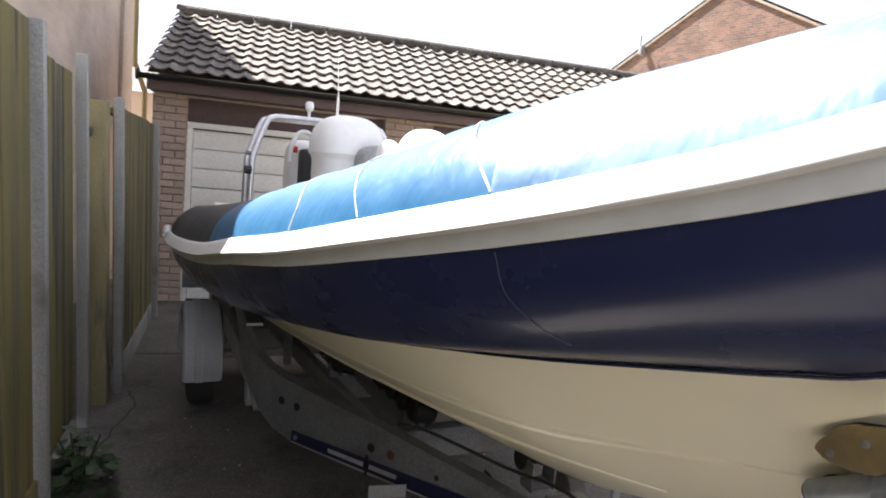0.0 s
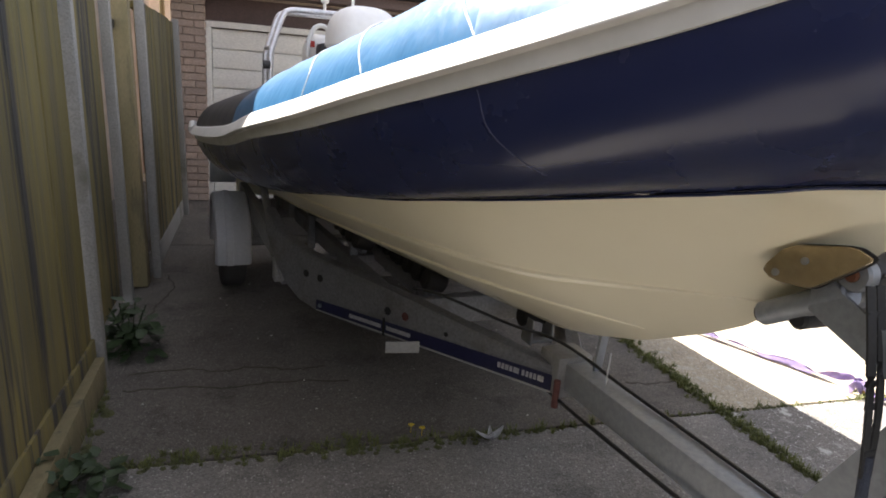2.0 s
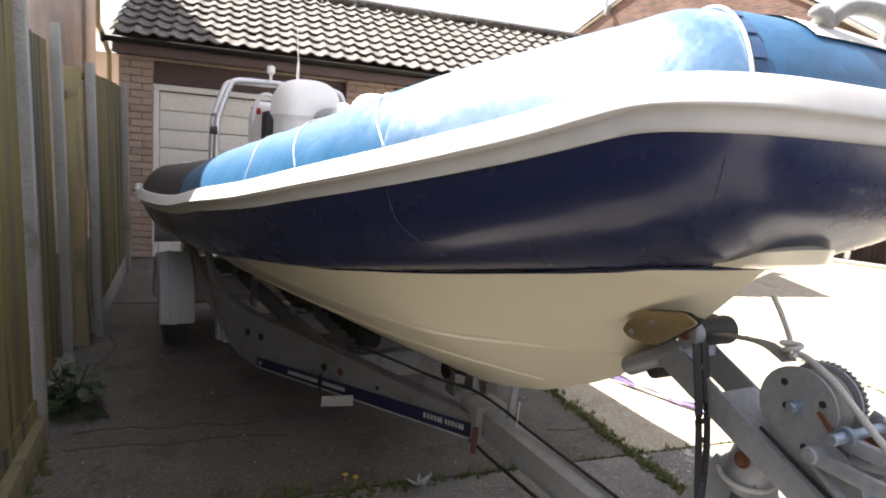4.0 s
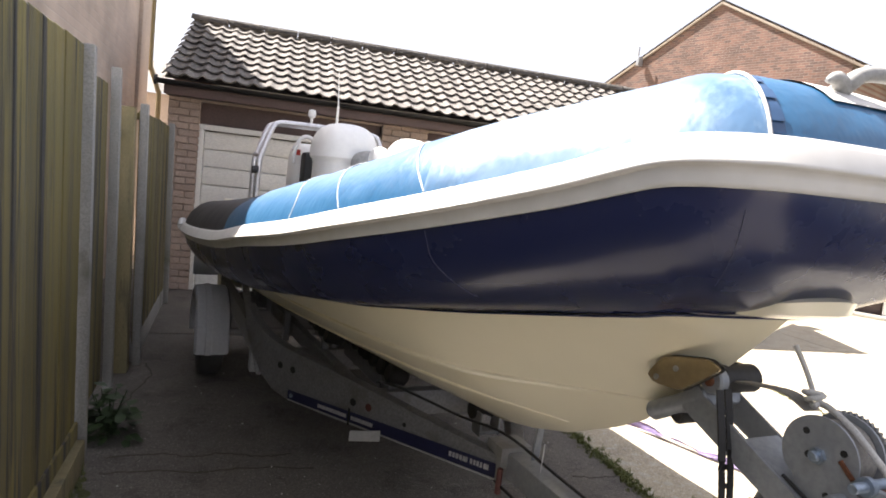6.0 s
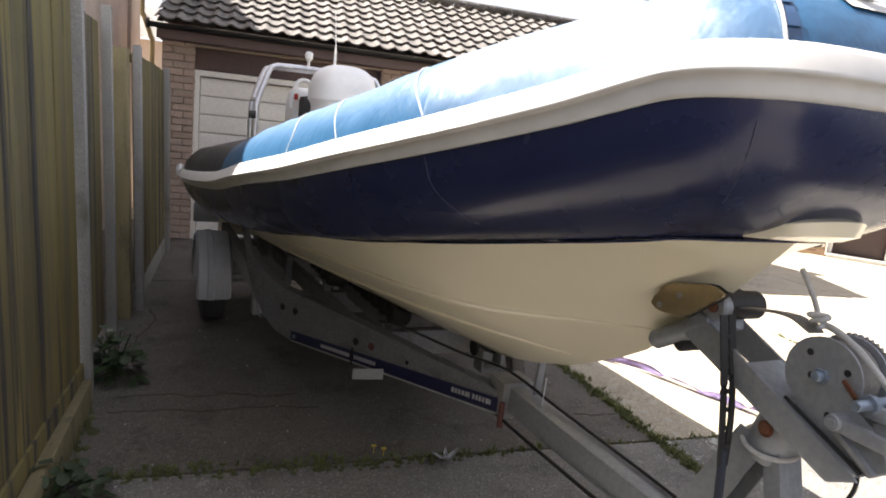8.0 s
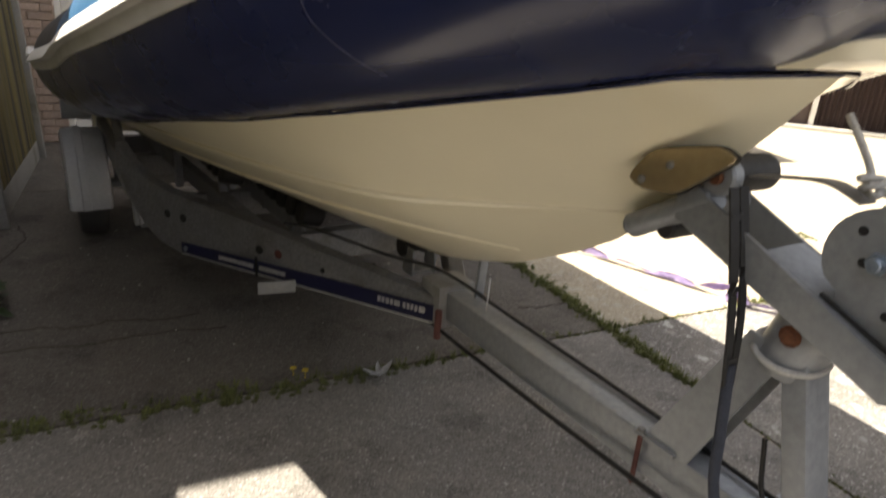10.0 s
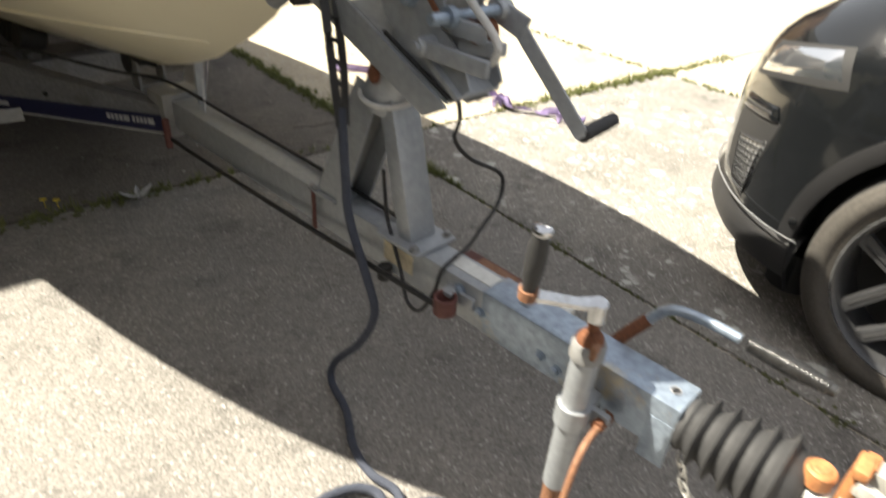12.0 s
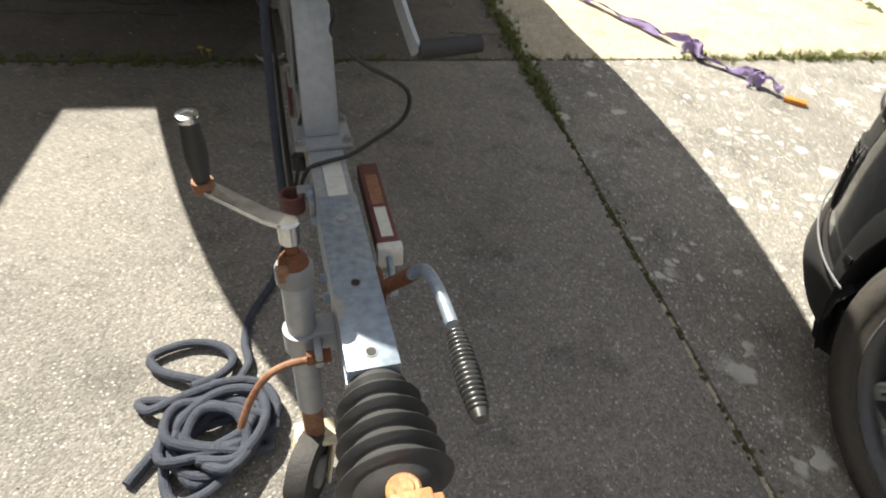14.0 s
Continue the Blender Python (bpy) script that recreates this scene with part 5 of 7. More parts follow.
part("rope_turn", sweep(B(), [V(0.062 * math.cos(q), 0.808 + 0.062 * math.sin(q), 0.835 + 0.015 * math.sin(q + 1)) for q in [2 * math.pi * k / 28 for k in range(28)]], 0.006, 8, closed=True), "rope_white", post, "white cord tied round the post")
bolt(post, (-0.057, 0.79, 0.885), (-1, 0, 0), 0.013, 0.008, "rust")
# winch carrier: two long arms up to the bow supports
for s in (-1, 1):
    x0, x1 = sorted((0.058 * s, 0.066 * s))
    part("carrier_arm", side_plate([(0.578, 0.876), (0.636, 0.845), (1.055, 1.018), (1.06, 1.085), (1.02, 1.095), (0.985, 1.068), (0.605, 0.895)], x0, x1, 0.002), "galv", post, "galvanised side arm")
part("carrier_plate", beam(B(), (0, 0.583, 0.884), (0, 0.868, 1.012), 0.114, 0.006, 0.001), "galv", post, "sloping top plate under the winch")
part("edge_trim", beam(B(), (-0.0535, 0.580, 0.892), (-0.0535, 0.765, 0.975), 0.007, 0.006, 0.001), "rubber", post)
# bow supports
bow = new("bow_support")
bow.parent = trailer
tagged(bow, "bow support with tilted pads and black rollers")
for s in (-1, 1):
    part("support_arm", rod(B(), (0.040 * s, 0.99, 1.075), (0.040 * s, 1.175, 0.962), 0.027, seg=20, bev=0.004), "galv", bow)
    part("arm_end", rod(B(), (0.040 * s, 1.172, 0.964), (0.040 * s, 1.179, 0.960), 0.021, seg=18), "roller_black", bow, "dark open tube end")
part("knuckle", rod(B(), (-0.062, 0.985, 1.115), (-0.030, 0.985, 1.115), 0.035, seg=22, bev=0.005), "galv", bow)
part("knuckle_bolt", rod(B(), (-0.072, 0.985, 1.115), (-0.060, 0.985, 1.115), 0.014, seg=14, bev=0.003), "rust", bow, "rusted pivot bolt")
for s in (-1, 1):
    outl = [(-0.090, -0.008), (-0.036, 0.044), (0.088, 0.044), (0.124, 0.020), (0.055, -0.018), (0.010, -0.042), (-0.066, -0.030)]
    long_ax = V(0.030 * s, 0.185, -0.040).normalized()
    nrm = V(0.92 * s, -0.36, 0.16)
    nrm = (nrm - long_ax * nrm.dot(long_ax)).normalized()
    wid = nrm.cross(long_ax)
    wid = wid if wid.z > 0 else -wid
    c = V(0.097 * s, 1.052 if s < 0 else 1.10, 1.112 if s < 0 else 1.085)
    PM = Matrix(((-long_ax.x, wid.x, nrm.x, c.x), (-long_ax.y, wid.y, nrm.y, c.y), (-long_ax.z, wid.z, nrm.z, c.z), (0, 0, 0, 1)))
    for _ in range(2):                                  # round the corners
        outl = [q for k in range(len(outl)) for q in ((outl[k][0] * 0.86 + outl[(k + 1) % len(outl)][0] * 0.14, outl[k][1] * 0.86 + outl[(k + 1) % len(outl)][1] * 0.14), (outl[k][0] * 0.14 + outl[(k + 1) % len(outl)][0] * 0.86, outl[k][1] * 0.14 + outl[(k + 1) % len(outl)][1] * 0.86))]
    pad = part("pad", prism(B(), outl, 0.016, PM, 0.004), "pad", bow, "yellowed pad, edged in black")
    part("pad_edge", prism(B(), [(a * 1.04, b * 1.07) for a, b in outl], 0.007, PM @ Matrix.Translation((0, 0, -0.008)), 0.002), "rubber", bow)
    for a in (-0.058, 0.0):
        pb = PM @ V(a, 0.012 + a * 0.45, 0.016)
        part("pad_bolt", lathe(B(), [(0.008, 0), (0.008, 0.002), (0.005, 0.004)], frame_of(pb, pb + nrm), 14), "galv_dull", pad)
part("roller", rod(B(), (-0.018, 1.150, 0.985), (0.018, 1.150, 0.985), 0.028, seg=22, bev=0.006), "roller_black", bow, "black rubber keel roller")
part("roller", rod(B(), (-0.03, 1.0, 1.114), (0.112, 1.0, 1.112), 0.037, seg=24, bev=0.010), "roller_black", bow, "black rubber bow roller")
part("roller", rod(B(), (-0.05, 1.085, 0.985), (0.05, 1.085, 0.985), 0.024, seg=20, bev=0.006), "roller_black", bow)

# the winch itself
winch = new("winch")
winch.parent = trailer
tagged(winch, "geared hand winch with white rope")
WC = V(0, 0.701, 1.048)
outl = []
for k in range(21):
    a = radians(207 - k * 12.0)
    outl.append((WC.y + 0.084 * math.cos(a), WC.z + 0.084 * math.sin(a)))
outl = [(0.748, 0.984), (0.746, 0.962), (0.572, 0.888), (0.540, 0.918), (0.560, 0.962), (0.602, 1.000)] + outl
for s in (-1, 1):
    x0, x1 = sorted((0.041 * s, 0.046 * s))
    part("winch_plate", side_plate(outl, x0, x1, 0.0), "galv", winch, "tear-drop cheek plate")
bm = B()
rod(bm, (-0.068, WC.y, WC.z), (0.09, WC.y, WC.z), 0.011, seg=16, bev=0.002)
rod(bm, (-0.056, WC.y, WC.z), (-0.046, WC.y, WC.z), 0.018, seg=6)
part("axle", bm, "zinc", winch)
for dy, dz in ((0.034, 0.042), (-0.050, 0.026), (0.022, -0.006), (-0.03, -0.075), (-0.085, -0.09)):
    part("plate_hole", rod(B(), (-0.0472, WC.y + dy, WC.z + dz), (-0.0458, WC.y + dy, WC.z + dz), 0.0075, seg=14), "cable", winch)
part("drum", rod(B(), (-0.041, WC.y, WC.z), (0.041, WC.y, WC.z), 0.045, seg=26), "galv_dull", winch)
bm = B()
turns = [V(0, WC.y + (0.060 + 0.0022 * q / 6.283) * math.cos(q), WC.z + (0.060 + 0.0022 * q / 6.283) * math.sin(q)) for q in [2 * math.pi * j / 30 for j in range(30 * 6)]]
for p0, p1 in zip(turns, turns[1:]):
    bm.faces.new([bm.verts.new((x, p.y, p.z)) for x, p in ((-0.036, p0), (0.036, p0), (0.036, p1), (-0.036, p1))])
bmesh.ops.remove_doubles(bm, verts=bm.verts[:], dist=0.0002)
part("webbing_coil", bm, "strap_grey", winch, "grey webbing wound on the drum")
GR = Matrix.Translation((0.052, WC.y, WC.z)) @ Matrix.Rotation(radians(90), 4, "Y")
bm = B()
n = 44
ol = []
for k in range(n * 2):
    r = 0.082 if k % 2 else 0.088
    ol.append((r * math.cos(math.pi * k / n), r * math.sin(math.pi * k / n)))
prism(bm, ol, 0.010, GR)
part("gear", bm, "galv_dull", winch, "toothed main gear")
bm = B()
rod(bm, (-0.100, 0.594, 1.034), (0.10, 0.594, 1.034), 0.011, seg=16, bev=0.002)
rod(bm, (-0.062, 0.594, 1.034), (-0.046, 0.594, 1.034), 0.019, seg=20)
part("pinion_shaft", bm, "zinc", winch)
part("pinion", rod(B(), (0.045, 0.605, 0.995), (0.068, 0.605, 0.995), 0.026, seg=18), "rust", winch, "rusty pinion")
bm = B()
beam(bm, (-0.078, 0.650, 0.978), (-0.060, 0.490, 0.968), 0.014, 0.030, 0.004)
rod(bm, (-0.090, 0.636, 0.979), (-0.046, 0.636, 0.979), 0.017, seg=20, bev=0.003)
rod(bm, (-0.096, 0.636, 0.979), (-0.088, 0.636, 0.979), 0.010, seg=6)
part("ratchet_lever", bm, "galv", winch, "grey ratchet lever")
bm = B()
beam(bm, (-0.045, 0.60, 1.02), (-0.02, 0.535, 1.01), 0.02, 0.03, 0.006)
beam(bm, (-0.02, 0.60, 0.98), (0.02, 0.52, 0.985), 0.02, 0.025, 0.006)
part("pawl", bm, "galv", winch)
part("pawl", beam(B(), (-0.02, 0.615, 1.03), (-0.01, 0.555, 1.0), 0.03, 0.022, 0.005), "rust", winch, "rusty pawl")
part("winch_base", box(B(), (0, 0.60, 0.925), (0.12, 0.10, 0.012), 0.003, Matrix.Translation((0, 0.60, 0.925)) @ Matrix.Rotation(radians(32), 4, "X") @ Matrix.Translation((0, -0.60, -0.925))), "galv", winch)
bm = B()
sweep(bm, spline([V(0.094, 0.552, 1.008), V(0.100, 0.532, 0.982), V(0.118, 0.475, 0.915), V(0.138, 0.420, 0.845), V(0.146, 0.408, 0.829)], 6), 0.01, flat=(0.008, 0.027))
beam(bm, (0.084, 0.628, 1.040), (0.096, 0.538, 1.006), 0.010, 0.044, 0.004)
rod(bm, (0.07, 0.594, 1.034), (0.104, 0.594, 1.034), 0.018, seg=18, bev=0.003)
part("crank", bm, "galv", winch, "long flat crank arm")
part("crank_grip", rod(B(), (0.145, 0.411, 0.831), (0.258, 0.412, 0.838), 0.0165, 0.0150, seg=20, bev=0.003), "rubber", winch, "dark grey crank grip")
# rope over the drum, tied off with a loose end standing up
rp = spline([V(0.02, 0.975, 1.115), V(0.015, 0.90, 1.130), V(0.005, 0.82, 1.140), V(0.0, 0.760, 1.122)], 6)
part("winch_strap", sweep(B(), rp, 0.01, flat=(0.045, 0.004)), "strap_grey", winch, "grey webbing strap to the bow")
rp = spline([V(0.0, 0.752, 1.145), V(-0.006, 0.715, 1.141), V(-0.015, 0.660, 1.120), V(-0.02, 0.612, 1.088), V(-0.024, 0.562, 1.052), V(-0.026, 0.520, 1.022), V(-0.026, 0.502, 1.000), V(-0.020, 0.510, 0.978), V(0.0, 0.54, 0.958)], 7)
part("rope", sweep(B(), rp, 0.0075, 10), "rope_white", winch, "white rope round the winch")
rp = spline([V(-0.005, 0.762, 1.148), V(0.0, 0.770, 1.172), V(0.005, 0.800, 1.215), V(0.008, 0.828, 1.250)], 6)
part("rope_tail", sweep(B(), rp, 0.006, 10), "rope_white", winch, "stiff white rope tail")
kn = [V(-0.004 + 0.012 * math.cos(3 * q), 0.760 + 0.016 * math.sin(2 * q), 1.150 + 0.013 * math.sin(q)) for q in [2 * math.pi * k / 40 for k in range(40)]]
part("knot", sweep(B(), kn, 0.006, 8, closed=True), "rope_white", winch)
part("red_tie", beam(B(), (-0.048, 0.655, 1.058), (-0.052, 0.622, 1.032), 0.006, 0.010, 0.002), "rust", winch)
# perforated strap and the cord hanging from the bow support
strap = new("hanging_strap")
strap.parent = trailer
tagged(strap, "black perforated rubber strap hanging from the bow support")
for dx in (-0.012, 0.016):
    pts = spline([V(-0.072 + dx, 0.935, 1.11), V(-0.082 + dx, 0.90, 1.0), V(-0.088 + dx, 0.872, 0.88), V(-0.09 + dx * 0.5, 0.856, 0.76)], 5)
    part("strap_band", sweep(B(), pts, 0.01, flat=(0.018, 0.005)), "rubber", strap)
for k in range(7):
    z = 1.06 - 0.042 * k
    part("strap_bridge", box(B(), (-0.080 - 0.0015 * k, 0.92 - 0.010 * k, z), (0.032, 0.006, 0.012), 0.002), "rubber", strap)

# side frames with their decal strips
for s in (-1, 1):
    frame_side = new("side_frame")
    frame_side.parent = trailer
    tagged(frame_side, "pressed steel side frame, dull grey")
    dvec = V(-0.732 * 1.0, 1.355, 0).normalized()
    L = 1.54
    o = V(-0.058, 1.885, 0)
    nrm = V(dvec.y, -dvec.x, 0)

    def FP(d, z, off=0.0):
        p = o + dvec * d + nrm * (-off)
        return V(p.x * (1 if s < 0 else -1), p.y, z)
    bm = B()
    TOPL = [(0, 0.49), (0.35, 0.515), (0.75, 0.555), (1.1, 0.58), (1.35, 0.598), (1.5, 0.63), (1.6, 0.68), (1.68, 0.76)]
    BOTL = [(0, 0.395), (0.35, 0.375), (0.75, 0.352), (1.1, 0.334), (1.3, 0.334), (1.42, 0.355), (1.52, 0.41), (1.60, 0.50), (1.68, 0.64)]
    ds = [0, 0.2, 0.4, 0.6, 0.8, 1.0, 1.2, 1.3, 1.36, 1.42, 1.47, 1.52, 1.56, 1.60, 1.64, 1.68]
    rows = []
    for d in ds:
        zt, zb = lerp(d, *zip(*TOPL)), lerp(d, *zip(*BOTL))
        rows.append([FP(d, zt, -0.055), FP(d, zt, -0.004), FP(d, zt - 0.006, 0.0), FP(d, zb + 0.006, 0.0), FP(d, zb, -0.004), FP(d, zb, -0.055)])
    grid(bm, rows)
    bmesh.ops.solidify(bm, geom=bm.faces[:], thickness=0.005)
    part("channel", bm, "galv_side", frame_side)
    for d, z in ((0.72, 0.47), (0.82, 0.465), (1.26, 0.50), (1.36, 0.50), (0.5, 0.46)):
        p0, p1 = FP(d, z, -0.001), FP(d, z, 0.003)
        part("frame_hole", rod(B(), p0, p1, 0.018 if d != 0.5 else 0.010, seg=16), "cable" if d not in (0.72,) else "rust_brown", frame_side)
    dec = new("decal_strip")
    dec.parent = frame_side
    tagged(dec, "navy blue decal strip with white bars")

    def strip(name, d0, d1, f0, f1, mat, off):
        bm = B()
        rows = []
        for k in range(9):
            d = d0 + (d1 - d0) * k / 8
            zt, zb = lerp(d, [0, 1.28], [0.462, 0.392]), lerp(d, [0, 1.28], [0.402, 0.344])
            rows.append([FP(d, zb + (zt - zb) * f0, off), FP(d, zb + (zt - zb) * f1, off)])
        grid(bm, rows)
        bmesh.ops.solidify(bm, geom=bm.faces[:], thickness=0.001)
        return part(name, bm, mat, dec)
    strip("strip", 0.02, 1.28, 0, 1, "decal_blue", 0.004)
    strip("strip_edge", 0.02, 1.28, -0.16, -0.04, "label_silver", 0.003)
    for d0, d1 in ((0.05, 0.075), (0.08, 0.092), (0.097, 0.108), (0.112, 0.123), (0.128, 0.140), (0.152, 0.176), (0.18, 0.193), (0.197, 0.212), (0.216, 0.228), (0.232, 0.246)):
        strip("lettering_bar", d0, d1, 0.38, 0.76, "decal_white", 0.0065)
    strip("white_bar", 0.68, 0.82, 0.30, 0.66, "decal_white", 0.0065)
    strip("white_bar", 0.85, 1.05, 0.30, 0.66, "decal_white", 0.0065)
    strip("strip_tie", 0.828, 0.842, -0.3, 1.3, "cable", 0.006)
    part("strip_screw", rod(B(), FP(1.25, 0.368, 0.004), FP(1.25, 0.368, 0.011), 0.010, seg=14), "zinc", frame_side)
    part("rear_rail", beam(B(), (0.80 * s, 3.36, 0.56), (0.80 * s, 5.3, 0.54), 0.055, 0.12, 0.008), "galv_side", frame_side)
    part("knee_strut", sweep(B(), spline([V(0.775 * s, 3.26, 0.40), V(0.80 * s, 3.42, 0.55), V(0.81 * s, 3.65, 0.70), V(0.80 * s, 3.95, 0.78)], 5), 0.022, 10), "galv_side", frame_side)
bm = box(B(), (0, 1.93, 0.46), (0.14, 0.12, 0.15), 0.008)
part("cross_plate", bm, "galv_dull", trailer)
part("hanger_bolt", rod(B(), (-0.075, 1.86, 0.36), (-0.075, 1.86, 0.46), 0.012, seg=12), "rust_brown", trailer, "rusted bolt")
# pale plate hanging under the left frame
part("hanging_plate", box(B(), (-0.43, 2.45, 0.365), (0.14, 0.008, 0.05), 0.002, Matrix.Translation((-0.43, 2.45, 0.365)) @ Matrix.Rotation(radians(-12), 4, "Z") @ Matrix.Translation((0.43, -2.45, -0.365))), "galv_dull", trailer, "grey hanging plate")
# keel roller stands
ks = new("keel_roller_stand")
ks.parent = trailer
tagged(ks, "keel roller on a square bracket")
bm = B()
for x in (-0.045, 0.045):
    box(bm, (x, 2.13, 0.535), (0.008, 0.07, 0.10), 0.002)
box(bm, (0, 2.13, 0.50), (0.10, 0.075, 0.012), 0.003)
part("stand_bracket", bm, "galv_dull", ks)
part("keel_roller", lathe(B(), [(0.016, -0.06), (0.036, -0.058), (0.036, -0.045), (0.022, -0.012), (0.022, 0.012), (0.036, 0.045), (0.036, 0.058), (0.016, 0.06)], Matrix.Translation((0, 2.17, 0.575)) @ Matrix.Rotation(radians(90), 4, "Y"), 22), "roller_black", ks, "black rubber keel roller")
bm = B()
beam(bm, (0.035, 1.80, BT), (0.03, 1.78, 0.655), 0.03, 0.012, 0.003)
part("keel_stay", bm, "galv", trailer, "upright bracket under the keel")
part("white_tie", rod(B(), (-0.005, 1.70, BT - 0.02), (0.0, 1.70, BT + 0.11), 0.0022, seg=6), "decal_white", trailer, "white cable tie tail")
# cradle beams with rocker arms and rollers under the hull
for y, half_w in ((2.75, 0.42), (3.5, 0.80), (4.5, 0.80), (5.15, 0.80)):
    part("cross_beam", beam(B(), (-half_w, y, 0.40), (half_w, y, 0.40), 0.07, 0.13, 0.006), "galv_side", trailer)
for s in (-1, 1):
    for y, xx in ((2.85, 0.22), (3.3, 0.42), (3.35, 0.20), (3.9, 0.52), (3.95, 0.26), (4.5, 0.54), (4.55, 0.28), (5.0, 0.54)):
        arm = new("rocker_arm")
        arm.parent = trailer
        tagged(arm, "rocker arm carrying black hull rollers")
        zt = 0.515 + 0.42 * (xx - 0.2) - 0.02 * (y - 3)
        part("rocker_post", beam(B(), (xx * s, y, 0.40), (xx * s, y, zt), 0.04, 0.04, 0.005), "galv_side", arm)
        part("rocker_bar", beam(B(), (xx * s, y - 0.20, zt), (xx * s, y + 0.20, zt - 0.02), 0.03, 0.04, 0.005), "galv_side", arm)
        for dy in (-0.19, -0.065, 0.065, 0.19):
            part("hull_roller", rod(B(), ((xx - 0.05) * s, y + dy, zt + 0.035), ((xx + 0.05) * s, y + dy, zt + 0.06), 0.048, seg=18, bev=0.01), "roller_black", arm, "black rubber roller")
for s in (-1, 1):
    for xa, xb in ((0.20, 0.28), (0.40, 0.54)):
        part("roller_bunk", beam(B(), (xa * s, 2.75, 0.475), (xb * s, 5.2, 0.49), 0.05, 0.09, 0.006), "galv_side", trailer)
part("axle_beam", rod(B(), (-0.85, 4.5, 0.30), (0.85, 4.5, 0.30), 0.032, seg=16), "galv_dull", trailer)
# road wheels and plastic mudguards
for s in (-1, 1):
    W = Matrix.Translation((0.935 * s, 4.5, 0.29)) @ Matrix.Rotation(radians(90), 4, "Y")
    wheel = new("road_wheel")
    wheel.parent = trailer
    tagged(wheel, "trailer road wheel")
    part("tyre", lathe(B(), [(0.17, -0.075), (0.24, -0.08), (0.275, -0.072), (0.29, -0.05), (0.29, 0.05), (0.275, 0.072), (0.24, 0.08), (0.17, 0.075)], W, 40), "tyre", wheel, "black trailer tyre")
    part("rim", lathe(B(), [(0.172, -0.07), (0.165, -0.05), (0.15, 0.0), (0.06, 0.03), (0.05, 0.05), (0.0, 0.05)], W, 28, cap=False), "galv_dull", wheel)
    bm = B()
    rows = []
    for k in range(25):
        a = radians(194 - k * 208 / 24)
        r = 0.325
        cy, cz = 4.53 + r * 1.08 * math.cos(a), 0.30 + r * math.sin(a)
        nv = V(0, math.cos(a), math.sin(a))
        prof_g = [(-0.125, -0.055), (-0.125, -0.02), (-0.112, 0.0), (-0.06, 0.003), (-0.055, 0.010), (-0.02, 0.010), (-0.015, 0.003), (0.06, 0.003), (0.085, 0.0), (0.095, -0.02), (0.095, -0.05)]
        rows.append([V(0.93 * s + q * -s * -1, cy, cz) + nv * e if s > 0 else V(0.93 * s + q, cy, cz) + nv * e for q, e in prof_g])
    grid(bm, rows)
    bmesh.ops.solidify(bm, geom=bm.faces[:], thickness=0.006)
    part("mudguard", bm, "guard", trailer, "grey plastic mudguard")
part("number_board", box(B(), (-0.72, 5.45, 0.62), (0.60, 0.03, 0.16), 0.006), "galv", trailer, "grey tail board")


# ---- the car parked beside the trailer ----
car = thing("car", "black sport utility car with dark grey split-spoke wheels", "car")
CX, HUB_Y, HUB_Z, WR = 1.965, -0.252, 0.352, 0.37        # middle line, front axle, wheel radius
# plan of the left flank from the middle of the nose to the tail
PLAN = [(0.0, 0.655), (-0.28, 0.635), (-0.48, 0.572), (-0.62, 0.49), (-0.74, 0.395), (-0.835, 0.28), (-0.89, 0.16), (-0.915, -0.03), (-0.925, -0.235), (-0.925, -0.42), (-0.92, -0.60), (-0.905, -0.80), (-0.895, -1.2), (-0.895, -1.8), (-0.905, -2.3), (-0.92, -2.6), (-0.925, -2.9), (-0.915, -3.2), (-0.88, -3.5), (-0.78, -3.66), (-0.4, -3.74), (0.0, -3.75)]
plan = spline([V(x, y, 0) for x, y in PLAN], 12)
REAR_Y = -2.90


def low_edge(y, x):
    """Height of the body's lower edge, with the wheel arches cut into it."""
    z = 0.26
    for hy in (HUB_Y, REAR_Y):
        d = abs(y - hy)
        if d < 0.43 and abs(x) > 0.6:
            z = max(z, HUB_Z + math.sqrt(max(0.0, 0.43 ** 2 - d * d)))
    return z


def top_edge(y):
    return lerp(y, [-3.75, -3.5, -2.0, -0.9, -0.3, 0.2, 0.40, 0.50, 0.60, 0.66], [0.98, 1.08, 1.10, 1.10, 1.07, 1.03, 1.0, 0.97, 0.92, 0.88])


def tumble(f):
    """How far the flank draws in over its height."""
    return lerp(f, [0, 0.12, 0.35, 0.62, 0.78, 0.9, 0.96, 1.0], [0.035, 0.012, 0.0, 0.006, 0.03, 0.08, 0.13, 0.20])


def flank(p, z, off=0.0, s=-1):
    """A point of the flank at a point of the plan and a height, pushed out by off."""
    q = V(p.x, p.y, 0)
    inward = V(0, max(-3.2, min(0.1, p.y)), 0) - q
    if inward.length > 1e-6:
        inward.normalize()
    q = q + inward * (tumble((z - 0.26) / (top_edge(p.y) - 0.26)) - off)
    return V(CX + (q.x if s < 0 else -q.x), q.y, z)


ARC = [0.0]
for a, b in zip(plan, plan[1:]):
    ARC.append(ARC[-1] + (b - a).length)


def plan_at(d):
    return V(lerp(d, ARC, [p.x for p in plan]), lerp(d, ARC, [p.y for p in plan]), 0)


def plan_by_y(y):
    side = plan[12:-12]
    return V(lerp(-y, [-p.y for p in side], [p.x for p in side]), y, 0)


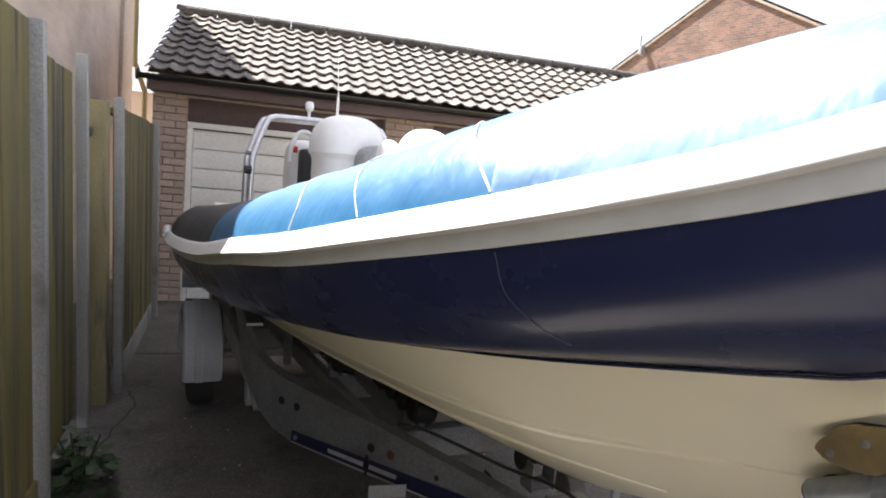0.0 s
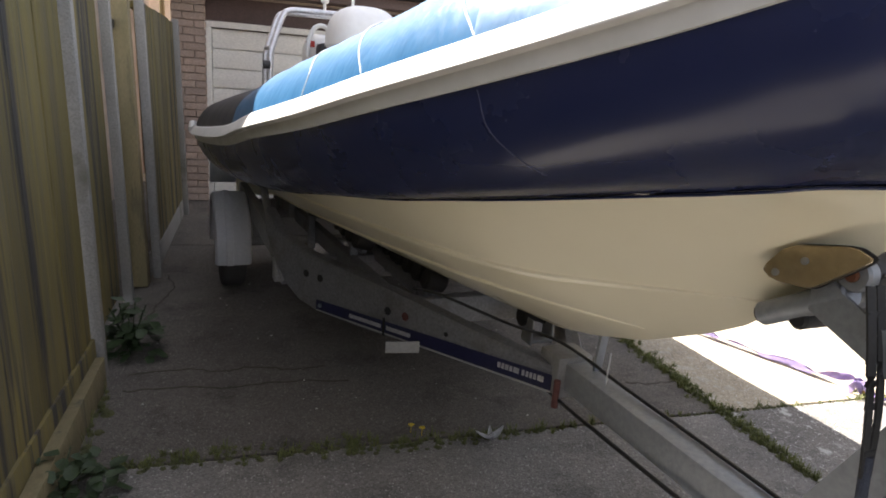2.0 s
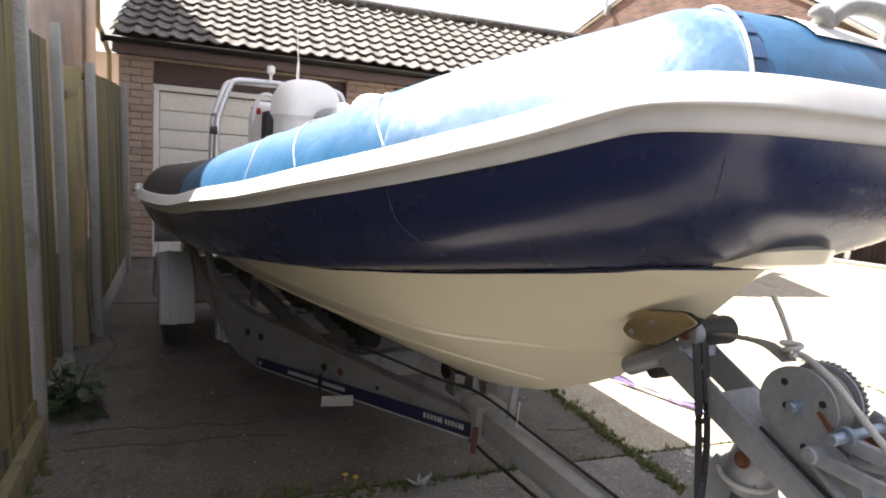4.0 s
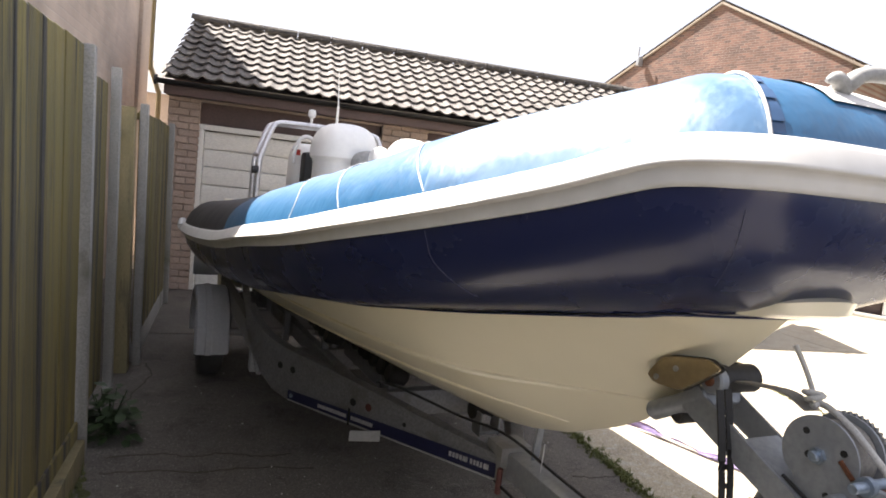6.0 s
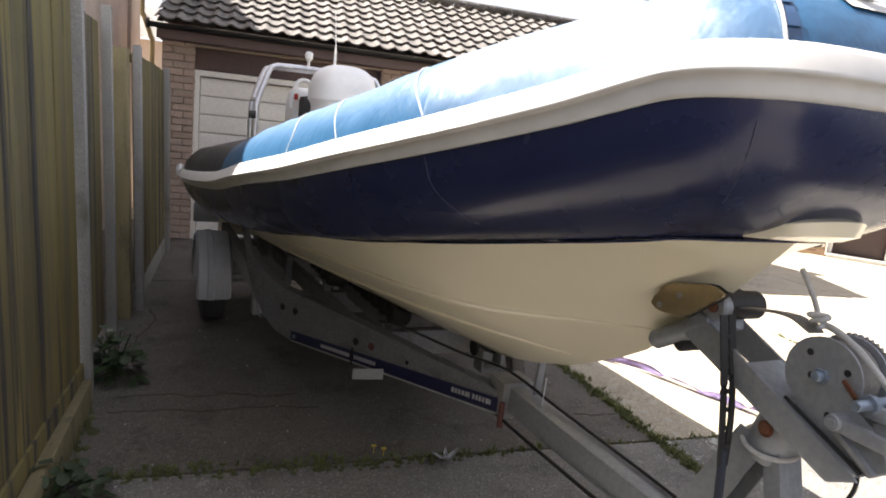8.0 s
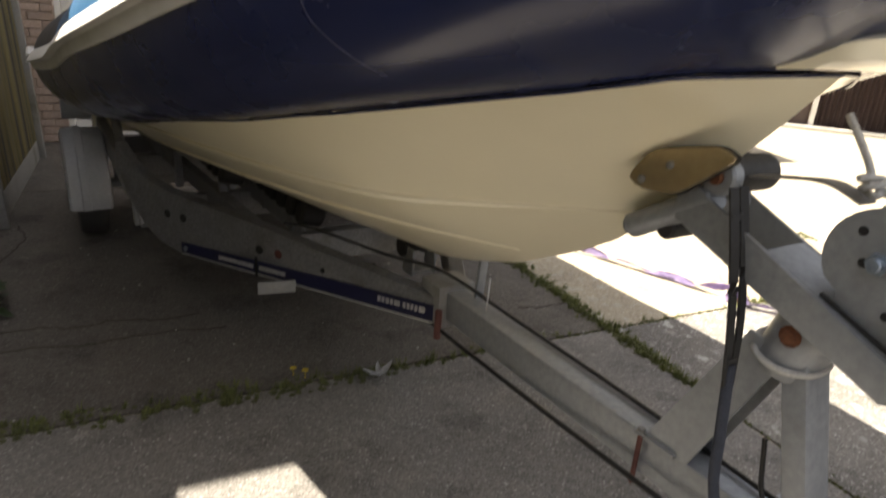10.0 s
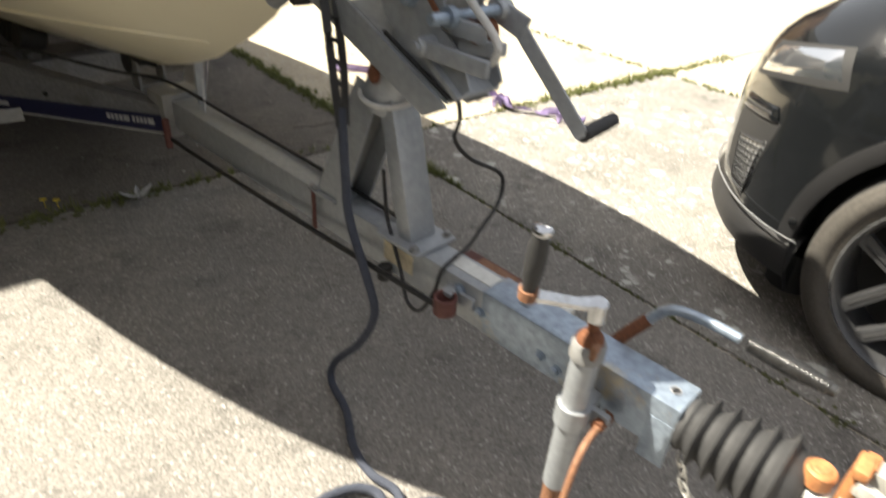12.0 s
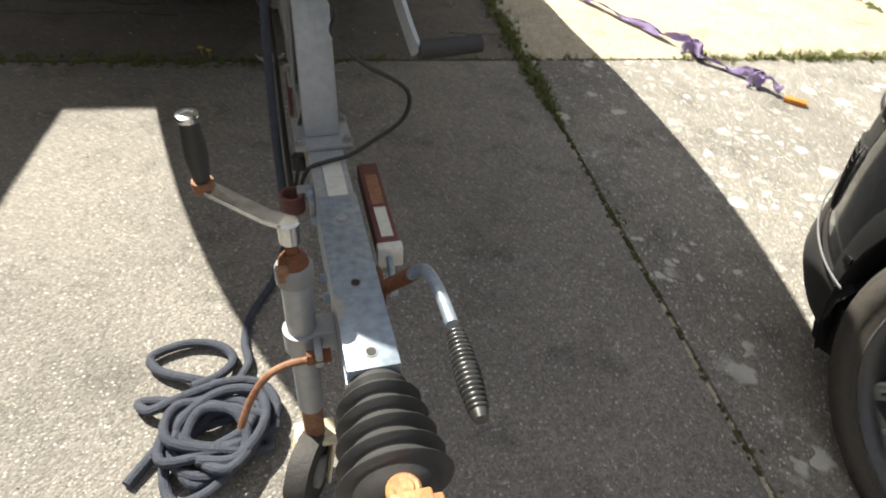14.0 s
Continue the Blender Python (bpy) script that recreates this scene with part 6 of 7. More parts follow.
def flank_panel(name, quad, mat, off, label="", owner=None, s=-1, nu=12, nv=5, thick=0.006):
    """A panel that lies on the flank; its corners are (way along the plan, height)."""
    (a0, z0), (a1, z1), (a2, z2), (a3, z3) = quad
    rows = []
    for i in range(nu + 1):
        u = i / nu
        col = []
        for j in range(nv + 1):
            v = j / nv
            d = (a0 + (a1 - a0) * u) * (1 - v) + (a3 + (a2 - a3) * u) * v
            z = (z0 + (z1 - z0) * u) * (1 - v) + (z3 + (z2 - z3) * u) * v
            edge = 0.35 if (i in (0, nu) or j in (0, nv)) else 1.0
            col.append(flank(plan_at(d), z, off * edge, s))
        rows.append(col)
    bm = B()
    grid(bm, rows)
    return part(name, bm, mat, owner or car, label, sharp=60)


for s in (-1, 1):
    rows = []
    for p in plan:
        lo, hi = low_edge(p.y, p.x), top_edge(p.y)
        rp_pts = []
        for k in range(17):
            f0 = k / 16
            z = lo + (hi - lo) * f0
            rp_pts.append(flank(p, z, 0.0, s))
        rows.append(rp_pts)
    bm = B()
    grid(bm, rows)
    part("body_side", bm, "car_black", car, "glossy black bodywork", sharp=45)
    # bonnet and deck half
    bm = B()
    rr = []
    for p, r in zip(plan, rows):
        e = r[-1]
        cy = p.y
        rr.append([e, V(e.x + (CX - e.x) * 0.06, e.y - 0.01, e.z + 0.012), V(e.x + (CX - e.x) * 0.3, e.y - 0.03, e.z + 0.035), V(e.x + (CX - e.x) * 0.65, e.y - 0.05, e.z + 0.05), V(CX, e.y - 0.055, e.z + 0.055)])
    grid(bm, rr)
    part("bonnet", bm, "car_black", car, "glossy black bonnet", sharp=45)
    # matt arch trims, sill and lower bumper
    for hy in (HUB_Y, REAR_Y):
        bm = B()
        tr = []
        for k in range(31):
            a = radians(-12 + k * 204 / 30)
            y0, z0 = hy + 0.42 * math.cos(a), HUB_Z + 0.42 * math.sin(a)
            y1, z1 = hy + 0.472 * math.cos(a), HUB_Z + 0.472 * math.sin(a)
            yM, zM = (y0 + y1) / 2, (z0 + z1) / 2
            tr.append([flank(plan_by_y(y0), z0, -0.05, s), flank(plan_by_y(y0), z0, 0.006, s), flank(plan_by_y(yM), zM, 0.013, s), flank(plan_by_y(y1), z1, 0.008, s), flank(plan_by_y(y1), z1, -0.01, s)])
        grid(bm, tr)
        part("arch_trim", bm, "car_trim", car, "grey plastic wheel-arch trim", sharp=50)
        bm = B()
        ln = []
        for k in range(25):
            a = radians(-25 + k * 230 / 24)
            ln.append([V(CX + (-0.90 if s < 0 else 0.90), hy + 0.422 * math.cos(a), HUB_Z + 0.422 * math.sin(a)), V(CX + (-0.60 if s < 0 else 0.60), hy + 0.422 * math.cos(a), HUB_Z + 0.422 * math.sin(a))])
        vs = grid(bm, ln)
        part("wheel_well", bm, "rim_dark", car, "black wheel-arch liner")
        part("well_wall", rod(B(), (CX + (-0.61 if s < 0 else 0.61), hy, HUB_Z), (CX + (-0.60 if s < 0 else 0.60), hy, HUB_Z), 0.43, seg=32), "rim_dark", car)
    part("sill", beam(B(), (CX + 0.88 * s, -0.66, 0.29), (CX + 0.88 * s, -2.48, 0.29), 0.08, 0.14, 0.02), "car_trim", car, "grey plastic sill")
    # lower bumper lip following the plan
    bm = B()
    lp = [p for p in plan if p.y > 0.14]
    rows2 = []
    for p in lp:
        n = V(p.x, p.y - 0.0, 0).normalized()
        q = V(p.x, p.y, 0) - n * 0.015
        rows2.append([V(CX + (v.x if s < 0 else -v.x), v.y, z) for v, z in ((q - n * 0.06, 0.205), (q + n * 0.005, 0.215), (q + n * 0.022, 0.25), (q + n * 0.018, 0.31), (q - n * 0.01, 0.345), (q - n * 0.05, 0.35))])
    grid(bm, rows2)
    part("bumper_lip", bm, "car_trim", car, "grey lower bumper skirt")
    bm = B()
    pts = [V(CX + ((p.x) if s < 0 else -p.x), p.y, 0.352) + V(0.012 * (1 if s > 0 else -1), 0.006, 0) for p in lp[10:]]
    part("bumper_blade", sweep(B(), pts, 0.003, 8), "car_silver", car, "silver bumper blade")
    bm.free()
    # tall corner intake with a bright mesh, fog lamp pod and headlight
    flank_panel("intake_frame", [(0.56, 0.40), (0.80, 0.345), (0.885, 0.645), (0.56, 0.61)], "rim_dark", 0.003, "black intake surround", s=s)
    intake = flank_panel("intake_mesh", [(0.68, 0.36), (0.805, 0.362), (0.852, 0.572), (0.635, 0.53)], "car_silver", 0.007, "bright mesh strip", s=s)
    for k in range(9):
        u = (k + 0.5) / 9
        z0, z1 = 0.36 + 0.17 * u, 0.362 + 0.21 * u
        a0, a1 = 0.68 - 0.045 * u, 0.805 + 0.047 * u
        flank_panel("mesh_bar", [(a0, z0), (a1, z1), (a1, z1 + 0.008), (a0, z0 + 0.008)], "car_trim", 0.012, "", intake, s, 6, 2)
    for k in range(7):
        u = (k + 0.5) / 7
        a0, a1 = 0.68 + 0.125 * u, 0.635 + 0.217 * u
        flank_panel("mesh_bar", [(a0, 0.362), (a0 + 0.006, 0.362), (a1 + 0.006, 0.53 + 0.042 * u), (a1, 0.53 + 0.042 * u)], "car_trim", 0.012, "", intake, s, 2, 6)
    flank_panel("fog_lamp", [(0.58, 0.605), (0.872, 0.640), (0.842, 0.682), (0.575, 0.652)], "car_black", 0.014, "smoked lamp pod", s=s)
    flank_panel("lamp_slot", [(0.60, 0.625), (0.85, 0.655), (0.84, 0.668), (0.60, 0.64)], "rim_dark", 0.018, "dark slot of the lamp pod", s=s)
    flank_panel("headlight_seal", [(0.565, 0.715), (1.06, 0.800), (1.02, 0.905), (0.62, 0.835)], "rim_dark", 0.004, "black headlight surround", s=s)
    lamp = flank_panel("headlight", [(0.60, 0.735), (1.03, 0.818), (0.985, 0.890), (0.655, 0.825)], "lamp_glass", 0.011, "clear wraparound headlight", s=s)
    flank_panel("lamp_line", [(0.66, 0.755), (0.98, 0.832), (0.965, 0.845), (0.67, 0.768)], "rim_dark", 0.0135, "dark line inside the lamp", lamp, s, 10, 2)
    # short black flap before the wheel
    bm = B()
    fl = [[flank(plan_by_y(y), z, o, s) for z in (0.30, 0.24, 0.19, 0.165)] for y, o in ((0.22, -0.01), (0.18, 0.012), (0.13, 0.014), (0.09, -0.01))]
    grid(bm, fl)
    bmesh.ops.solidify(bm, geom=bm.faces[:], thickness=0.008)
    part("arch_flap", bm, "rim_dark", car, "black flap before the wheel")
    part("arch_clip", box(B(), flank(plan_by_y(0.185), 0.405, 0.013, s), (0.008, 0.02, 0.02), 0.003), "car_black", car)
    # doors, handles and mirror
    for y in (-1.15, -2.15):
        part("door_gap", box(B(), (CX + 0.898 * s, y, 0.70), (0.006, 0.008, 0.62)), "rim_dark", car)
    part("door_handle", beam(B(), (CX + 0.91 * s, -1.95, 0.86), (CX + 0.91 * s, -1.75, 0.86), 0.03, 0.03, 0.01), "car_black", car)
    bm = B()
    box(bm, (CX + 1.0 * s, -0.98, 1.10), (0.17, 0.11, 0.15), 0.035)
    box(bm, (CX + 0.90 * s, -0.97, 1.04), (0.10, 0.05, 0.04), 0.01)
    part("mirror", bm, "car_black", car, "black door mirror")
    # wheels
    for hy in (HUB_Y, REAR_Y):
        wheel = new("wheel")
        wheel.parent = car
        tagged(wheel, "dark grey split-spoke alloy wheel")
        # local z points outwards from the car
        O = Matrix.Translation((CX + 0.815 * s, hy, HUB_Z)) @ Matrix.Rotation(radians(90 * s), 4, "Y")
        part("tyre", lathe(B(), [(0.278, -0.115), (0.315, -0.12), (0.352, -0.112), (0.366, -0.095), (0.3695, -0.05), (0.3695, 0.05), (0.366, 0.095), (0.355, 0.108), (0.351, 0.1085), (0.349, 0.112), (0.33, 0.118), (0.308, 0.117), (0.306, 0.114), (0.293, 0.112), (0.278, 0.104)], O, 72, cap=False), "tyre_dusty", wheel, "dusty low-profile tyre", sharp=55)
        # tread band in blacker rubber, so that the shade on it is in the colour
        part("tread", lathe(B(), [(0.352, -0.113), (0.3675, -0.096), (0.371, -0.05), (0.371, 0.05), (0.3675, 0.093), (0.3635, 0.0975)], O, 72, cap=False), "tyre", wheel, "rubber tyre tread, blacker than the sidewall to hold its shade")
        bm = B()
        for q in range(4):
            r, z = 0.3712, -0.075 + 0.05 * q
            lathe(bm, [(r, z - 0.004), (r + 0.0006, z), (r, z + 0.004)], O, 48, cap=False)
        part("tread_groove", bm, "rim_dark", wheel)
        part("rim_lip", lathe(B(), [(0.266, -0.10), (0.268, 0.05), (0.274, 0.085), (0.284, 0.106), (0.280, 0.109), (0.270, 0.100), (0.263, 0.080), (0.256, 0.04), (0.252, -0.10)], O, 64, cap=False), "rim_grey", wheel, "grey rim lip")
        part("brake_disc", lathe(B(), [(0.17, -0.02), (0.17, 0.005), (0.06, 0.005), (0.06, 0.03), (0.0, 0.03)], O, 40, cap=False), "tyre", wheel, "dark brake disc")
        part("barrel_back", rod(B(), O @ V(0, 0, -0.06), O @ V(0, 0, -0.05), 0.255, seg=40), "rim_dark", wheel)
        for k in range(5):
            a0 = radians(90 + 72 * k + 7)
            bm = B()
            root = [(0.045, -0.022), (0.045, 0.022)]
            for sg in (-1, 1):
                # each spoke forks in two straight limbs, slightly hollowed
                ol = [(0.03, 0.0), (0.128, 0.0), (0.150, sg * 0.012), (0.250, sg * 0.092), (0.244, sg * 0.122), (0.228, sg * 0.128), (0.140, sg * 0.046), (0.112, sg * 0.024), (0.05, sg * 0.021), (0.03, sg * 0.02)]
                bb = B()
                prism(bb, ol if sg > 0 else ol[::-1], 0.030, None, 0.0)
                for v in bb.verts:
                    r = math.hypot(v.co.x, v.co.y)
                    dip = lerp(r, [0, 0.05, 0.12, 0.2, 0.27], [0.050, 0.054, 0.060, 0.072, 0.084])
                    if v.co.z > 0.01:
                        v.co.z = dip
                    else:
                        v.co.z = dip - 0.030
                bmesh.ops.bevel(bb, geom=[e for e in bb.edges if all(v.co.z > lerp(math.hypot(v.co.x, v.co.y), [0, 0.05, 0.12, 0.2, 0.27], [0.050, 0.054, 0.060, 0.072, 0.084]) - 0.005 for v in e.verts)], offset=0.0045, segments=2, affect="EDGES")
                me_tmp = bpy.data.meshes.new("tmp")
                bb.to_mesh(me_tmp)
                bb.free()
                bm.from_mesh(me_tmp)
                bpy.data.meshes.remove(me_tmp)
            bmesh.ops.transform(bm, matrix=O @ Matrix.Rotation(a0, 4, "Z"), verts=bm.verts[:])
            spoke = part("spoke", bm, "rim_grey", wheel, sharp=30)
            for sg in (-1, 1):
                g = [(0.150, sg * 0.034), (0.190, sg * 0.066), (0.228, sg * 0.098)]
                gp = [O @ Matrix.Rotation(a0, 4, "Z") @ V(x, y, lerp(math.hypot(x, y), [0, 0.05, 0.12, 0.2, 0.27], [0.050, 0.054, 0.060, 0.072, 0.084]) - 0.001) for x, y in g]
                part("spoke_groove", sweep(B(), gp, 0.0045, 6), "rim_dark", spoke)
            a1 = a0 + radians(36)
            part("wheel_bolt", rod(B(), O @ V(0.057 * math.cos(a1), 0.057 * math.sin(a1), 0.04), O @ V(0.057 * math.cos(a1), 0.057 * math.sin(a1), 0.062), 0.011, 0.010, seg=6), "steel", wheel, "bright wheel nut")
        part("hub_plate", lathe(B(), [(0.068, 0.02), (0.066, 0.044), (0.045, 0.050), (0.0, 0.050)], O, 32, cap=False), "rim_grey", wheel)
        cap_ob = part("centre_cap", lathe(B(), [(0.036, 0.049), (0.035, 0.056), (0.031, 0.0575), (0.0, 0.0575)], O, 28, cap=False), "rim_dark", wheel, "dark centre cap with a plain oval")
        ring = [O @ V(0.024 * math.cos(q), 0.014 * math.sin(q), 0.058) for q in [2 * math.pi * j / 24 for j in range(24)]]
        part("cap_ring", sweep(B(), ring, 0.0022, 6, closed=True), "car_silver", cap_ob)
        part("rim_edge", lathe(B(), [(0.2835, 0.1065), (0.2845, 0.1085), (0.282, 0.1095)], O, 64, cap=False), "car_silver", wheel, "thin bright rim edge")
# cabin: glass and roof
CAB = [(-0.50, 0.78, 1.10), (-1.05, 0.74, 1.36), (-1.45, 0.66, 1.56), (-2.2, 0.64, 1.60), (-3.0, 0.62, 1.53), (-3.35, 0.60, 1.42), (-3.6, 0.72, 1.05)]
bm = B()
rows = []
for y, w, z in CAB:
    rows.append([V(CX - w, y, z), V(CX - w * 0.6, y + 0.05, z + 0.02), V(CX, y + 0.07, z + 0.03), V(CX + w * 0.6, y + 0.05, z + 0.02), V(CX + w, y, z)])
grid(bm, rows[:3])
part("windscreen", bm, "car_glass", car, "dark reflective windscreen")
bm = B()
grid(bm, rows[2:5])
part("roof", bm, "car_black", car)
bm = B()
grid(bm, rows[4:])
part("rear_window", bm, "car_glass", car)
for s in (-1, 1):
    bm = B()
    grid(bm, [[V(CX + s * w, y, z), V(CX + s * 0.845, y, min(z, 1.03))] for y, w, z in CAB])
    part("side_window", bm, "car_glass", car, "dark side glass")
for s in (-1, 1):
    flank_panel("grille", [(0.0, 0.57), (0.42, 0.57), (0.44, 0.67), (0.0, 0.68)], "rim_dark", 0.004, "black grille", s=s)
    flank_panel("number_plate", [(0.0, 0.41), (0.26, 0.41), (0.26, 0.52), (0.0, 0.52)], "white_paint", 0.006, "plain white plate", s=s)
    flank_panel("plate_bar", [(0.0, 0.44), (0.21, 0.44), (0.21, 0.49), (0.0, 0.49)], "rubber", 0.009, s=s)
part("underbody", box(B(), (CX, -1.5, 0.30), (1.2, 4.0, 0.2), 0.03), "rim_dark", car)


# ---- small things in the yard ----
def on_plot(x, y, z=0.0):
    return PLOT @ V(x, y, z)


# dark blue rope: a tail from the bow support down to a heap beside the jockey wheel
rope = thing("rope", "dark blue-grey braided rope heaped on the concrete", "rope")
rnd = random.Random(5)
pts = [V(-0.088, 0.862, 0.80), V(-0.096, 0.842, 0.66), V(-0.10, 0.825, 0.55), V(-0.102, 0.765, 0.43), V(-0.102, 0.730, 0.33), V(-0.106, 0.785, 0.20), V(-0.112, 0.885, 0.07), V(-0.13, 0.88, 0.012), V(-0.165, 0.77, 0.012), V(-0.225, 0.66, 0.012), V(-0.243, 0.57, 0.012), V(-0.235, 0.49, 0.02), V(-0.27, 0.41, 0.035)]
heap = [V(-0.36, 0.38, 0.04), V(-0.43, 0.42, 0.02), V(-0.48, 0.43, 0.012), V(-0.45, 0.39, 0.03), V(-0.37, 0.40, 0.05), V(-0.27, 0.42, 0.05), V(-0.20, 0.40, 0.04), V(-0.175, 0.33, 0.04), V(-0.21, 0.26, 0.03), V(-0.29, 0.20, 0.03), V(-0.37, 0.21, 0.04), V(-0.40, 0.28, 0.05), V(-0.34, 0.35, 0.06), V(-0.25, 0.35, 0.06), V(-0.22, 0.29, 0.05), V(-0.28, 0.25, 0.05), V(-0.36, 0.27, 0.06), V(-0.33, 0.33, 0.08), V(-0.26, 0.31, 0.08), V(-0.24, 0.24, 0.06), V(-0.31, 0.17, 0.03), V(-0.39, 0.16, 0.02), V(-0.41, 0.24, 0.03), V(-0.37, 0.32, 0.07), V(-0.29, 0.37, 0.08), V(-0.21, 0.36, 0.07), V(-0.20, 0.28, 0.07), V(-0.26, 0.21, 0.06), V(-0.34, 0.22, 0.06)]
part("rope_run", sweep(B(), spline(pts, 7), 0.0105, 10), "rope_blue", rope)
part("rope_coil", sweep(B(), spline([pts[-1]] + heap, 8), 0.0115, 10), "rope_blue", rope)
loop = [V(-0.29, 0.43, 0.03), V(-0.36, 0.46, 0.03), V(-0.44, 0.51, 0.02), V(-0.46, 0.56, 0.02), V(-0.38, 0.585, 0.02), V(-0.30, 0.56, 0.02), V(-0.27, 0.51, 0.02), V(-0.30, 0.46, 0.03), V(-0.36, 0.43, 0.04)]
part("rope_loop", sweep(B(), spline(loop, 8), 0.0115, 10), "rope_blue", rope)
tail = [V(-0.40, 0.30, 0.04), V(-0.43, 0.29, 0.02), V(-0.47, 0.245, 0.013), V(-0.485, 0.225, 0.012)]
part("rope_tail", sweep(B(), spline(tail, 6), 0.0125, 10), "rope_blue", rope, "cut rope end")
extra = []
for k in range(26):
    a = k * 1.9 + rnd.uniform(-0.4, 0.4)
    r = 0.055 + 0.055 * rnd.random()
    extra.append(V(-0.30 + r * 1.15 * math.cos(a), 0.285 + r * math.sin(a), 0.025 + 0.055 * rnd.random()))
part("rope_coil", sweep(B(), spline(extra, 7), 0.011, 10), "rope_blue", rope)

cord = thing("thin_cable", "thin black cable looping from the winch to the drawbar", "cable")
pts = [V(0.01, 0.62, 0.885), V(0.035, 0.63, 0.82), V(0.03, 0.635, 0.775), V(0.08, 0.63, 0.72), V(0.165, 0.615, 0.67), V(0.181, 0.611, 0.63), V(0.16, 0.605, 0.59), V(0.10, 0.595, 0.555), V(0.045, 0.585, 0.53), V(0.0, 0.58, BT + 0.008), V(-0.044, 0.575, BT - 0.005), V(-0.065, 0.575, 0.46), V(-0.078, 0.60, 0.405), V(-0.075, 0.645, 0.40), V(-0.058, 0.69, 0.455), V(-0.047, 0.735, 0.52), V(-0.03, 0.775, 0.56), V(-0.02, 0.80, 0.66)]
part("cable_run", sweep(B(), spline(pts, 7), 0.0048, 8), "cable", cord)

# purple ratchet strap trailing out into the sun
web = thing("ratchet_strap", "crumpled purple webbing strap with an orange-handled end", "strap")
base = [V(1.62, 3.25, 0.012), V(1.78, 2.95, 0.02), V(1.86, 2.70, 0.02), V(1.95, 2.42, 0.015), V(2.0, 2.22, 0.03), V(2.06, 2.12, 0.05), V(2.03, 2.02, 0.02), V(2.12, 1.88, 0.012), V(2.15, 1.74, 0.03), V(2.17, 1.66, 0.055), V(2.19, 1.60, 0.02)]
sp = spline(base, 8)
bm = B()
rws = []
for k, p in enumerate(sp):
    t = (sp[min(k + 1, len(sp) - 1)] - sp[max(k - 1, 0)]).normalized()
    roll = 0.9 * math.sin(k * 0.33) + 0.5 * math.sin(k * 0.11 + 1)
    sd = V(-t.y, t.x, 0).normalized()
    up = V(0, 0, 1)
    w = (sd * math.cos(roll) + up * math.sin(roll)) * 0.024
    w.z = abs(w.z) * (1 if w.z > 0 else -1)
    lift = abs(w.z)
    rws.append([p + V(0, 0, lift) - w, p + V(0, 0, lift + 0.003), p + V(0, 0, lift) + w])
grid(bm, rws)
bmesh.ops.solidify(bm, geom=bm.faces[:], thickness=0.002)
part("webbing", bm, "strap_purple", web, sharp=60)
for x, y, r in ((2.03, 2.12, 0.045), (2.14, 1.72, 0.04)):
    lp = [V(x + r * math.cos(q), y + 0.5 * r * math.sin(q), 0.03 + 0.028 * math.sin(q * 2)) for q in [2 * math.pi * k / 18 for k in range(18)]]
    part("webbing_loop", sweep(B(), lp, 0.01, flat=(0.004, 0.034), closed=True), "strap_purple", web)
part("strap_end", box(B(), (2.225, 1.53, 0.014), (0.04, 0.10, 0.022), 0.005, Matrix.Translation((2.225, 1.53, 0)) @ Matrix.Rotation(radians(38), 4, "Z") @ Matrix.Translation((-2.225, -1.53, 0))), "strap_orange", web, "orange plastic end")
part("strap_end", box(B(), (2.05, 2.06, 0.018), (0.03, 0.06, 0.014), 0.004), "brass", web)

# curled dry leaf on the joint
bm = B()
for ang, ln, wd in ((0.35, 0.075, 0.016), (1.25, 0.05, 0.012), (2.75, 0.065, 0.018), (4.3, 0.04, 0.012)):
    ax, sd = V(math.cos(ang), math.sin(ang), 0), V(-math.sin(ang), math.cos(ang), 0)
    rws = []
    for k in range(8):
        f = k / 7
        c = V(-0.092, 2.24, 0.010) + ax * ln * f + V(0, 0, 0.028 * f * f)
        w = wd * math.sin(math.pi * (0.25 + 0.72 * f))
        rws.append([c - sd * w + V(0, 0, 0.006), c, c + sd * w + V(0, 0, 0.008)])
    grid(bm, rws)
bmesh.ops.solidify(bm, geom=bm.faces[:], thickness=0.0012)
tagged(part("dry_leaf", bm, "decal_white", None, "pale curled dry leaf on the concrete joint"), category="leaf")

# ---- plants ----
def tuft(bm, p, h, n, r, spread=0.7, w=0.0017):
    for _ in range(n):
        a, l = r.uniform(0, 6.28), h * r.uniform(0.5, 1.2)
        d = V(math.cos(a), math.sin(a), 0)
        q = p + d * r.uniform(0, 0.018)
        sd = V(-d.y, d.x, 0) * w
        out = d * l * spread * r.uniform(0.2, 1.2)
        a0, a1 = bm.verts.new(q - sd), bm.verts.new(q + sd)
        b0, b1 = bm.verts.new(q + out * 0.4 + V(0, 0, l * 0.65) - sd * 0.8), bm.verts.new(q + out * 0.4 + V(0, 0, l * 0.65) + sd * 0.8)
        c0 = bm.verts.new(q + out + V(0, 0, l * 0.95))
        bm.faces.new((a0, a1, b1, b0))
        bm.faces.new((b0, b1, c0))


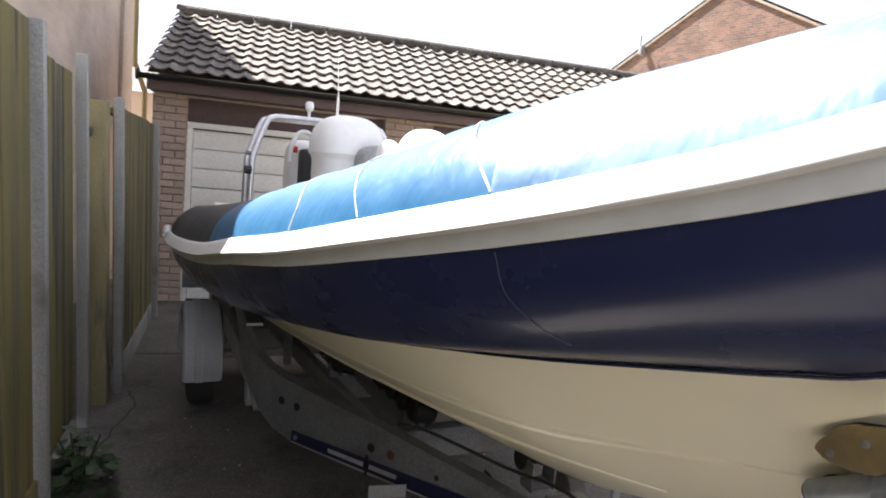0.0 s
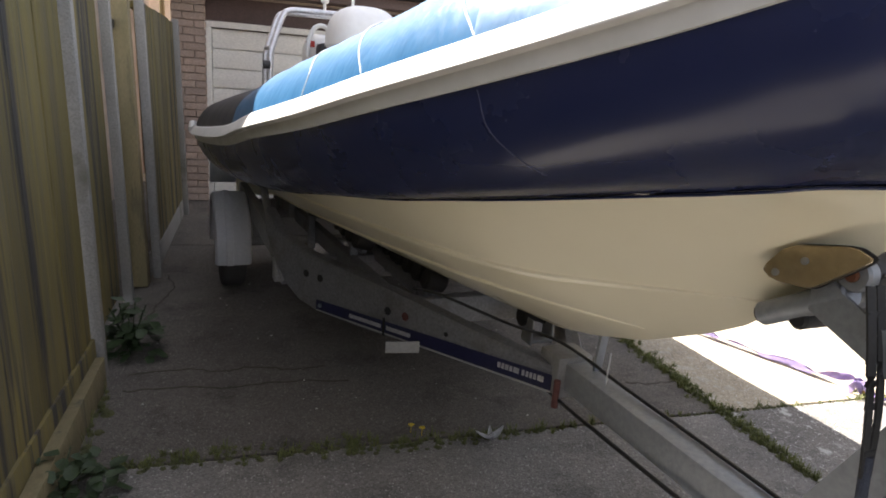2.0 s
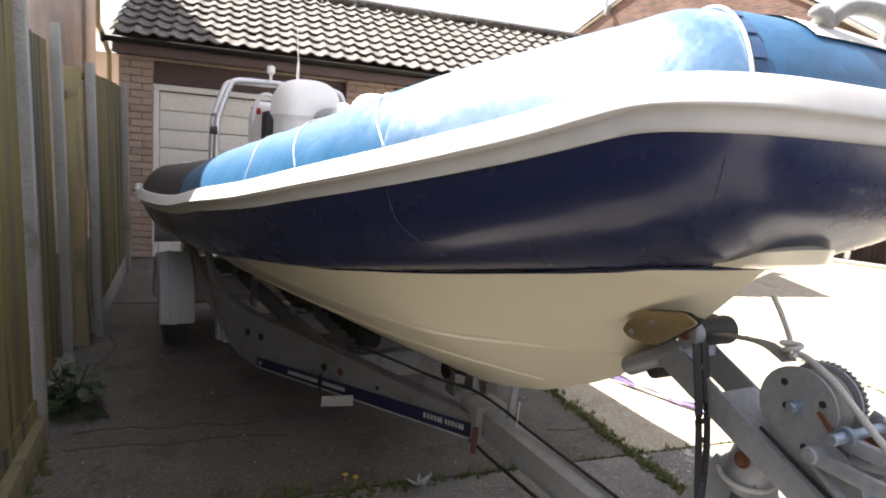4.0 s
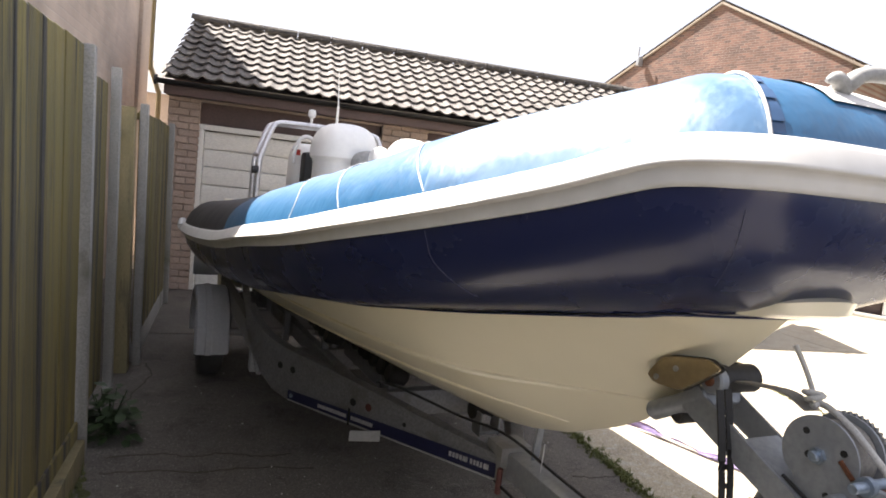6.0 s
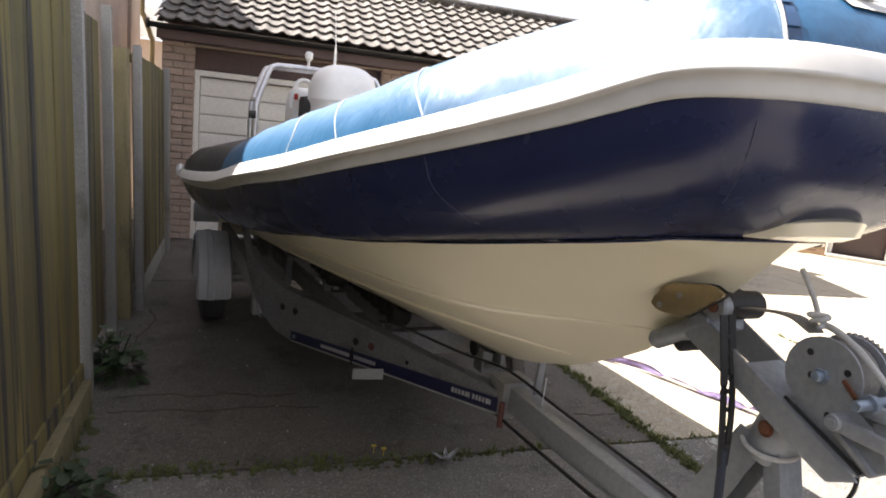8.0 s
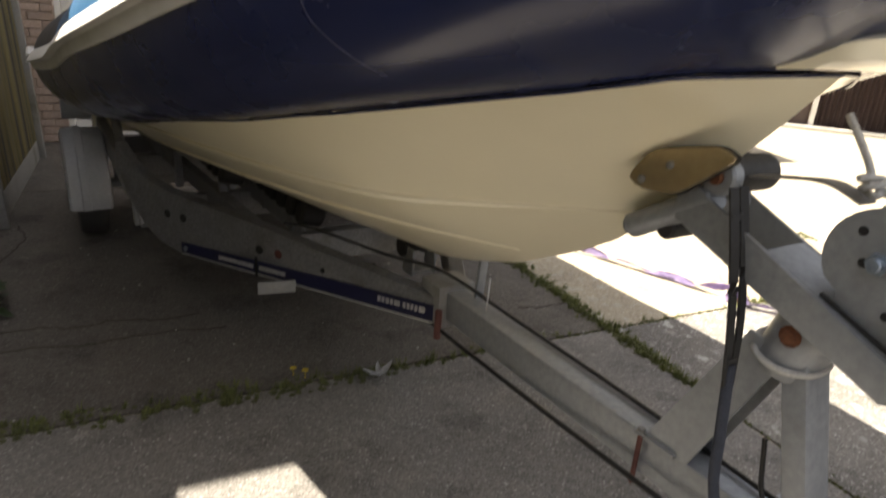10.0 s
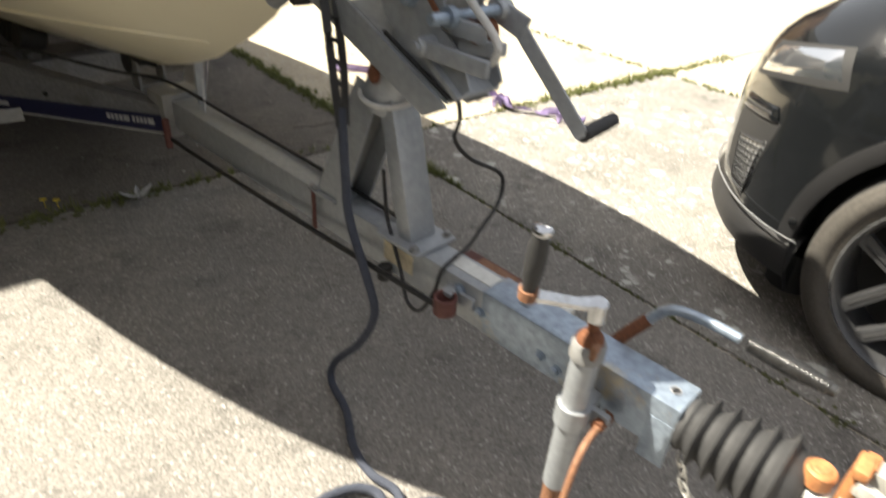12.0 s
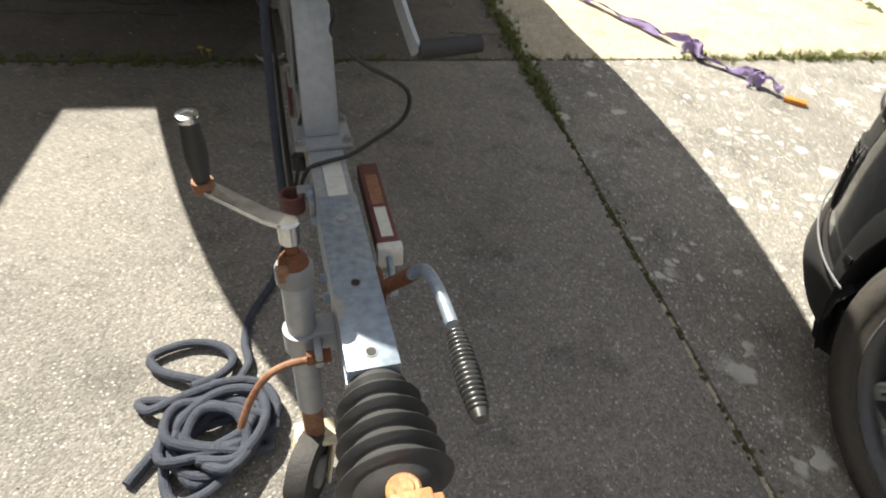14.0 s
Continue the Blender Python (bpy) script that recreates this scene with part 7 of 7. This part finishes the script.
def moss_blob(bm, p, r, h, rn):
    n = 9
    top = bm.verts.new(p + V(0, 0, h))
    ring1 = [bm.verts.new(p + V(math.cos(q) * r * rn.uniform(0.4, 0.7), math.sin(q) * r * rn.uniform(0.4, 0.7), h * rn.uniform(0.55, 0.9))) for q in [6.283 * k / n for k in range(n)]]
    ring2 = [bm.verts.new(p + V(math.cos(q) * r * rn.uniform(0.75, 1.25), math.sin(q) * r * rn.uniform(0.75, 1.25), -0.006)) for q in [6.283 * k / n for k in range(n)]]
    for k in range(n):
        bm.faces.new((top, ring1[k], ring1[(k + 1) % n]))
        bm.faces.new((ring1[k], ring2[k], ring2[(k + 1) % n], ring1[(k + 1) % n]))


rn = random.Random(11)
bm_m, bm_g = B(), B()
# along the long joint (x = 0.865) and the cross joint (y = 2.27) of the slabs
for k in range(900):
    y = rn.uniform(-2.2, 5.2)
    dens = lerp(y, [-2.2, 0.2, 1.2, 1.9, 2.5, 3.6, 5.2], [0.25, 0.35, 0.45, 0.9, 1.0, 0.9, 0.3])
    if rn.random() > dens:
        continue
    wide = lerp(y, [-2, 1.7, 2.1, 3.6, 5], [0.008, 0.010, 0.05, 0.055, 0.02])
    p = on_plot(0.865 + rn.gauss(0, wide * 0.6), y)
    moss_blob(bm_m, p, rn.uniform(0.003, 0.008) + wide * 0.24, rn.uniform(0.0005, 0.002) + wide * 0.05, rn)
    if y > 1.6 and rn.random() < 0.85:
        tuft(bm_g, p, rn.uniform(0.014, 0.036), 10, rn)
for k in range(900):
    x = rn.uniform(-1.9, 4.4)
    dens = lerp(x, [-1.9, -1.4, -0.9, 0.0, 0.3, 0.85, 1.2, 1.5, 2.2, 3.2, 4.4], [0.7, 0.9, 1.0, 0.8, 0.35, 0.4, 0.35, 0.15, 0.6, 0.9, 0.7])
    if rn.random() > dens:
        continue
    wide = lerp(x, [-1.9, -0.4, 0.3, 1.4, 2.0, 4], [0.045, 0.04, 0.012, 0.012, 0.03, 0.035])
    p = on_plot(x, 2.27 + 0.02 * math.sin(3 * x) * (x < 0.6) + rn.gauss(0, wide * 0.7))
    moss_blob(bm_m, p, rn.uniform(0.004, 0.012) + wide * 0.22, rn.uniform(0.0005, 0.002) + wide * 0.03, rn)
    if rn.random() < (0.65 if x < 0.2 or x > 2 else 0.2):
        tuft(bm_g, p, rn.uniform(0.012, 0.034), 10, rn)
for k in range(700):
    y = rn.uniform(1.75, 4.6)
    p = on_plot(0.865 + rn.gauss(0, 0.020), y)
    moss_blob(bm_m, p, rn.uniform(0.008, 0.020), rn.uniform(0.001, 0.003), rn)
    if rn.random() < 0.5:
        tuft(bm_g, p, rn.uniform(0.012, 0.03), 9, rn)
for k in range(260):
    x = lerp(rn.random(), [0, 0.3, 1], [1.7, 2.4, 3.5])
    tuft(bm_g, on_plot(x, 2.27 + rn.gauss(0, 0.028)), rn.uniform(0.018, 0.05), 9, rn)
for k in range(120):
    y = rn.uniform(-1.5, 2.9)
    p = on_plot(-1.90 + rn.gauss(0, 0.02), y)
    moss_blob(bm_m, p, rn.uniform(0.015, 0.035), rn.uniform(0.008, 0.02), rn)
    if rn.random() < 0.4:
        tuft(bm_g, p, rn.uniform(0.03, 0.07), 6, rn)
for k in range(160):
    y = rn.uniform(-1.0, 4.0)
    p = on_plot(3.42 + rn.gauss(0, 0.02), y)
    moss_blob(bm_m, p, rn.uniform(0.012, 0.03), rn.uniform(0.006, 0.014), rn)
    if rn.random() < 0.35:
        tuft(bm_g, p, rn.uniform(0.02, 0.05), 5, rn)
for k in range(60):
    p = on_plot(0.865 + rn.choice((0.0, 0.0, 0.0)) + rn.gauss(0, 0.02), rn.choice((1.03, 1.07, 0.98, 0.11, -0.05)) + rn.gauss(0, 0.025))
    moss_blob(bm_m, p, rn.uniform(0.003, 0.011), rn.uniform(0.002, 0.006), rn)
tagged(part("joint_moss", bm_m, "moss", None, "dark green moss cushions in the slab joints"), category="moss", kind="stuff")
tagged(part("joint_grass", bm_g, "grass", None, "short thin grass blades in the slab joints"), category="grass", kind="stuff")


def leafy(name, centre, n, size, seed, label, rad, tall):
    r = random.Random(seed)
    bm = B()
    for _ in range(n):
        a, d = r.uniform(0, 6.28), rad * math.sqrt(r.random())
        base_p = V(centre[0] + d * math.cos(a), centre[1] + d * math.sin(a), 0.0)
        h = tall * (1 - (d / rad) ** 2 * 0.75) * r.uniform(0.25, 1.0)
        p = base_p + V(0, 0, h)
        az, s = r.uniform(0, 6.28), size * r.uniform(0.6, 1.3)
        fw = V(math.cos(az), math.sin(az), r.uniform(-0.7, 0.5)).normalized()
        sd = fw.cross(V(0, 0, 1)).normalized() * s * 0.36
        up = V(0, 0, s * 0.10)
        v = [bm.verts.new(q) for q in (p, p + fw * s * 0.35 + sd + up, p + fw * s * 0.75 + sd * 0.75, p + fw * s, p + fw * s * 0.75 - sd * 0.75, p + fw * s * 0.35 - sd + up, p + fw * s * 0.45 - up * 0.4)]
        for i, j in ((0, 1), (1, 2), (2, 3), (3, 4), (4, 5), (5, 0)):
            bm.faces.new((v[i], v[j], v[6]))
    plant = thing(name, label, "weed")
    part("foliage", bm, "leaf", plant, sharp=80)
    bm = B()
    for k in range(7):
        a = k * 0.9 + seed
        c = V(*centre)
        sweep(bm, spline([c, c + V(0.04 * math.cos(a), 0.04 * math.sin(a), tall * 0.4), c + V(rad * 0.6 * math.cos(a), rad * 0.6 * math.sin(a), tall * 0.8)], 4), 0.003, 5)
    part("stems", bm, "leaf", plant)
    return plant


c = on_plot(-1.885, 3.28)
leafy("weed", (c.x, c.y, 0), 130, 0.07, 3, "broad-leaved green weeds at the fence foot", 0.14, 0.30)
c = on_plot(-1.90, 2.13)
leafy("weed", (c.x, c.y, 0), 150, 0.052, 4, "low dark green weeds along the fence", 0.17, 0.16)
c = on_plot(-1.84, 1.25)
leafy("weed", (c.x, c.y, 0), 90, 0.05, 8, "low dark green weeds along the fence", 0.24, 0.10)
for x, y in ((-0.62, 2.30), (-0.66, 2.33)):
    bm = B()
    p = on_plot(x, y)
    for k in range(7):
        a = k * 0.9
        v = [bm.verts.new(p + q) for q in (V(0, 0, 0.035), V(0.014 * math.cos(a), 0.014 * math.sin(a), 0.038), V(0.014 * math.cos(a + 0.8), 0.014 * math.sin(a + 0.8), 0.038))]
        bm.faces.new(v)
    rod(bm, p, p + V(0, 0, 0.035), 0.0015, seg=5)
    tagged(part("dandelion", bm, "yellow", None, "small yellow dandelion flower in the joint"), category="flower", group="dandelions")

rl = random.Random(21)
# loose grit
bm = B()
for k in range(260):
    x, y = rl.uniform(-1.8, 2.6), rl.uniform(-1.6, 4.6)
    p = on_plot(x, y, 0.003)
    s = abs(rl.gauss(0.0035, 0.002)) + 0.0015
    vs = [bm.verts.new(p + V(s * math.cos(q) * rl.uniform(0.7, 1.3), s * math.sin(q) * rl.uniform(0.7, 1.3), -0.002)) for q in (0, 1.57, 3.14, 4.71)]
    tp = bm.verts.new(p + V(0, 0, s * 0.8))
    for j in range(4):
        bm.faces.new((vs[j], vs[(j + 1) % 4], tp))
tagged(part("grit", bm, "lichen", None, "scattered pale grit on the concrete"), category="grit", kind="stuff")
# cracks across the shaded slab: thin dark raised lips of broken edge
bm = B()
for pts in ([(-1.85, 3.02), (-1.6, 3.05), (-1.45, 3.0), (-1.3, 3.03), (-1.1, 2.98), (-0.95, 3.01)], [(-1.85, 2.86), (-1.6, 2.87), (-1.4, 2.83), (-1.15, 2.86), (-0.85, 2.82)], [(-1.9, 3.6), (-1.85, 4.0), (-1.80, 4.3), (-1.87, 4.55)], [(0.55, 2.62), (0.70, 2.58), (0.86, 2.60)]):
    q = spline([on_plot(x, y, 0.0012) for x, y in pts], 7)
    q = [p + V(rl.gauss(0, 0.006), rl.gauss(0, 0.006), 0) for p in q]
    sweep(bm, q, 0.01, flat=(0.011, 0.002))
tagged(part("crack", bm, "soil", None, "dark irregular cracks in the concrete"), category="crack", kind="structure")

# ---- pieces of the setting ----
# slabs of the yard, each with its own worn edge
XS = [-7.0, -4.2, -1.70, 0.865, 3.42, 5.98, 8.54, 11.1, 13.7]
YS = [-11.5, -8.1, -4.65, -1.19, 2.27, 5.38, 8.47]
for i in range(len(XS) - 1):
    for j in range(len(YS) - 1):
        x0, x1, y0, y1 = XS[i] + 0.008, XS[i + 1] - 0.008, YS[j] + 0.008, YS[j + 1] - 0.008
        if i == 1:
            continue
        if i == 2:
            x0 = -4.2
        bm = box(B(), ((x0 + x1) / 2, (y0 + y1) / 2, -0.06), (x1 - x0, y1 - y0, 0.12), 0.008)
        # slabs under and behind the boat take the shade-darkened concrete, open yard the pale one
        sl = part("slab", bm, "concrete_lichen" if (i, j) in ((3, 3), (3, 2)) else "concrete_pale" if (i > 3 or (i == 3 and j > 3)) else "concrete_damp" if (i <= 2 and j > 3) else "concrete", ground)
        sl.matrix_basis = Matrix.Translation((0, 0, 0.0006 * ((i * 3 + j) % 3)))
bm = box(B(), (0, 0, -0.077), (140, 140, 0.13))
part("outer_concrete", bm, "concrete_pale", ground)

# roof tiles of the garages: one profile, laid in courses
TW, TG = 0.172, 0.226
bm = B()
prof_t = []
for k in range(13):
    f = k / 12
    x = TW * 1.06 * f
    z = 0.024 * max(0.0, math.sin(math.pi * min(1, f / 0.52))) ** 1.2 if f < 0.52 else 0.006 * math.sin(math.pi * (f - 0.52) / 0.48) * -1
    prof_t.append((x, z))
rows = []
for y, dz in ((0.0, 0.0), (TG * 1.18, -0.006)):
    rows.append([V(x, y, z + 0.030 + dz * 2 - (0.022 if y else 0)) for x, z in prof_t])
rows.insert(0, [V(x, 0.004, z + 0.030 - 0.014) for x, z in prof_t])
grid(bm, rows)
tile_me = finish(bm, "tile", "roof_tile", 40)
slope_v = V(0, RIDGE_Y, RIDGE_Z - (EAVE + 0.03))
sl_len = slope_v.length
ang = math.atan2(slope_v.z, slope_v.y)
nrow = int(sl_len / TG)
ncol = int((GX1 - GX0 + 0.06) / TW) + 1
rt = random.Random(9)
made = 0
far_bm = B()
far_tiles = []
for cc in range(ncol):
    for r in range(nrow):
        x = GX0 - 0.02 + cc * TW
        if x + TW > GX1 + 0.08:
            continue
        m = Matrix.Translation((x, -0.01, EAVE + 0.03)) @ Matrix.Rotation(ang, 4, "X") @ Matrix.Translation((0, r * TG, 0.004)) @ Matrix.Rotation(radians(rt.gauss(0, 0.5)), 4, "Z") @ Matrix.Rotation(radians(rt.gauss(0, 0.6)), 4, "X")
        if cc < 37:
            piece("roof_tile", tile_me, roof_garage, m)
        else:
            far_tiles.append(m)
for m in far_tiles:
    k0 = len(far_bm.verts)
    far_bm.from_mesh(tile_me)
    far_bm.verts.ensure_lookup_table()
    bmesh.ops.transform(far_bm, matrix=m, verts=far_bm.verts[k0:])
tagged(part("roof_tiles", far_bm, "tile", roof_garage), kind="stuff")
bm = B()
for k in range(int((GX1 - GX0 + 0.1) / 0.45) + 1):
    x = GX0 - 0.03 + 0.45 * k
    rws = []
    for xx in (x, x + 0.44):
        rws.append([V(xx, RIDGE_Y + 0.13 * math.cos(q), RIDGE_Z + 0.005 + 0.09 * math.sin(q)) for q in [math.pi * j / 8 for j in range(9)]])
    bb = B()
    grid(bb, rws)
    bmesh.ops.solidify(bb, geom=bb.faces[:], thickness=0.012)
    part("ridge_tile", bb, "tile", roof_garage)
bm.free()
# bricks of the garage piers
brick_me = finish(box(B(), (0, 0, 0), (0.215, 0.05, 0.065), 0.004, seg=1), "brick", "brick")
half_me = finish(box(B(), (0, 0, 0), (0.103, 0.05, 0.065), 0.004, seg=1), "brick", "half_brick")
wall_ob = [o for o in garage.children if o.name.startswith("wall")][0]
for x0, n in ((GX0, 2), (DOORS[0][1], 3)):
    wdt = (DOORS[0][0] - GX0) if n == 2 else (DOORS[1][0] - DOORS[0][1])
    for cr in range(29):
        z = 0.04 + 0.075 * cr
        x = x0
        off = cr % 2
        while x < x0 + wdt - 0.06:
            w = 0.1125 if (x == x0 and off) else 0.225
            if x + w > x0 + wdt + 0.03:
                w = 0.1125
            me = brick_me if w > 0.2 else half_me
            piece("brick", me, wall_ob, Matrix.Translation((x + w / 2, GY + 0.012 + rt.uniform(-0.002, 0.002), z)))
            x += w
# feather-edge boards of the fence
bd = B()
box(bd, (0, 0, 0.5), (0.018, 0.160, 1.0), 0.003, seg=1)
board_me = finish(bd, "fence_wood", "board")
rb = random.Random(2)


def boards(x0, y0, x1, y1, z0, z1, step=0.150):
    n = int(math.hypot(x1 - x0, y1 - y0) / step)
    for k in range(n + 1):
        f = (k + 0.5) / (n + 1)
        h = (z1 - z0) * (1 + rb.gauss(0, 0.003))
        m = Matrix.Translation((x0 + (x1 - x0) * f + (0.001 if k % 2 else -0.001), y0 + (y1 - y0) * f, z0)) @ Matrix.Rotation(radians(rb.gauss(0.9, 0.3)), 4, "Z") @ Matrix.Rotation(radians(rb.gauss(0, 0.25)), 4, "X") @ Matrix.Diagonal((1, 1, h, 1))
        piece("board", board_me, fence, m)


boards(-1.975, -2.0, -1.975, 2.94, 0.2, 1.96)
boards(-2.03, 3.04, -2.06, 3.95, 0.08, 1.90)
boards(-1.955, 4.57, -1.975, 6.52, 0.14, 1.80)
boards(-2.25, 3.95, -2.25, 4.5, 0.05, 1.25)
